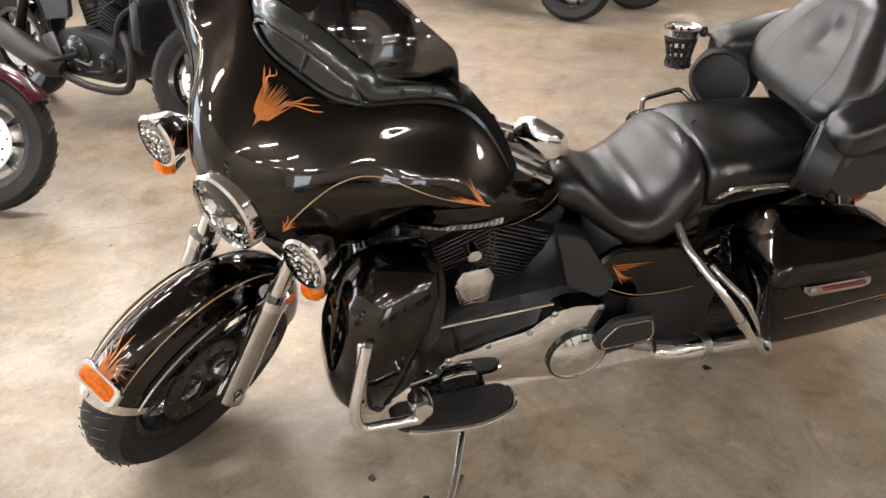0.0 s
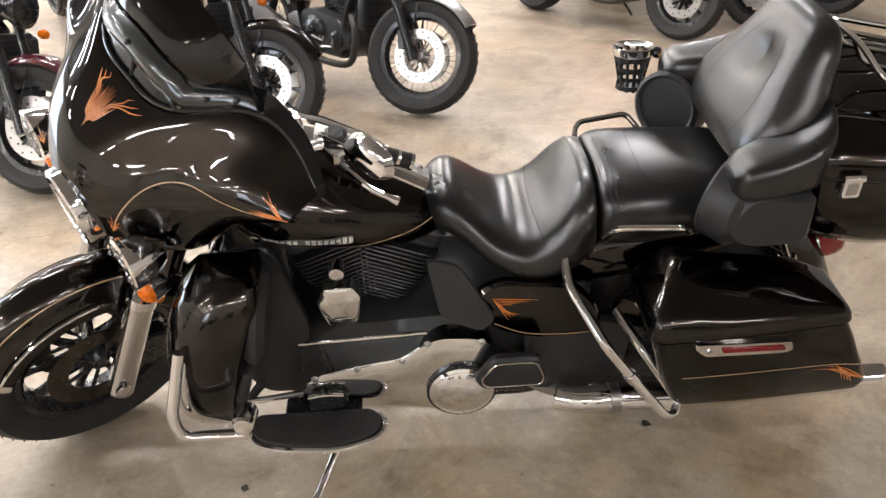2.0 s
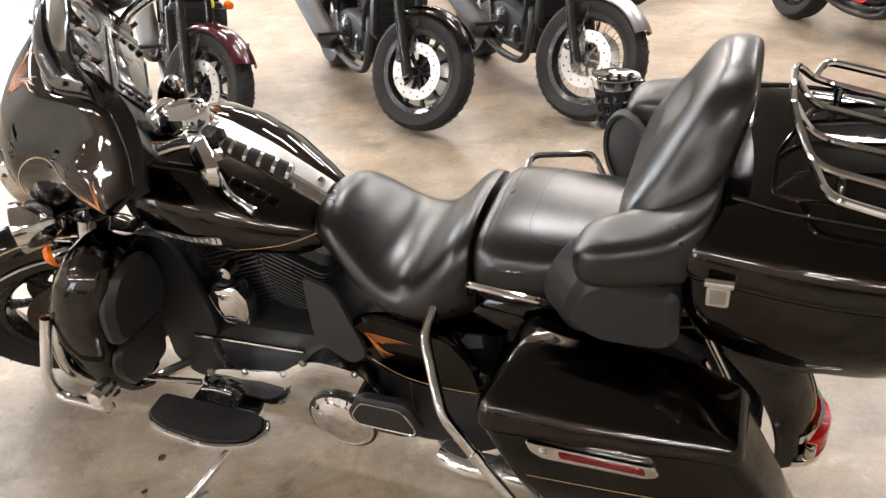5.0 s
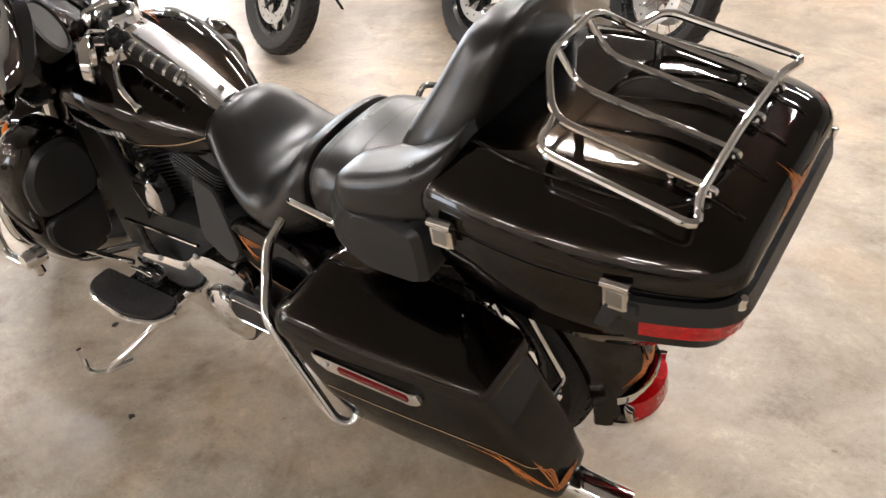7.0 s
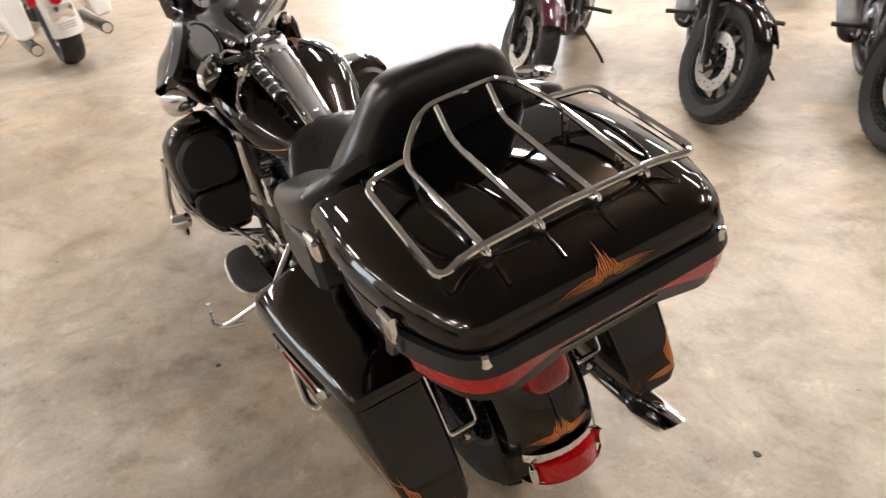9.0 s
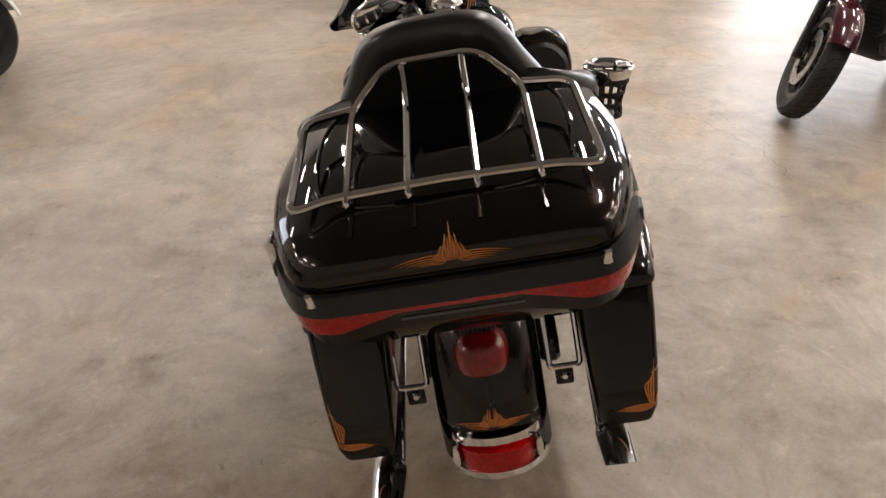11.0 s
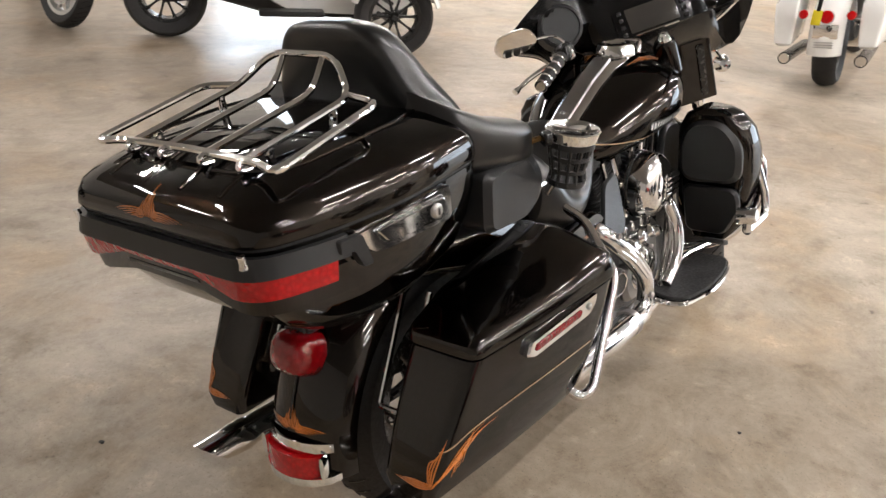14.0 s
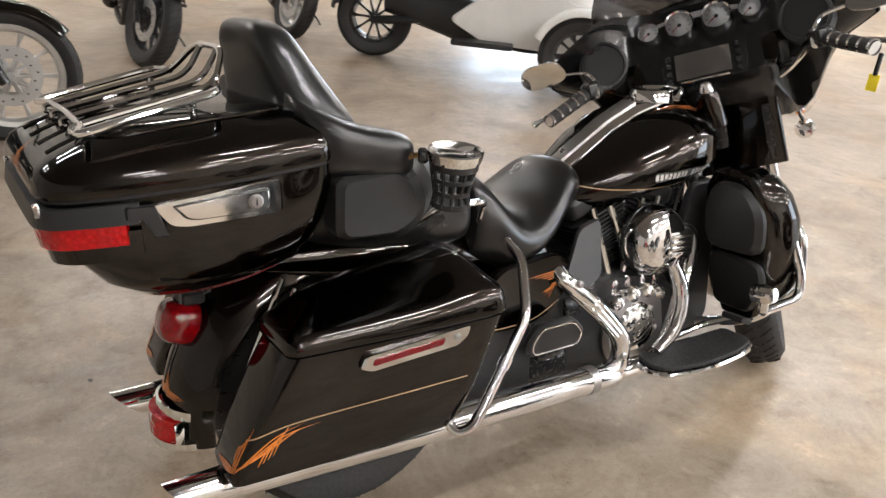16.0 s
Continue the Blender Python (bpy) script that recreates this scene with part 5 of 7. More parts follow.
for s in (-1, 1):
    body = loft([bag_slice(z, x0, x1, vf, vr, vi, r, s) for z, x0, x1, vf, vr, vi, r in (
        (0.338, 0.650, 1.095, 0.345, 0.320, 0.240, 0.03), (0.345, 0.628, 1.120, 0.372, 0.338, 0.228, 0.04), (0.375, 0.612, 1.124, 0.390, 0.348, 0.220, 0.045), (0.45, 0.580, 1.090, 0.405, 0.360, 0.215, 0.045), (0.55, 0.548, 1.038, 0.420, 0.370, 0.212, 0.045), (0.604, 0.530, 1.006, 0.425, 0.374, 0.212, 0.045))])
    gtree = tree_of(body)
    bag = part("saddlebag", body, PAINT, bike, "glossy black saddlebag with pinstripes")
    lidb = loft([bag_slice(z, x0, x1, vf, vr, vi, r, s) for z, x0, x1, vf, vr, vi, r in (
        (0.612, 0.526, 1.010, 0.430, 0.379, 0.208, 0.045), (0.618, 0.524, 1.011, 0.431, 0.380, 0.207, 0.045), (0.634, 0.526, 1.006, 0.430, 0.378, 0.207, 0.045), (0.646, 0.530, 0.999, 0.425, 0.373, 0.208, 0.045), (0.654, 0.537, 0.989, 0.414, 0.362, 0.210, 0.045), (0.662, 0.550, 0.974, 0.394, 0.342, 0.212, 0.045),
        (0.676, 0.566, 0.948, 0.360, 0.312, 0.213, 0.045), (0.690, 0.585, 0.915, 0.320, 0.284, 0.216, 0.04), (0.697, 0.61, 0.87, 0.285, 0.262, 0.222, 0.03))])
    bmesh.ops.subdivide_edges(lidb, edges=[e for e in lidb.edges if e.calc_length() > 0.12], cuts=5)
    for q in lidb.verts:
        k = max(0.0, (q.co.z - 0.620) / 0.06)
        q.co.z += k * (0.020 * (0.80 - q.co.x) / 0.25 + 0.012 * math.exp(-((q.co.x - 0.60) / 0.07) ** 2))
    part("bag_lid", lidb, PAINT, bag, "glossy black saddlebag lid", sharp=40)
    part("bag_seal", loft([bag_slice(z, 0.537, 0.999, 0.418, 0.367, 0.214, 0.045, s) for z in (0.6035, 0.6125)]), RUBBER, bag, "")
    part("pinstripe", stripe(gtree, [(0.62, s, 0.475), (0.75, s, 0.470), (0.90, s, 0.462), (1.02, s, 0.452), (1.09, s, 0.43), (1.11, s, 0.40)], (0, -s, 0), 0.003, False, 8), GOLD, bag, "thin gold pinstripe")
    for k in range(4):
        q = 0.010 * k
        for pts in ([(1.118, s, 0.362 + q * 0.3), (1.085 - q, s, 0.398 + q * 0.2), (1.040 - q * 1.2, s, 0.432 + q * 0.1), (0.985 - q * 2.0 + 0.05 * (k % 2), s, 0.452 - q * 0.3)], [(1.075 - q, s, 0.372 + q * 0.6), (1.060 - q * 1.1, s, 0.400 + q), (1.035 - q * 0.8, s, 0.425 + q * 0.9)]):
            part("flame_line", stripe(gtree, pts, (0, -s, 0), 0.0036, True, 5), ORANGE, bag)
        for pts in ([(2, s * (0.338 - q * 0.25), 0.366 + q * 0.2), (2, s * (0.342 - q * 0.55), 0.400 + q * 0.2), (2, s * (0.352 - q * 0.25), 0.455 - q * 1.2)], [(2, s * 0.338, 0.364 + q * 0.25), (2, s * 0.305, 0.360 + q * 0.35), (2, s * (0.255 + q * 0.7), 0.366 + q * 0.1)]):
            part("flame_line", stripe(gtree, pts, (-1, 0, 0), 0.0036, True, 5), ORANGE, bag)
    # chrome latch with a red reflector
    pz = [(0.625, 0.602), (0.860, 0.575), (0.872, 0.548), (0.850, 0.541), (0.655, 0.562), (0.632, 0.580)]
    face = lambda a, s=s: (0.4235 - (a - 0.60) * 0.098) * s
    mk = lambda a, b, h, s=s: (a, face(a) + s * h, b)
    lt = part("bag_latch", prism(rounded(pz, 0.008), 0.016, mk, 0.004), CHROME, bag, "chrome saddlebag latch")
    part("reflector", prism(rounded([(0.688, 0.584), (0.842, 0.567), (0.848, 0.554), (0.694, 0.571)], 0.004), 0.006, lambda a, b, h, s=s: (a, face(a) + s * (h + 0.0085), b), 0.001), REFLECTOR, lt, "dark red reflector strip")
    part("latch_lock", disc((0.660, face(0.66) + s * 0.010, 0.582), (0, 1, 0), 0.008, 0.006), STEEL, lt, "")
    # chrome guard in front of the bag
    part("bag_guard", bent([(0.370, s * 0.18, 0.690), (0.365, s * 0.255, 0.655), (0.440, s * 0.375, 0.562), (0.600, s * 0.405, 0.342), (0.632, s * 0.388, 0.326), (0.640, s * 0.355, 0.352), (0.545, s * 0.335, 0.500), (0.50, s * 0.22, 0.53)], 0.0125, 0.03, 12), CHROME, bike, "chrome saddlebag guard")
    part("guard_clamp", tube([(0.500, s * 0.386, 0.480), (0.516, s * 0.389, 0.458)], 0.016, 12, 1), CHROME, bike, "")
    # supports between bag and fender
    part("bag_support", bent([(0.920, s * 0.135, 0.665), (1.028, s * 0.135, 0.432), (1.028, s * 0.203, 0.432), (0.920, s * 0.203, 0.665)], 0.0068, 0.012), CHROME, bike, "chrome loop between saddlebag and fender")
    tab = part("support_tab", block((1.024, s * 0.166, 0.408), (0.010, 0.040, 0.050), 0.003), BLACKMETAL, bike, "black bracket with a chrome bolt")
    part("tab_bolt", disc((1.032, s * 0.166, 0.408), (1, 0, 0), 0.010, 0.010), CHROME, tab, "chrome bolt head")
    part("turn_bracket", bent([(0.98, s * 0.22, 0.745), (1.06, s * 0.16, 0.70), (1.10, s * 0.07, 0.66)], 0.007, 0.03), CHROME, bike, "chrome bracket")

# ---- rear wheel, fender and lamps ----
wheel(bike, RX, AX + 0.005, 0.325, 0.18, 0.210, "cast", None, BLACKMETAL, (1,), 0.14, 7, 44, 0.0, DARKDISC)
rf = arc_fender(RX, AX, 0.436, -3, 150, 0.118, 0.075)
rtree = tree_of(rf)
rfen = part("rear_fender", rf, PAINT, bike, "glossy black rear fender")
crest(rtree, (2.0, 0, 0.400), (0, 0, 1), (-1, 0, 0), 0.055, 0.080, rfen)
for a0, a1, rr_, hw_ in ((-3, -0.8, 0.466, 0.104), (6.2, 9.0, 0.452, 0.100)):
    part("fender_tip_trim", arc_fender(RX, AX, rr_, a0, a1, hw_, 0.070), CHROME, rfen, "chrome fender tip band")
part("tip_lamp", arc_fender(RX, AX, 0.466, -0.7, 5.6, 0.078, 0.045, 0.04), REDLENS, rfen, "red fender tip lamp")
for s in (-1, 1):
    part("lamp_wing", loft([oval(RX + 0.425 + 0.010 * k, s * (0.087 + 0.002 * k), AX + 0.020, 0.010 - 0.003 * abs(k), 0.026, 2.4, 16) for k in (-1.0, 0.0, 1.0)]), CHROME, rfen, "chrome side of the tip lamp")
part("fender_strip", tube([(RX + 0.439 * math.cos(radians(a)), 0, AX + 0.439 * math.sin(radians(a))) for a in range(14, 30, 4)], 0.002, 6, 2), BLACKMETAL, rfen, "")
tc = Vector((1.085, 0, 0.548))
td = Vector((1, 0, 0.28)).normalized()
tb = part("tail_lamp", lathe([(0.030, -0.09), (0.048, -0.04), (0.052, 0.0), (0.054, 0.008)], tc, td, 26), CHROME, bike, "chrome tail lamp with red lens")
tu = Vector((-td.z, 0, td.x))
part("lamp_lens", loft([[tc + td * h + Vector((0, p[0] * k, 0)) + tu * (p[1] * k + 0.004) for p in rounded([(-0.056, -0.048), (0.056, -0.048), (0.056, 0.050), (-0.056, 0.050)], 0.046, 9)] for k, h in ((0.96, 0.0), (1.0, 0.022), (0.985, 0.040), (0.93, 0.054), (0.82, 0.065), (0.64, 0.072), (0.40, 0.076), (0.15, 0.077))]), REDDEEP, tb, "deep red domed lens", sharp=60)
part("plate_lamp", block(tc + Vector((0.0, 0, 0.070)), (0.05, 0.075, 0.030), 0.008), PLASTIC, tb, "")
for k in range(7):
    part("lamp_fin", block(tc + Vector((0.027, -0.027 + 0.009 * k, 0.073)), (0.006, 0.003, 0.026), 0.001), GREYSTRIPE, tb, "")
# seat pan and rear frame
part("fender_panel", loft([oval(x, 0, z, hv, hw, 3.0, 24) for x, z, hv, hw in ((0.30, 0.57, 0.13, 0.07), (0.45, 0.62, 0.15, 0.09), (0.60, 0.655, 0.165, 0.09), (0.80, 0.69, 0.15, 0.06), (0.95, 0.70, 0.12, 0.04))]), PAINT, bike, "black frame cover below the seat")
for s in (-1, 1):
    cov = prism(rounded([(0.135, 0.575), (0.20, 0.63), (0.40, 0.615), (0.455, 0.55), (0.475, 0.455), (0.30, 0.445), (0.20, 0.475)], 0.035), 0.035, lambda a, b, h, s=s: (a, s * (0.185 + 0.06 * (a - 0.13)) + h, b), 0.01)
    ctree = tree_of(cov)
    sc = part("side_cover", cov, PAINT, bike, "glossy black side cover with a flame")
    for k in range(4):
        q = 0.006 * k
        part("flame_line", stripe(ctree, [(0.195 + q, s, 0.582 - q), (0.240, s, 0.580 - q), (0.310 - q * 4, s, 0.577 - q * 0.8)], (0, -s, 0), 0.0036, True, 5), ORANGE, sc)
        part("flame_line", stripe(ctree, [(0.195 + q, s, 0.582 - q), (0.215 + q, s, 0.548 - q * 0.5), (0.235 + q * 1.4, s, 0.512 + q)], (0, -s, 0), 0.0036, True, 5), ORANGE, sc)
    part("pinstripe", stripe(ctree, [(0.20, s, 0.50), (0.28, s, 0.466), (0.38, s, 0.462), (0.455, s, 0.47)], (0, -s, 0), 0.003), GOLD, sc, "")
    # mid-frame wind deflector
    defl = [(0.035, 0.690), (0.115, 0.670), (0.205, 0.530), (0.165, 0.500), (0.065, 0.545)]
    part("air_deflector", prism(rounded(defl, 0.022), 0.014, lambda a, b, h, s=s: (a, s * (0.165 + 0.35 * (0.69 - b)) + h, b), 0.005), PLASTIC, bike, "black wind deflector")

# ---- engine ----
ECX, ECZ = -0.115, 0.40
cases = part("crankcase", side_plate(rounded([(-0.33, 0.30), (-0.25, 0.21), (0.30, 0.21), (0.38, 0.30), (0.36, 0.45), (0.12, 0.52), (-0.22, 0.50), (-0.32, 0.42)], 0.05), 0.0, 0.34, 0.03), PLASTIC, bike, "black engine and gearbox cases")
for tilt, nm in ((-22, "front_cylinder"), (23, "rear_cylinder")):
    t = radians(tilt)
    up = Vector((math.sin(t), 0, math.cos(t)))
    fw = Vector((math.cos(t), 0, -math.sin(t)))
    base = Vector((ECX, 0, 0.47)) + up * 0.02
    cyl = part("cylinder", tube([base, base + up * 0.25], 0.062, 24, 1), FINMETAL, bike, "black finned cylinder")
    for i in range(15):
        q = base + up * (0.035 + 0.0125 * i)
        w = 0.098 + 0.018 * min(i, 9) / 9
        out = rounded([(-w * 0.9, -w), (w * 0.9, -w), (w * 0.9, w), (-w * 0.9, w)], 0.04, 4)
        part("fin", prism(out, 0.0046, lambda a, b, h, q=q, fw=fw, up=up: q + fw * a + Vector((0, b, 0)) + up * h, 0.0012), FINMETAL, cyl, "")
    part("rocker_box", prism(rounded([(-0.10, -0.11), (0.10, -0.11), (0.10, 0.11), (-0.10, 0.11)], 0.03), 0.06, lambda a, b, h, q=base + up * 0.255, fw=fw, up=up: q + fw * a + Vector((0, b, 0)) + up * h, 0.012), PLASTIC, bike, "black rocker cover")
    for k in (-0.03, 0.035):
        part("pushrod_tube", tube([Vector((ECX + k * 1.4, 0.145, 0.42)), base + up * 0.23 + Vector((k, 0.115, 0))], 0.011, 10, 1), CHROME, bike, "chrome pushrod tube")
# horn cover between the cylinders on the left
hc = [(-0.236, 0.585), (-0.218, 0.622), (-0.145, 0.626), (-0.126, 0.592), (-0.132, 0.545), (-0.140, 0.508), (-0.212, 0.505), (-0.226, 0.545)]
part("horn_cover", crown_plate(rounded(hc, 0.010), -0.165, 0.04, 0.010, -1, 0.006), CHROME, bike, "chrome horn cover")
part("horn_bracket", lathe([(0, 0.02), (0.018, 0.016), (0.022, -0.02)], (-0.18, -0.155, 0.655), (0, -1, 0), 16), CHROME, bike, "")
part("shift_rod", tube([(-0.290, -0.215, 0.476), (0.030, -0.225, 0.500)], 0.0055, 8, 1), CHROME, bike, "chrome shift rod")
part("shift_arm", tube([(-0.24, -0.215, 0.475), (-0.225, -0.22, 0.40), (-0.215, -0.22, 0.33)], 0.010, 8, 3), BLACKMETAL, bike, "")
# primary cover on the left
prim = rounded([(-0.300, 0.345), (-0.255, 0.385), (-0.13, 0.415), (-0.035, 0.430), (0.010, 0.470), (0.070, 0.492), (0.175, 0.480), (0.225, 0.420), (0.230, 0.320), (0.185, 0.245), (0.105, 0.215), (0.02, 0.240), (-0.15, 0.262), (-0.265, 0.275), (-0.305, 0.305)], 0.035)
pc = part("primary_cover", crown_plate(prim, -0.205, 0.068, 0.012, -1, 0.032), CHROME, bike, "polished primary cover")
for c, r, t in (((0.112, -0.254, 0.318), 0.086, 0.030),):
    part("derby_gasket", lathe([(r - 0.004, -0.010), (r + 0.0045, -0.010), (r + 0.0045, 0.004), (r - 0.004, 0.006)], c, (0, -1, 0), 40), BLACKMETAL, pc, "dark joint round the derby cover")
    part("derby_cover", lathe([(0, t * 0.95), (r * 0.35, t * 0.90), (r * 0.62, t * 0.72), (r * 0.80, t * 0.45), (r * 0.84, t * 0.36), (r * 0.88, t * 0.42), (r * 0.97, t * 0.25), (r, -t * 0.2), (r, -t / 2)], c, (0, -1, 0), 44), CHROME, pc, "round derby cover")
part("cover_recess", side_plate(rounded([(-0.245, 0.352), (-0.10, 0.382), (-0.055, 0.365), (-0.07, 0.335), (-0.24, 0.315)], 0.015), -0.243, 0.006, 0.002), BLACKMETAL, pc, "black recessed panel")
for x, z in ((-0.26, 0.378), (-0.15, 0.405), (-0.035, 0.425), (0.03, 0.478), (0.165, 0.475), (0.215, 0.40)):
    part("cover_bolt", disc((x, -0.243, z), (0, 1, 0), 0.009, 0.012), STEEL, pc, "")
for a in range(5):
    b = radians(72 * a + 20)
    part("derby_bolt", disc((0.115 + 0.068 * math.cos(b), -0.262, 0.325 + 0.068 * math.sin(b)), (0, 1, 0), 0.006, 0.006), STEEL, pc, "")
# air cleaner on the right
AC = Vector((-0.172, 0.186, 0.594))
acl = part("air_cleaner", lathe([(0, 0.048), (0.045, 0.046), (0.076, 0.038), (0.094, 0.020), (0.101, 0.0), (0.102, -0.045), (0.090, -0.060), (0, -0.060)], AC, (0, 1, 0), 48), CHROME, bike, "chrome round air cleaner")
for k in range(4):
    part("cleaner_rib", block(AC + Vector((-0.046, 0.044, 0.022 - 0.017 * k)), (0.085, 0.022, 0.011), 0.004), CHROME, acl, "")
part("cleaner_block", block(AC + Vector((-0.046, 0.038, -0.004)), (0.094, 0.022, 0.078), 0.006), CHROME, acl, "chrome ribbed emblem block")
part("cleaner_band", lathe([(0.102, -0.040), (0.104, -0.038), (0.104, -0.032), (0.102, -0.030)], AC, (0, 1, 0), 40), BLACKMETAL, acl, "")
# cam cover, gearbox and starter on the right
cam_c = Vector((-0.110, 0.185, 0.350))
cmc = part("cam_cover", lathe([(0, 0.036), (0.030, 0.036), (0.034, 0.030), (0.058, 0.026), (0.072, 0.014), (0.082, 0.0), (0.084, -0.03)], cam_c, (0, 1, 0), 36), CHROME, bike, "chrome cam cover")
for k in range(6):
    an = radians(60 * k + 10)
    part("cam_bolt", disc(cam_c + Vector((0.068 * math.cos(an), 0.020, 0.068 * math.sin(an))), (0, 1, 0), 0.008, 0.014), STEEL, cmc, "")
part("cam_case", side_plate(rounded([(-0.235, 0.31), (-0.19, 0.25), (-0.02, 0.25), (0.01, 0.33), (-0.01, 0.44), (-0.10, 0.47), (-0.21, 0.45)], 0.04), 0.165, 0.06, 0.014), SILVER, bike, "silver cam case")
for x, z, r in ((-0.02, 0.44, 0.022), (-0.075, 0.455, 0.024), (-0.135, 0.455, 0.022), (-0.185, 0.44, 0.020), (-0.015, 0.385, 0.018)):
    part("tappet_cover", lathe([(0, 0.030), (r * 0.6, 0.028), (r, 0.018), (r, -0.02)], (x, 0.19, z), (0, 0.9, 0.3), 16), CHROME, bike, "chrome tappet cover")
for x in (-0.20, -0.15, -0.09, -0.04):
    part("lifter_block", lathe([(0.016, -0.03), (0.020, -0.01), (0.020, 0.02), (0.013, 0.035)], (x, 0.155, 0.465), (0, 0, 1), 14), CHROME, bike, "")
part("gearbox_cover", side_plate(rounded([(0.13, 0.27), (0.32, 0.26), (0.34, 0.40), (0.16, 0.42)], 0.04), 0.17, 0.06, 0.015), BLACKMETAL, bike, "black gearbox side cover")
part("starter", tube([(0.03, 0.14, 0.45), (0.15, 0.15, 0.45)], 0.035, 16, 1), BLACKMETAL, bike, "black starter motor")
part("oil_filter", tube([(-0.40, 0, 0.33), (-0.30, 0, 0.33)], 0.04, 18, 1), CHROME, bike, "chrome oil filter")
for i in range(9):
    a = i * 1.0
    part("spring_coil", lathe([(0.012, -0.003), (0.016, 0), (0.012, 0.003)], (0.066, 0.175, 0.500 + 0.009 * i), (0, 0, 1), 14), STEEL, bike, "") if i < 7 else None
# frame tubes
for s in (-1, 1):
    part("frame_tube", bent([(-0.50, s * 0.03, 0.86), (-0.40, s * 0.10, 0.55), (-0.34, s * 0.13, 0.22), (-0.22, s * 0.14, 0.19), (0.36, s * 0.14, 0.19), (0.42, s * 0.13, 0.40), (0.38, s * 0.12, 0.60)], 0.017, 0.08, 12), BLACKMETAL, bike, "black frame tube")
part("backbone", tube([(-0.58, 0, 0.90), (-0.30, 0, 0.80), (0.0, 0, 0.70), (0.38, 0, 0.62)], 0.03, 14, 4), BLACKMETAL, bike, "black frame backbone")
for s in (-1, 1):
    part("front_frame_cover", side_plate(rounded([(-0.450, 0.31), (-0.400, 0.25), (-0.285, 0.25), (-0.265, 0.50), (-0.330, 0.74), (-0.430, 0.74)], 0.03), s * 0.150, 0.024, 0.008), PLASTIC, bike, "black cover in front of the engine")
part("oil_cooler", block((-0.385, 0, 0.405), (0.08, 0.25, 0.36), 0.02), PLASTIC, bike, "black oil cooler between the frame tubes")
for k in range(9):
    part("cooler_fin", block((-0.428, 0, 0.27 + 0.033 * k), (0.012, 0.22, 0.006), 0.001), FINMETAL, bike, "")
part("battery_box", block((0.36, 0, 0.42), (0.20, 0.30, 0.28), 0.03), PLASTIC, bike, "black battery box")
part("steering_head", tube([(-0.54, 0, 1.00), (-0.63, 0, 0.80)], 0.036, 16, 1), BLACKMETAL, bike, "")
part("wire_box", block((-0.33, 0, 0.66), (0.06, 0.22, 0.20), 0.02), BLACKMETAL, bike, "black electrical box")
for k in range(4):
    part("cable", tube([(-0.50, 0.06 - 0.03 * k, 0.90), (-0.36, 0.10 - 0.05 * k, 0.74), (-0.28, 0.13 - 0.06 * k, 0.62), (-0.20, 0.12 - 0.05 * k, 0.50)], 0.005, 6, 4), RUBBER, bike, "")

for s in (-1, 1):
    part("swing_arm", side_plate(rounded([(0.36, 0.24), (0.42, 0.46), (0.56, 0.44), (0.80, 0.36), (0.82, 0.28), (0.58, 0.24)], 0.03), s * 0.150, 0.05, 0.012), BLACKMETAL, bike, "black swing arm")
    part("frame_cover", side_plate(rounded([(0.28, 0.26), (0.28, 0.46), (0.46, 0.50), (0.56, 0.47), (0.54, 0.30), (0.44, 0.24)], 0.03), s * 0.195, 0.03, 0.010), PLASTIC, bike, "black lower frame cover")
part("lower_pulley_cover", block((0.05, 0, 0.255), (0.62, 0.30, 0.08), 0.02), BLACKMETAL, bike, "black underside of the engine")

# ---- exhaust ----
RPIPE = [(-0.10, 0.245, 0.262), (0.02, 0.258, 0.266), (0.12, 0.270, 0.276), (0.30, 0.276, 0.282), (0.60, 0.272, 0.284), (0.86, 0.262, 0.286), (1.10, 0.250, 0.289)]
LPIPE = [(0.36, -0.242, 0.262), (0.42, -0.262, 0.262), (0.50, -0.266, 0.266), (0.75, -0.262, 0.258), (1.10, -0.250, 0.266)]
for s, pts in ((1, RPIPE), (-1, LPIPE)):
    ex, ev, ez = pts[-1]
    mf = part("muffler", tube(pts, lambda u, s=s: (0.026 if u < (0.18 if s > 0 else 0.03) else 0.036), 24, 6), CHROME, bike, "chrome exhaust muffler")
    part("muffler_tip", lathe([(0.036, -0.02), (0.040, 0.0), (0.038, 0.03), (0.035, 0.09), (0.032, 0.09), (0.032, 0.0)], (ex + 0.005, ev, ez), (1, 0, 0.04), 24), CHROME, mf, "slash cut chrome tip")
    for q in mf.children[0].data.vertices:
        if q.co.x > 1.16:
            q.co.x += (q.co.z - ez) * 1.1
    part("tip_bore", disc((1.12, ev, ez), (1, 0, 0), 0.032, 0.004), RUBBER, mf, "")
    k = Vector(pts[2])
    part("muffler_clamp", tube([k, k + Vector((0.025, 0, 0.001))], 0.039, 20, 1), STEEL, mf, "")
part("front_header", tube([(-0.285, 0.13, 0.615), (-0.325, 0.17, 0.590), (-0.300, 0.20, 0.53), (-0.245, 0.225, 0.44), (-0.215, 0.235, 0.36), (-0.16, 0.245, 0.29), (-0.08, 0.248, 0.262)], 0.022, 16, 6), CHROME, bike, "chrome front exhaust header")
part("heat_shield", tube([(-0.190, 0.235, 0.540), (-0.212, 0.248, 0.480), (-0.212, 0.258, 0.420), (-0.180, 0.265, 0.345), (-0.120, 0.268, 0.300)], lambda u: 0.024 * (0.7 + 0.3 * math.sin(math.pi * (0.1 + 0.8 * u))), 14, 6), CHROME, bike, "chrome heat shield")
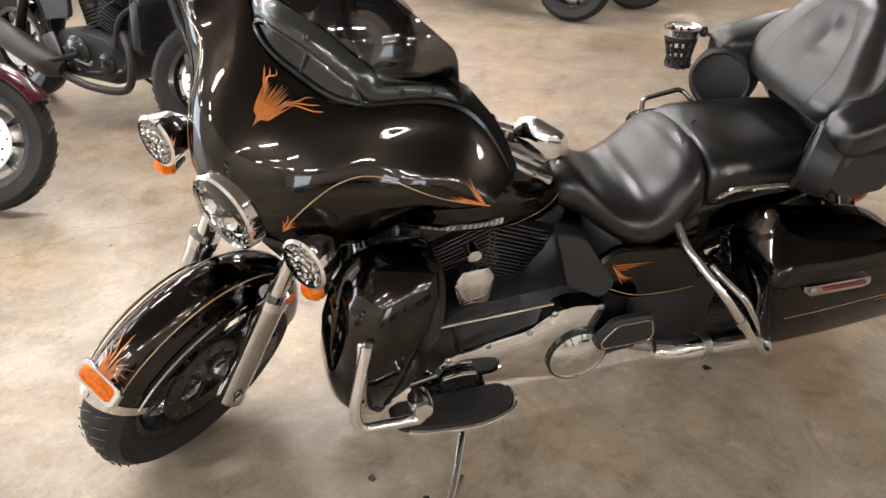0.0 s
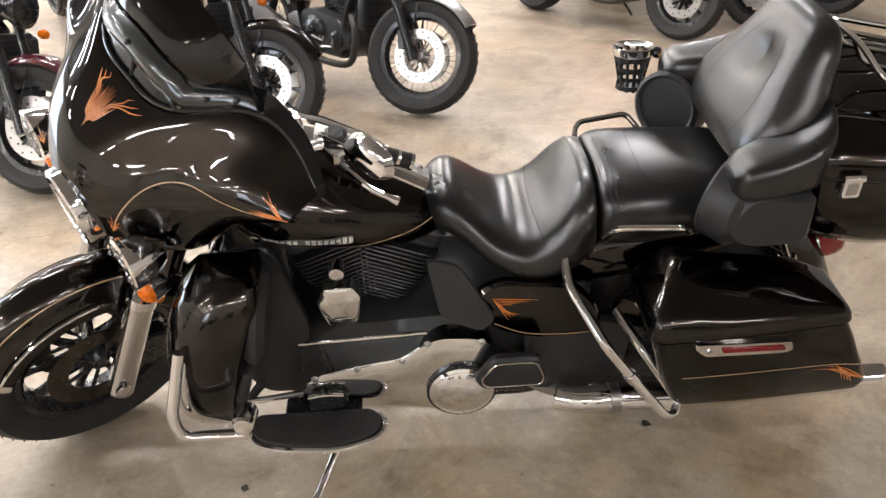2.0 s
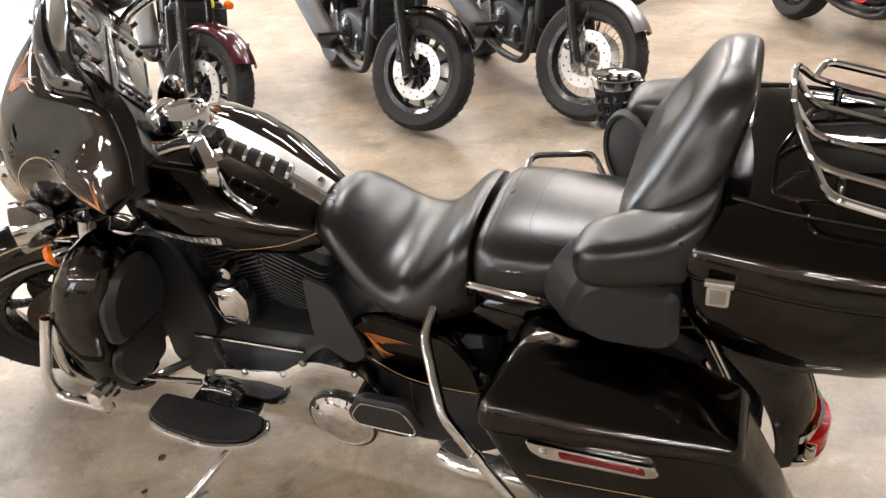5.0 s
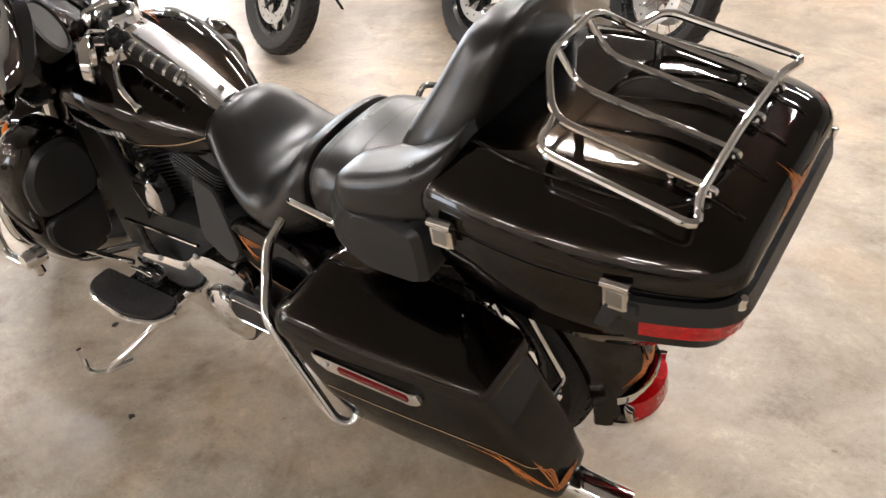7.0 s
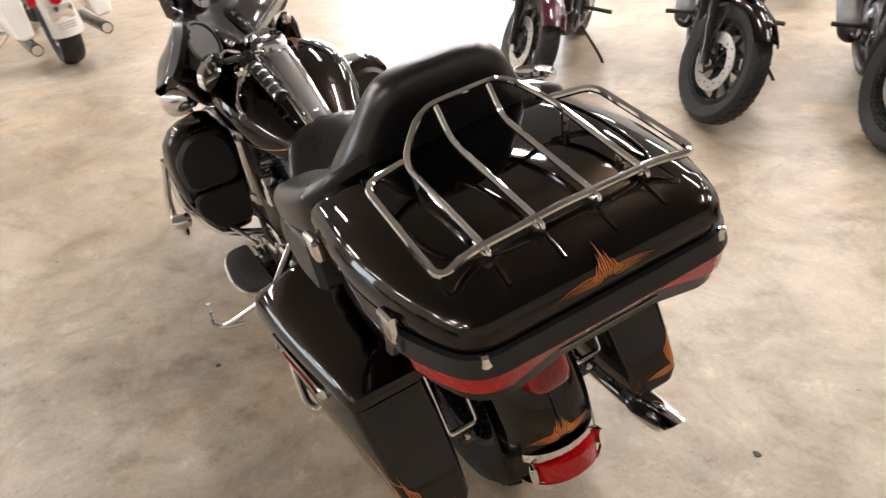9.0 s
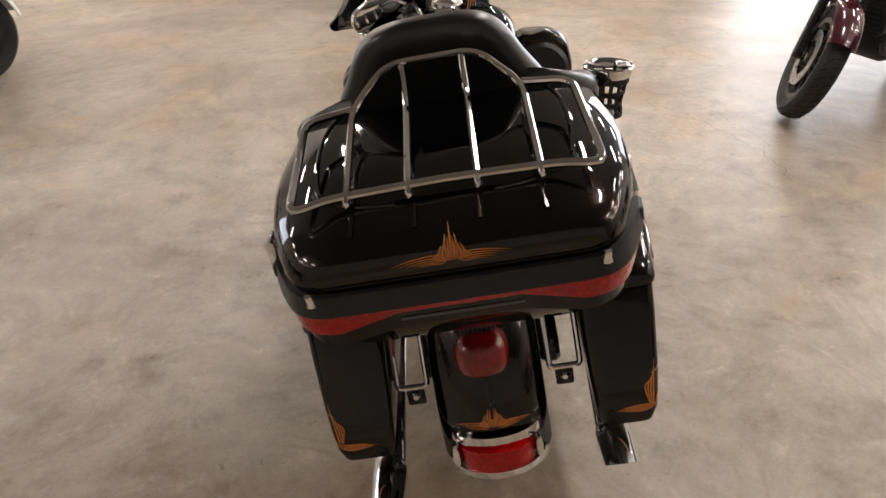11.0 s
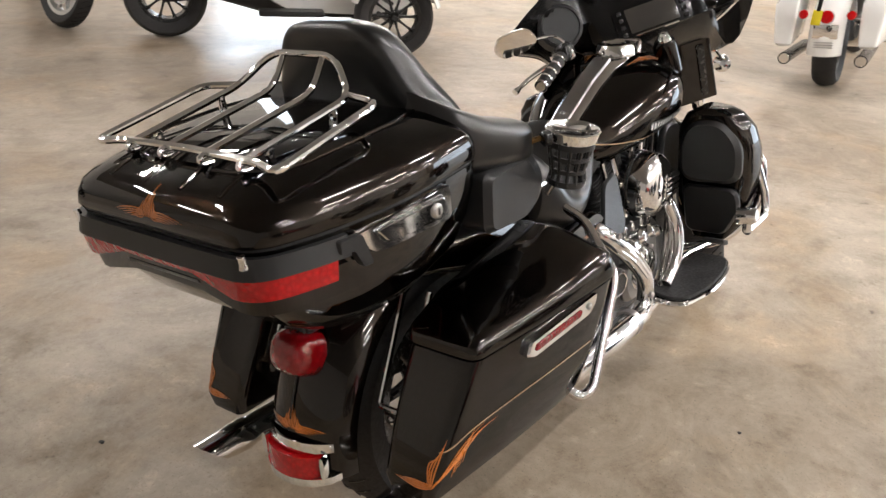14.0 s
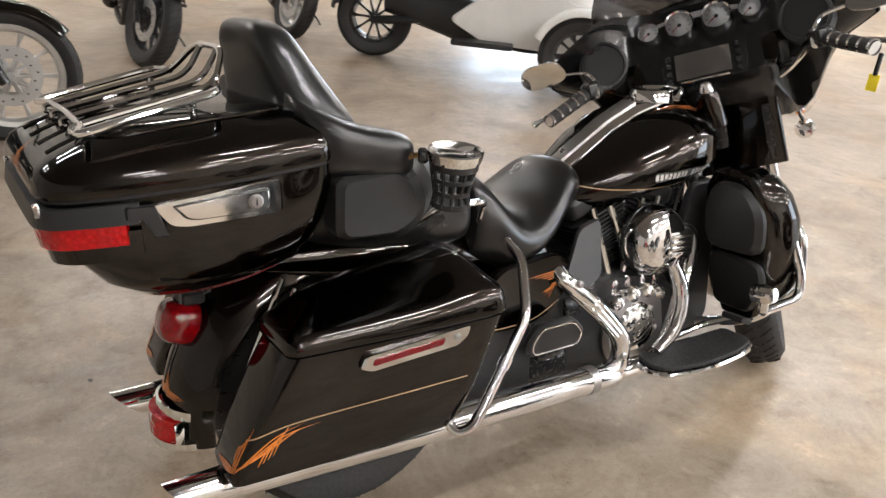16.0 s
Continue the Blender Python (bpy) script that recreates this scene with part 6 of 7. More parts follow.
part("rear_header", tube([(0.200, 0.16, 0.580), (0.195, 0.215, 0.555), (0.115, 0.248, 0.480), (0.040, 0.262, 0.400), (0.018, 0.266, 0.345), (0.035, 0.268, 0.295), (0.100, 0.270, 0.280)], 0.026, 18, 7), CHROME, bike, "chrome rear exhaust header")
for k in (-1, 0, 1):
    part("shield_rib", tube([(0.178 + 0.010 * k, 0.244, 0.535 - 0.009 * k), (0.115 + 0.010 * k, 0.273, 0.478 - 0.009 * k), (0.045 + 0.010 * k, 0.287, 0.398 - 0.007 * k)], 0.0035, 8, 4), CHROME, bike, "raised rib of the header shield")
for x, v, z in ((0.190, 0.236, 0.560), (0.168, 0.252, 0.548), (0.030, 0.290, 0.330)):
    part("shield_clamp", disc((x, v, z), (0, 1, 0), 0.010, 0.014), STEEL, bike, "")
part("crossover", tube([(0.0, 0.2, 0.235), (0.2, 0.10, 0.215), (0.3, -0.12, 0.22), (0.38, -0.22, 0.255)], 0.022, 14, 5), STEEL, bike, "")


# ---- lower fairings, guards and foot controls ----
def ring_xy(z, x0, x1, v0, v1, s, r=0.06):
    return [(p[0], p[1] * s, z) for p in rounded([(x0, v0), (x1, v0), (x1, v1), (x0 + (x1 - x0) * 0.35, v1 + 0.018), (x0, v1 - 0.06)], [r * 0.4, r * 0.5, r * 0.7, r, r], 5)]


for s in (-1, 1):
    low = loft([ring_xy(z, x0, x1, v0, v1, s) for z, x0, x1, v0, v1 in (
        (0.335, -0.545, -0.455, 0.235, 0.295), (0.35, -0.565, -0.435, 0.215, 0.330), (0.40, -0.580, -0.425, 0.200, 0.360), (0.48, -0.585, -0.410, 0.190, 0.388), (0.58, -0.575, -0.385, 0.185, 0.405), (0.67, -0.550, -0.355, 0.185, 0.408), (0.74, -0.515, -0.330, 0.195, 0.395), (0.785, -0.475, -0.325, 0.22, 0.365), (0.80, -0.45, -0.340, 0.25, 0.335))])
    lw = part("lower_fairing", low, PAINT, bike, "glossy black lower fairing")
    pan = rounded([(0.205, 0.56), (0.395, 0.57), (0.40, 0.70), (0.34, 0.775), (0.235, 0.765), (0.20, 0.68)], 0.05)
    part("glove_box", prism(pan, 0.05, lambda a, b, h, s=s: (-0.368 + 0.16 * (b - 0.56) + h, a * s, b), 0.018), VINYL, lw, "matte black glove box door")
    part("vent_pocket", prism(rounded([(0.20, 0.37), (0.33, 0.37), (0.385, 0.47), (0.38, 0.545), (0.20, 0.545)], 0.03), 0.03, lambda a, b, h, s=s: (-0.440 + 0.28 * (b - 0.36) + h, a * s, b), 0.01), PLASTIC, lw, "matte black pocket")
    part("engine_guard", bent([(-0.46, s * 0.05, 0.72), (-0.47, s * 0.20, 0.70), (-0.515, s * 0.405, 0.64), (-0.53, s * 0.415, 0.47), (-0.46, s * 0.33, 0.345), (-0.40, s * 0.10, 0.27)], 0.015, 0.06, 14), CHROME, bike, "chrome engine guard")
    hx, hv = (0.045, 0.022) if s > 0 else (0.0, 0.0)
    part("highway_bar", bent([(-0.508 + hx, s * (0.412 - hv), 0.660), (-0.550 + hx, s * (0.452 - hv), 0.500), (-0.540 + hx, s * (0.458 - hv), 0.440), (-0.395 + hx, s * (0.450 - hv), 0.428)], 0.0135, 0.045, 14), CHROME, bike, "chrome highway bar")
    peg = part("highway_peg", lathe([(0, 0.03), (0.02, 0.028), (0.027, 0.015), (0.027, -0.03), (0.018, -0.035)], (-0.392 + hx, s * (0.452 - hv), 0.480), (0, s, 0.15), 22), CHROME, bike, "chrome round highway peg")
    part("peg_bracket", tube([(-0.395 + hx, s * (0.450 - hv), 0.428), (-0.393 + hx, s * (0.45 - hv), 0.475)], 0.014, 10, 1), CHROME, peg, "")
    # rider floorboard
    vi, zf = (0.235, 0.275) if s > 0 else (0.268, 0.272)
    e0, e1 = (-0.455, -0.040) if s > 0 else (-0.430, -0.085)
    fl = rounded([(e0, vi), (e1 - 0.025, vi), (e1, 0.305), (e1 - 0.02, 0.355), (-0.20, 0.388), (-0.36, 0.374), (e0, 0.345)], [0.02, 0.02, 0.02, 0.03, 0.07, 0.06, 0.03], 6)
    fb_ = part("floorboard", prism(fl, 0.014, lambda a, b, h, s=s, zf=zf: (a, b * s, zf + h), 0.004), BLACKMETAL, bike, "rider floorboard with a chrome rim")
    c0 = Vector((-0.25, (vi + 0.388) / 2))
    part("floorboard_pad", prism([c0 + (Vector(p[:2]) - c0) * 0.94 for p in fl], 0.012, lambda a, b, h, s=s, zf=zf: (a, b * s, zf + 0.012 + h), 0.003), RUBBER, fb_, "black rubber pad")
    part("board_rim", tube([(p[0], p[1] * s, zf) for p in fl[12:42]], 0.0085, 8, 1), CHROME, fb_, "chrome rim along the outer edge")
    part("board_bracket", block((-0.25, s * 0.235, 0.256), (0.20, 0.08, 0.02), 0.005), BLACKMETAL, fb_, "")
    # passenger floorboard
    bx, hb = (0.242, 0.118) if s < 0 else (0.262, 0.088)
    pf = rounded([(bx - 0.085, 0.0), (bx + 0.085, 0.0), (bx + 0.093, 0.035), (bx + 0.065, hb), (bx - 0.055, hb), (bx - 0.098, 0.040)], 0.022)
    tilt = radians(82)
    z0 = 0.338 if s < 0 else 0.392
    mk = lambda a, b, h, s=s, t=tilt, z0=z0: (a, s * (0.262 + b * math.cos(t) + h * math.sin(t)), z0 + b * math.sin(t) - h * math.cos(t) * 0.2)
    pb = part("passenger_board", prism(pf, 0.030, mk, 0.008), PLASTIC, bike, "folded passenger footboard")
    rim = [mk(bx + (p[0] - bx) * 0.84, hb / 2 + (p[1] - hb / 2) * 0.80, 0.0165) for p in pf]
    part("board_trim", tube(rim, 0.0024, 6, 1, True, False), CHROME, pb, "chrome trim line")
    part("board_mount", block((bx, s * 0.235, z0 - 0.012), (0.09, 0.06, 0.03), 0.008), BLACKMETAL, pb, "")
part("shift_lever", bent([(-0.445, -0.30, 0.372), (-0.37, -0.275, 0.352), (-0.295, -0.250, 0.338)], 0.008, 0.03), CHROME, bike, "chrome toe shift lever")
part("shift_peg", tube([(-0.448, -0.27, 0.374), (-0.448, -0.335, 0.374)], 0.013, 12, 1), RUBBER, bike, "")
part("heel_rest", prism(rounded([(-0.285, 0.285), (-0.19, 0.290), (-0.175, 0.325), (-0.20, 0.345), (-0.275, 0.338)], 0.015), 0.02, lambda a, b, h: (a, -0.258 + h, b), 0.004), BLACKMETAL, bike, "black footboard mount with a chrome edge")
part("rest_edge", tube([(-0.28, -0.27, 0.340), (-0.235, -0.27, 0.347), (-0.19, -0.27, 0.342)], 0.005, 8, 3), CHROME, bike, "")
part("brake_pedal", bent([(-0.17, 0.235, 0.30), (-0.32, 0.25, 0.33), (-0.385, 0.30, 0.355)], 0.009, 0.03), CHROME, bike, "chrome brake pedal")
part("brake_pad", block((-0.395, 0.315, 0.36), (0.05, 0.075, 0.016), 0.006, Matrix.Rotation(radians(-18), 4, "Y")), RUBBER, bike, "")
# kickstand, its foot on the floor
STK = [(-0.175, -0.20, 0.215), (-0.215, -0.285, 0.175), (-0.27, -0.395, 0.115), (-0.308, -0.462, 0.080)]
ks = part("kickstand", tube(STK, lambda u: 0.013 - 0.003 * u, 12, 4), CHROME, bike, "chrome kickstand")
part("stand_foot", tube([(-0.255, -0.400, 0.090), (-0.308, -0.464, 0.0775), (-0.350, -0.492, 0.0815), (-0.372, -0.485, 0.115), (-0.380, -0.480, 0.150)], 0.009, 10, 4), CHROME, ks, "")
tag = root("key_tag", pose(*(bike.matrix_basis @ Vector((-0.534, 0.524, 1.07))), 0, 0, 25), "yellow paper tag with a key hanging from the handlebar", "key tag")
part("paper_tag", block((0, 0, -0.02), (0.004, 0.026, 0.042), 0.001), YELLOW, tag)
part("key", tube([(0, 0, 0.055), (0.004, 0, 0.03), (0, 0, 0.0)], 0.006, 8, 3), BLACKMETAL, tag)

# ---- the other machines in the hall ----
def street_bike(name, label, m, paint, style="cast", rim_mat=None, wb=1.45, fr=0.31, fw=0.11, rr=0.31, rw=0.16, sport=False, fender_mat=None, turn=0, rim_r=None, group="parked motorcycles", disc_mat=None, exhaust=DULLPIPE):
    """A parked motorcycle; its front wheel stands at the pose's place, facing -x."""
    g = root(name, m, label, "motorcycle", group)
    hd_ = Vector((0.30, 0, fr + 0.64))
    st_ = Matrix.Translation(hd_) @ Matrix.Rotation(radians(turn), 4, Vector((0.30, 0, 0.64)).normalized()) @ Matrix.Translation(-hd_)
    rim_r = rim_r or fr - 0.095
    wheel(g, 0.0, fr, fr, fw, rim_r, style, st_, rim_mat, (-1, 1), 0.15, 10, 40)
    wheel(g, wb, rr, rr, rw, rr - 0.10, style, None, rim_mat, (1,), 0.12, 10, 0)
    fm = fender_mat or paint
    part("front_fender", arc_fender(0.0, fr, fr + 0.035, 142 if not sport else 135, 62, fw * 0.62, 0.045), fm, g, "front fender", st_)
    for s in (-1, 1):
        fk = part("fork_leg", tube([(0.02, s * 0.095, fr - 0.03), (0.18, s * 0.095, 0.62), (0.27, s * 0.095, 0.82)], lambda u: 0.028 if u < 0.55 else 0.022, 14, 4), BLACKMETAL if not sport else STEEL, g, "fork leg", st_)
        part("brake_caliper", prism(rounded([(0, 0), (0.06, 0), (0.08, 0.10), (0.02, 0.12)], 0.015), 0.05, lambda a, b, h, s=s: (0.06 + a, s * 0.075 + h, fr + 0.02 + b), 0.008), BLACKMETAL, g, "brake caliper", st_)
        part("fender_stay", tube([(0.06, s * 0.085, fr + 0.05), (0.05, s * 0.07, fr + 0.27)], 0.006, 8, 1), BLACKMETAL, fk, "", st_)
        part("signal_lamp", lathe([(0, 0.03), (0.02, 0.022), (0.024, 0), (0.016, -0.02)], (0.16, s * 0.17, 0.74), (-1, 0, 0), 14), AMBER, g, "amber turn signal", st_)
        part("foot_peg", tube([(0.80, s * 0.18, 0.36), (0.80, s * 0.34, 0.35)], 0.013, 10, 1), RUBBER, g, "black foot peg")
        part("radiator_side", block((0.36, s * 0.14, 0.55), (0.06, 0.04, 0.24), 0.012), PLASTIC, g, "")
    part("yoke", block((0.27, 0, 0.82), (0.07, 0.26, 0.05), 0.015), BLACKMETAL, g, "", st_)
    part("handlebar", tube([(0.52, -0.40, 1.02), (0.36, -0.20, 1.03), (0.31, 0, 0.96), (0.36, 0.20, 1.03), (0.52, 0.40, 1.02)], 0.014, 10, 4), BLACKMETAL, g, "black handlebar", st_)
    part("headlamp", lathe([(0, -0.10), (0.06, -0.09), (0.088, -0.02), (0.09, 0.01), (0.075, 0.02), (0, 0.03)], (0.14, 0, 0.84), (-1, 0, 0), 24), BLACKMETAL, g, "black headlamp", st_)
    part("radiator", block((0.36, 0, 0.55), (0.05, 0.28, 0.28), 0.01), PLASTIC, g, "black radiator")
    for k in range(10):
        part("radiator_fin", block((0.330, 0, 0.435 + 0.025 * k), (0.006, 0.25, 0.006), 0.001), FINMETAL, g, "")
    part("crankcase", side_plate(rounded([(0.46, 0.30), (0.55, 0.22), (0.95, 0.22), (1.05, 0.36), (1.0, 0.46), (0.82, 0.50), (0.56, 0.47)], 0.05), 0, 0.30, 0.04), PLASTIC, g, "black crankcase")
    part("airbox", side_plate(rounded([(0.44, 0.74), (0.80, 0.70), (0.86, 0.78), (0.46, 0.84)], 0.03), 0, 0.24, 0.03), RUBBER, g, "black air box")
    for tilt in (-24, 20):
        t = radians(tilt)
        up = Vector((math.sin(t), 0, math.cos(t)))
        fwd_ = Vector((math.cos(t), 0, -math.sin(t)))
        base = Vector((0.70, 0, 0.44)) + up * 0.03
        cy_ = part("cylinder", tube([base, base + up * 0.26], 0.055, 14, 1), BLACKMETAL, g, "black finned cylinder")
        for k in range(8):
            q = base + up * (0.045 + 0.019 * k)
            part("cylinder_fin", prism(rounded([(-0.08, -0.095), (0.08, -0.095), (0.08, 0.095), (-0.08, 0.095)], 0.03, 3), 0.006, lambda a, b, h, q=q, f=fwd_, u=up: q + f * a + Vector((0, b, 0)) + u * h, 0.0015), FINMETAL, cy_, "")
        part("head_cover", prism(rounded([(-0.08, -0.10), (0.08, -0.10), (0.08, 0.10), (-0.08, 0.10)], 0.03), 0.06, lambda a, b, h, q=base + up * 0.235, f=fwd_, u=up: q + f * a + Vector((0, b, 0)) + u * h, 0.012), BLACKMETAL, g, "black head cover")
    for s in (-1, 1):
        ec = part("engine_cover", lathe([(0, 0.030), (0.03, 0.030), (0.036, 0.024), (0.075, 0.020), (0.095, 0.004), (0.10, -0.03)], (0.82, s * 0.155, 0.36), (0, s, 0), 26), BLACKMETAL, g, "round engine cover")
        for k in range(6):
            an = radians(60 * k + 15)
            part("cover_bolt", disc((0.82 + 0.082 * math.cos(an), s * 0.172, 0.36 + 0.082 * math.sin(an)), (0, 1, 0), 0.007, 0.012, 0.002, 10), STEEL, ec, "")
        part("engine_cover", lathe([(0, 0.022), (0.04, 0.020), (0.058, 0.010), (0.065, -0.03)], (0.60, s * 0.150, 0.33), (0, s, 0), 22), BLACKMETAL, g, "round engine cover")
        part("side_cover", side_plate(rounded([(0.86, 0.54), (1.08, 0.50), (1.14, 0.64), (0.98, 0.72), (0.86, 0.68)], 0.03), s * 0.13, 0.03, 0.008), PLASTIC, g, "black side cover")
        part("hose", tube([(0.38, s * 0.10, 0.66), (0.48, s * 0.15, 0.58), (0.54, s * 0.14, 0.42)], 0.014, 8, 4), RUBBER, g, "black hose")
        part("cable", tube([(0.36, s * 0.16, 1.0), (0.34, s * 0.10, 0.86), (0.44, s * 0.12, 0.72), (0.62, s * 0.12, 0.62)], 0.006, 6, 4), RUBBER, g, "")
        part("peg_plate", prism(rounded([(0.92, 0.30), (1.02, 0.28), (1.08, 0.42), (0.98, 0.46)], 0.02), 0.014, lambda a, b, h, s=s: (a, s * 0.165 + h, b), 0.003), STEEL, g, "")
    part("brake_lever", tube([(0.78, 0.20, 0.34), (0.66, 0.22, 0.33), (0.60, 0.25, 0.36)], 0.007, 8, 3), STEEL, g, "")
    tb_ = loft([oval(x, 0, z, hv, hw, 2.4, 28) for x, z, hv, hw in ((0.36, 0.86, 0.05, 0.05), (0.40, 0.87, 0.12, 0.09), (0.52, 0.88, 0.16, 0.11), (0.68, 0.86, 0.15, 0.10), (0.82, 0.82, 0.10, 0.07), (0.86, 0.81, 0.05, 0.03))])
    part("fuel_tank", tb_, paint, g, "fuel tank", sharp=60)
    part("seat", loft([oval(x, 0, z, hv, hw, 2.8, 24) for x, z, hv, hw in ((0.84, 0.76, 0.08, 0.03), (0.90, 0.74, 0.13, 0.045), (1.05, 0.72, 0.15, 0.05), (1.20, 0.76, 0.14, 0.05), (1.45, 0.80, 0.11, 0.045), (1.52, 0.81, 0.05, 0.02))]), LEATHER, g, "black seat", sharp=60)
    part("rear_fender", arc_fender(wb, rr, rr + 0.05, 35, 150, rw * 0.6, 0.05), fm, g, "rear fender")
    part("tail_lamp", block((wb + 0.28, 0, rr + 0.28), (0.05, 0.12, 0.05), 0.015), REDLENS, g, "red tail lamp")
    part("frame_tube", bent([(0.38, 0.10, 0.85), (0.46, 0.14, 0.30), (1.0, 0.14, 0.24), (1.12, 0.13, 0.70)], 0.018, 0.08), BLACKMETAL, g, "")
    part("frame_tube", bent([(0.38, -0.10, 0.85), (0.46, -0.14, 0.30), (1.0, -0.14, 0.24), (1.12, -0.13, 0.70)], 0.018, 0.08), BLACKMETAL, g, "")
    for s in (-1, 1):
        part("swing_arm", tube([(1.0, s * 0.12, 0.36), (wb, s * (rw * 0.5 + 0.05), rr)], 0.024, 10, 1), BLACKMETAL, g, "swing arm")
        part("shock", tube([(wb - 0.12, s * (rw * 0.5 + 0.05), rr + 0.05), (wb - 0.26, s * 0.14, 0.70)], 0.028, 12, 1), BLACKMETAL, g, "shock absorber")
    part("header_pipe", tube([(0.50, 0.12, 0.50), (0.42, 0.15, 0.40), (0.46, 0.16, 0.22), (0.75, 0.17, 0.20), (1.0, 0.18, 0.26)], 0.022, 12, 5), exhaust, g, "exhaust header")
    part("muffler", tube([(0.90, 0.20, 0.27), (1.0, 0.22, 0.30), (1.25, 0.23, 0.39), (1.50, 0.24, 0.48)], lambda u: 0.034 + 0.036 * min(1, u * 4), 20, 5), exhaust, g, "exhaust muffler")
    part("muffler_cap", lathe([(0.030, 0.004), (0.062, 0.0), (0.070, -0.02), (0.071, -0.05)], (1.505, 0.24, 0.482), (0.25, 0.01, 0.09), 20), BLACKMETAL, g, "muffler end cap")
    part("side_stand", tube([(0.78, -0.16, 0.24), (0.72, -0.30, 0.10), (0.70, -0.36, 0.014)], 0.010, 8, 3), BLACKMETAL, g, "side stand")
    if sport:
        for s in (-1, 1):
            shp = rounded([(0.24, 0.88), (0.50, 0.84), (0.66, 0.60), (0.92, 0.42), (0.98, 0.30), (0.60, 0.26), (0.40, 0.42), (0.26, 0.64)], 0.05)
            pn = part("side_fairing", side_plate(shp, s * 0.20, 0.02, 0.006), paint, g, "side fairing panel")
            part("letter_bar", block((0.62, s * 0.2125, 0.36), (0.20, 0.003, 0.03), 0.001, Matrix.Rotation(radians(-8), 4, "Y")), WHITEPAINT, pn, "row of white letters as one bar")
        part("belly_pan", loft([oval(x, 0, z, hv, hw, 2.6, 20) for x, z, hv, hw in ((0.42, 0.26, 0.10, 0.05), (0.60, 0.23, 0.17, 0.07), (0.90, 0.24, 0.16, 0.06), (1.02, 0.26, 0.08, 0.03))]), BLACKMETAL, g, "black belly pan")
        part("nose_fairing", loft([oval(x, 0, z, hv, hw, 2.4, 24) for x, z, hv, hw in ((-0.02, 0.86, 0.05, 0.05), (0.06, 0.90, 0.15, 0.11), (0.18, 0.94, 0.21, 0.15), (0.30, 0.95, 0.20, 0.14))]), paint, g, "nose fairing", st_)
    return g


def place(x, y, ax, ay, lean=-7):
    """A machine whose front wheel stands at x, y and which faces along ax, ay."""
    a = math.degrees(math.atan2(-ay, -ax))
    return pose(x, y, 0, 0, 0, a) @ pose(0, 0, 0, lean, 0, 0)


street_bike("parked_motorcycle", "dark maroon roadster with black cast wheels and a maroon fender", place(-1.755, 1.77, 0.66, -0.75, 7), MAROON, turn=36, fw=0.12)
street_bike("parked_motorcycle", "black roadster with black cast wheels and amber signals", place(-0.75, 2.28, 0.70, -0.71, 7), PAINT, turn=34, fw=0.12)
street_bike("parked_motorcycle", "black bobber with a wire-spoked front wheel and grey fender", place(0.08, 2.62, 0.66, -0.75, 7), PAINT, "wire", STEEL, fr=0.325, fw=0.12, fender_mat=STEEL, turn=30, rim_r=0.235)
street_bike("sport_motorcycle", "black and red sport motorcycle with cast wheels", place(2.02, 3.92, 0.60, -0.80, 7), REDPAINT, sport=True, fr=0.30, fw=0.12, turn=10)
street_bike("parked_motorcycle", "black sport roadster with bright brake discs", place(2.66, 4.12, 0.58, -0.81, 7), PAINT, fr=0.30, fw=0.12, turn=12)
street_bike("parked_motorcycle", "black cruiser with wire-spoked wheels", place(3.34, 4.42, 0.58, -0.81, 7), PAINT, "wire", STEEL, fr=0.315, fw=0.12, turn=12, rim_r=0.22)
street_bike("parked_motorcycle", "black roadster in the second row", place(-2.35, 4.35, 0.45, -0.89, 7), MAROON, turn=10)
street_bike("parked_motorcycle", "black roadster in the second row", place(-1.35, 4.95, 0.45, -0.89, 7), PAINT, turn=10)
street_bike("parked_motorcycle", "black roadster in the second row", place(-0.10, 5.35, 0.5, -0.87, 7), PAINT, "wire", STEEL, turn=10)
street_bike("parked_motorcycle", "silver-fendered cruiser with a large polished wheel", place(1.10, -3.14, -0.98, 0.17, 7), WHITEPAINT, "cast", DISCSTEEL, fr=0.34, fw=0.13, fender_mat=PAINT, rim_r=0.255)
street_bike("parked_motorcycle", "black cruiser with white fork covers", place(0.05, -4.62, 0.15, 0.99, 7), PAINT, fr=0.33, fw=0.13, turn=20)
street_bike("parked_motorcycle", "black cruiser with polished cast wheels", place(-1.42, -5.5, 0.3, 0.95, 7), PAINT, "cast", DISCSTEEL, fr=0.32, fw=0.13, turn=20)


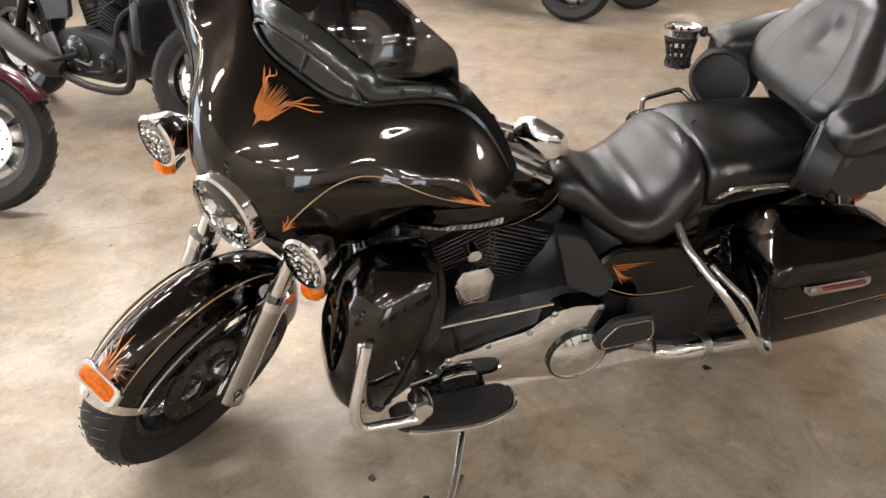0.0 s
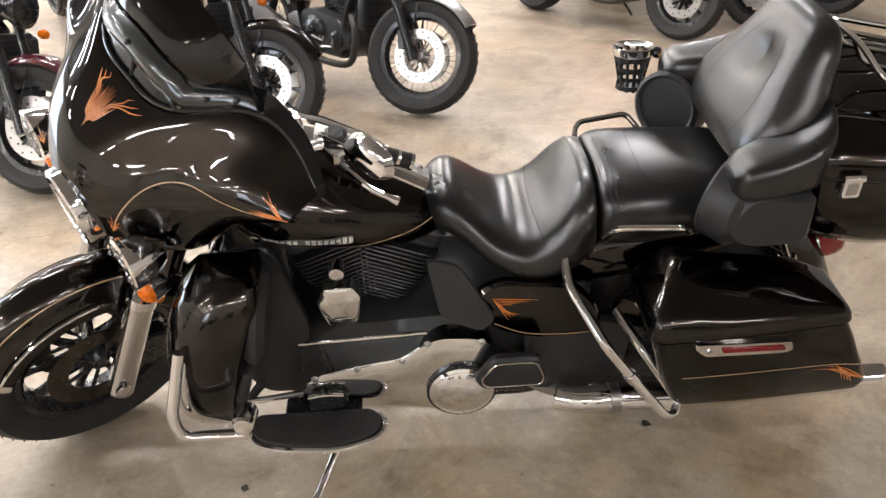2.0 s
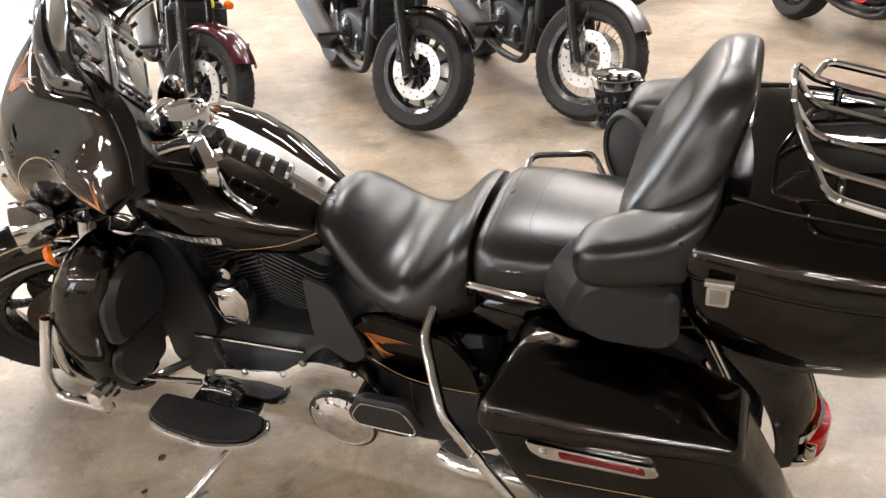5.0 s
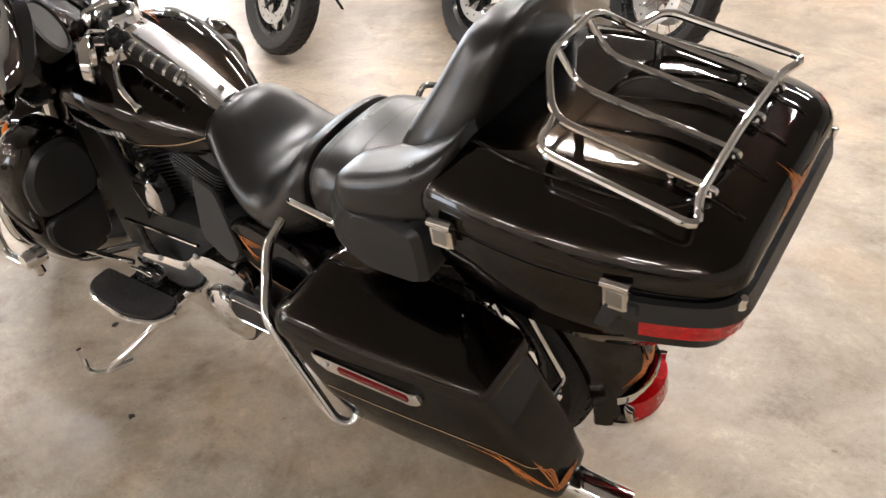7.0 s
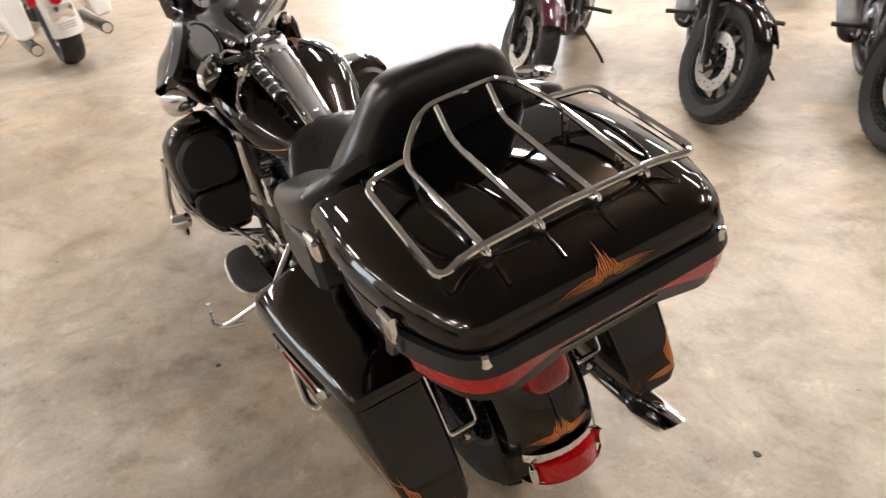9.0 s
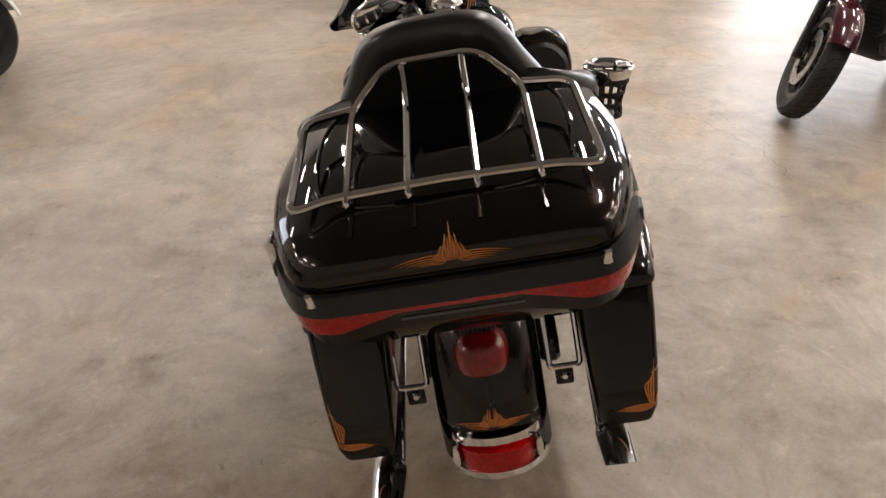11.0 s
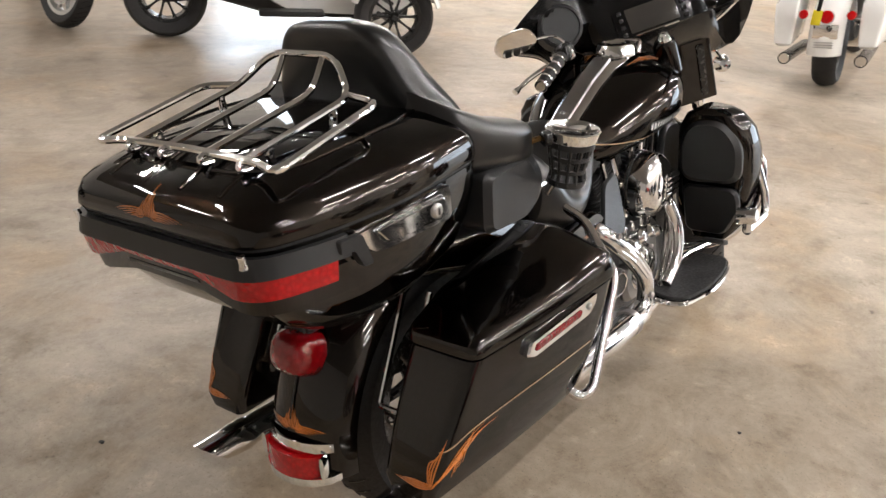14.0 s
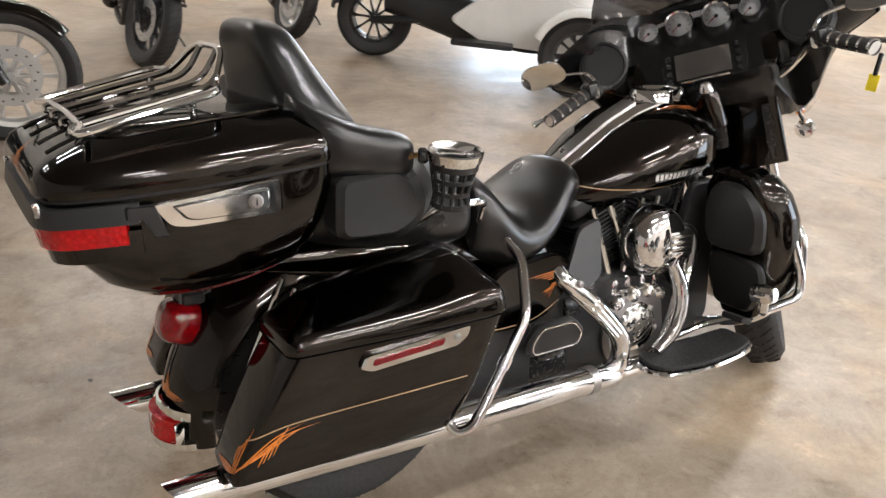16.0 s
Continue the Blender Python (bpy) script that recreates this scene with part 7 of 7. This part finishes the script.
def roadster(m):
    """A white three-wheeler with two wheels in front; faces -x, its front axle at the pose's place."""
    g = root("three_wheeler", m, "white and black three-wheeled roadster with black alloy wheels", "three-wheeler")
    for s in (-1, 1):
        wheel(g, 0, 0.305, 0.305, 0.19, 0.20, "cast", None, BLACKMETAL, (), 0.12, 10, 0, s * 0.68)
        part("wheel_fender", arc_fender(0, 0.305, 0.37, 20, 165, 0.12, 0.05), WHITEPAINT, g, "white wheel fender", Matrix.Translation((0, s * 0.68, 0)))
        for z in (0.24, 0.38):
            part("suspension_arm", tube([(0.08, s * 0.22, z + 0.03), (0.0, s * 0.58, z)], 0.018, 8, 1), BLACKMETAL, g, "black suspension arm")
        part("side_panel", side_plate(rounded([(-0.35, 0.50), (0.25, 0.72), (0.80, 0.62), (1.05, 0.42), (0.75, 0.26), (0.15, 0.24), (-0.30, 0.32)], 0.08), s * 0.30, 0.05, 0.02), WHITEPAINT, g, "white side panel")
        part("footboard", block((0.75, s * 0.40, 0.27), (0.50, 0.14, 0.04), 0.015), PLASTIC, g, "black footboard")
    part("nose", loft([oval(x, 0, z, hv, hw, 2.8, 28) for x, z, hv, hw in ((-0.62, 0.42, 0.10, 0.05), (-0.52, 0.45, 0.24, 0.12), (-0.25, 0.52, 0.33, 0.20), (0.10, 0.60, 0.32, 0.26), (0.35, 0.66, 0.24, 0.24), (0.5, 0.68, 0.15, 0.16))]), WHITEPAINT, g, "white nose", sharp=60)
    part("tub", loft([oval(x, 0, z, hv, hw, 3, 24) for x, z, hv, hw in ((-0.2, 0.30, 0.24, 0.10), (0.4, 0.34, 0.28, 0.16), (1.0, 0.40, 0.24, 0.18), (1.6, 0.52, 0.16, 0.14))]), PLASTIC, g, "black underbody", sharp=60)
    part("seat", loft([oval(x, 0, z, hv, hw, 2.8, 24) for x, z, hv, hw in ((0.55, 0.74, 0.10, 0.04), (0.75, 0.72, 0.18, 0.06), (1.0, 0.74, 0.19, 0.07), (1.2, 0.84, 0.17, 0.07), (1.5, 0.88, 0.12, 0.05))]), LEATHER, g, "black seat", sharp=60)
    part("windscreen", loft([[(-0.05 + 0.28 * f, v, 0.86 + 0.34 * f * (1 - 0.5 * (v / 0.24) ** 2)) for v in (-0.24, -0.12, 0, 0.12, 0.24)] + [(-0.045 + 0.28 * f, v, 0.858 + 0.34 * f * (1 - 0.5 * (v / 0.24) ** 2)) for v in (0.24, 0.12, 0, -0.12, -0.24)] for f in (0, 0.33, 0.66, 1.0)]), SMOKED, g, "smoked windscreen")
    part("handlebar", tube([(0.60, -0.42, 1.0), (0.42, -0.22, 1.02), (0.36, 0, 0.95), (0.42, 0.22, 1.02), (0.60, 0.42, 1.0)], 0.015, 10, 4), BLACKMETAL, g, "black handlebar")
    wheel(g, 1.70, 0.32, 0.32, 0.22, 0.20, "cast", None, BLACKMETAL, (), 0.12, 10, 0)
    part("rear_fender", arc_fender(1.70, 0.32, 0.38, 10, 140, 0.14, 0.05), PLASTIC, g, "black rear fender")
    part("swing_arm", tube([(1.15, 0.14, 0.38), (1.70, 0.16, 0.32)], 0.035, 12, 1), BLACKMETAL, g, "black swing arm")
    part("accent", side_plate(rounded([(-0.05, 0.66), (0.25, 0.70), (0.45, 0.62), (0.1, 0.62)], 0.02), -0.335, 0.01, 0.003), REDPAINT, g, "orange red accent")
    return g


roadster(place(-3.20, -3.72, -0.78, 0.62, 0))


def white_tourer(m):
    """A white touring motorcycle seen from the rear; faces -x, its rear wheel at the pose's place."""
    g = root("touring_motorcycle", m, "cream white touring motorcycle with hard saddlebags", "motorcycle", "parked motorcycles")
    wheel(g, 0, 0.32, 0.32, 0.17, 0.21, "cast", None, CHROME, (), 0.12, 9, 0)
    wheel(g, -1.62, 0.32, 0.32, 0.13, 0.22, "cast", None, CHROME, (-1, 1), 0.14, 9, 0)
    part("rear_fender", arc_fender(0, 0.32, 0.42, -5, 150, 0.12, 0.08), WHITEPAINT, g, "white rear fender")
    for s in (-1, 1):
        bg = part("saddlebag", loft([bag_slice(z, x0 - 0.73, x1 - 0.73, vf, vr, vi, r, s) for z, x0, x1, vf, vr, vi, r in (
            (0.338, 0.650, 1.100, 0.345, 0.320, 0.240, 0.03), (0.36, 0.62, 1.125, 0.38, 0.345, 0.225, 0.045), (0.55, 0.548, 1.068, 0.420, 0.370, 0.212, 0.045), (0.62, 0.53, 1.046, 0.425, 0.374, 0.212, 0.045), (0.68, 0.565, 0.99, 0.388, 0.335, 0.215, 0.055), (0.71, 0.65, 0.89, 0.30, 0.275, 0.232, 0.03))]), WHITEPAINT, g, "white saddlebag")
        part("muffler", tube([(-0.4, s * 0.25, 0.24), (0.1, s * 0.26, 0.25), (0.40, s * 0.26, 0.26)], 0.045, 18, 3), BLACKMETAL, g, "dark muffler")
        part("tip_bore", disc((0.402, s * 0.26, 0.26), (1, 0, 0), 0.038, 0.004), CHROME, g, "")
        part("turn_signal", lathe([(0, 0.03), (0.03, 0.02), (0.034, 0), (0.02, -0.03)], (0.40, s * 0.16, 0.58), (1, 0, 0), 16), REDLENS, g, "red turn signal")
        part("bag_guard", bent([(-0.26, s * 0.22, 0.66), (-0.255, s * 0.372, 0.65), (-0.125, s * 0.402, 0.338), (-0.09, s * 0.3, 0.33)], 0.0125, 0.03), CHROME, g, "chrome guard")
        part("fork_leg", tube([(-1.62, s * 0.12, 0.30), (-1.32, s * 0.12, 0.95)], 0.03, 12, 1), CHROME, g, "chrome fork")
    part("tail_lamp", lathe([(0.03, -0.06), (0.05, 0), (0.045, 0.04), (0, 0.05)], (0.38, 0, 0.56), (1, 0, 0.2), 22), REDLENS, g, "red tail lamp")
    part("plate_mount", block((0.40, 0, 0.46), (0.01, 0.17, 0.10), 0.004), CHROME, g, "chrome plate frame")
    for k in range(3):
        part("fender_strip", block((0.418, 0, 0.35 + 0.018 * k), (0.004, 0.13, 0.006), 0.001), SILVER, g, "")
    part("seat", loft([oval(x, 0, z, hv, hw, 2.8, 24) for x, z, hv, hw in ((-0.75, 0.74, 0.10, 0.05), (-0.5, 0.70, 0.19, 0.07), (-0.25, 0.75, 0.2, 0.09), (0.05, 0.79, 0.16, 0.07), (0.15, 0.8, 0.1, 0.04))]), LEATHER, g, "black seat", sharp=60)
    part("fuel_tank", loft([oval(x, 0, z, hv, hw, 2.35, 28) for x, z, hv, hw in ((-1.18, 0.845, 0.05, 0.05), (-1.12, 0.845, 0.18, 0.11), (-0.95, 0.84, 0.22, 0.13), (-0.75, 0.80, 0.15, 0.10), (-0.64, 0.77, 0.06, 0.04))]), WHITEPAINT, g, "white fuel tank", sharp=60)
    part("engine", side_plate(rounded([(-1.05, 0.25), (-0.45, 0.22), (-0.4, 0.45), (-0.7, 0.72), (-1.05, 0.70)], 0.06), 0, 0.36, 0.04), CHROME, g, "chrome engine")
    part("fairing", loft([oval(x, 0, z, hv, hw, 2.4, 26) for x, z, hv, hw in ((-1.62, 0.98, 0.10, 0.10), (-1.55, 1.0, 0.28, 0.18), (-1.38, 1.04, 0.42, 0.18), (-1.26, 1.06, 0.45, 0.13))]), WHITEPAINT, g, "white fairing", sharp=60)
    part("windscreen", loft([[(-1.40 + 0.16 * f, v * (1 - 0.25 * f), 1.18 + 0.22 * f) for v in (-0.3, -0.15, 0, 0.15, 0.3)] + [(-1.395 + 0.16 * f, v * (1 - 0.25 * f), 1.18 + 0.22 * f) for v in (0.3, 0.15, 0, -0.15, -0.3)] for f in (0, 0.5, 1)]), SMOKED, g, "smoked windscreen")
    part("handlebar", tube([(-0.95, -0.42, 0.98), (-1.15, -0.24, 1.03), (-1.27, 0, 0.98), (-1.15, 0.24, 1.03), (-0.95, 0.42, 0.98)], 0.014, 10, 4), CHROME, g, "chrome handlebar")
    part("front_fender", arc_fender(-1.62, 0.32, 0.38, 190, 20, 0.09, 0.09), WHITEPAINT, g, "white front fender")
    part("stand", tube([(-0.9, -0.2, 0.22), (-1.0, -0.42, 0.05), (-1.02, -0.46, 0.01)], 0.012, 8, 3), CHROME, g, "")
    return g


white_tourer(pose(-4.79, -0.45, 0, 0, 0, 6) @ pose(0, 0, 0, 7, 0, 0))

# ---- cracks and specks on the floor ----
for k, pts in enumerate(([(-2.05, 1.02), (-1.79, 1.20), (-1.62, 1.26), (-1.50, 1.32), (-1.18, 1.42), (-0.93, 1.41)], [(-1.95, 1.33), (-1.74, 1.37), (-1.52, 1.44), (-1.33, 1.47)], [(-2.6, 0.2), (-2.9, 0.6), (-3.3, 0.9)])):
    rnd = random.Random(70 + k)
    line = [Vector((x + rnd.uniform(-0.02, 0.02), y + rnd.uniform(-0.02, 0.02), 0.0012)) for x, y in [p for p in [tuple(q[:2]) for q in spline([(a, b, 0) for a, b in pts], 8)]]]
    bm = bmesh.new()
    prev = None
    for q in line:
        w = rnd.uniform(0.0008, 0.0022)
        row = bm.verts.new(q + Vector((0, -w, 0))), bm.verts.new(q + Vector((0, w, 0)))
        if prev:
            bm.faces.new((prev[0], row[0], row[1], prev[1]))
        prev = row
    tagged(part("floor_crack", bm, CRACK), "thin dark crack in the concrete floor", kind="structure")
for x, y, r in ((-0.485, -0.317, 0.012), (0.654, -0.164, 0.014), (1.144, 0.582, 0.012), (-0.03, 0.56, 0.006), (1.21, -0.76, 0.008), (-0.10, -0.55, 0.010)):
    rnd = random.Random(int(x * 1000))
    ring = [(x + r * rnd.uniform(0.6, 1.2) * math.cos(a), y + r * rnd.uniform(0.6, 1.2) * math.sin(a)) for a in (2 * math.pi * j / 12 for j in range(12))]
    tagged(part("oil_speck", prism([Vector(p) for p in ring], 0.003, lambda a, b, h: (a, b, 0.0015 + h), 0.0008), STAIN), "small dark oil speck on the floor", kind="structure")
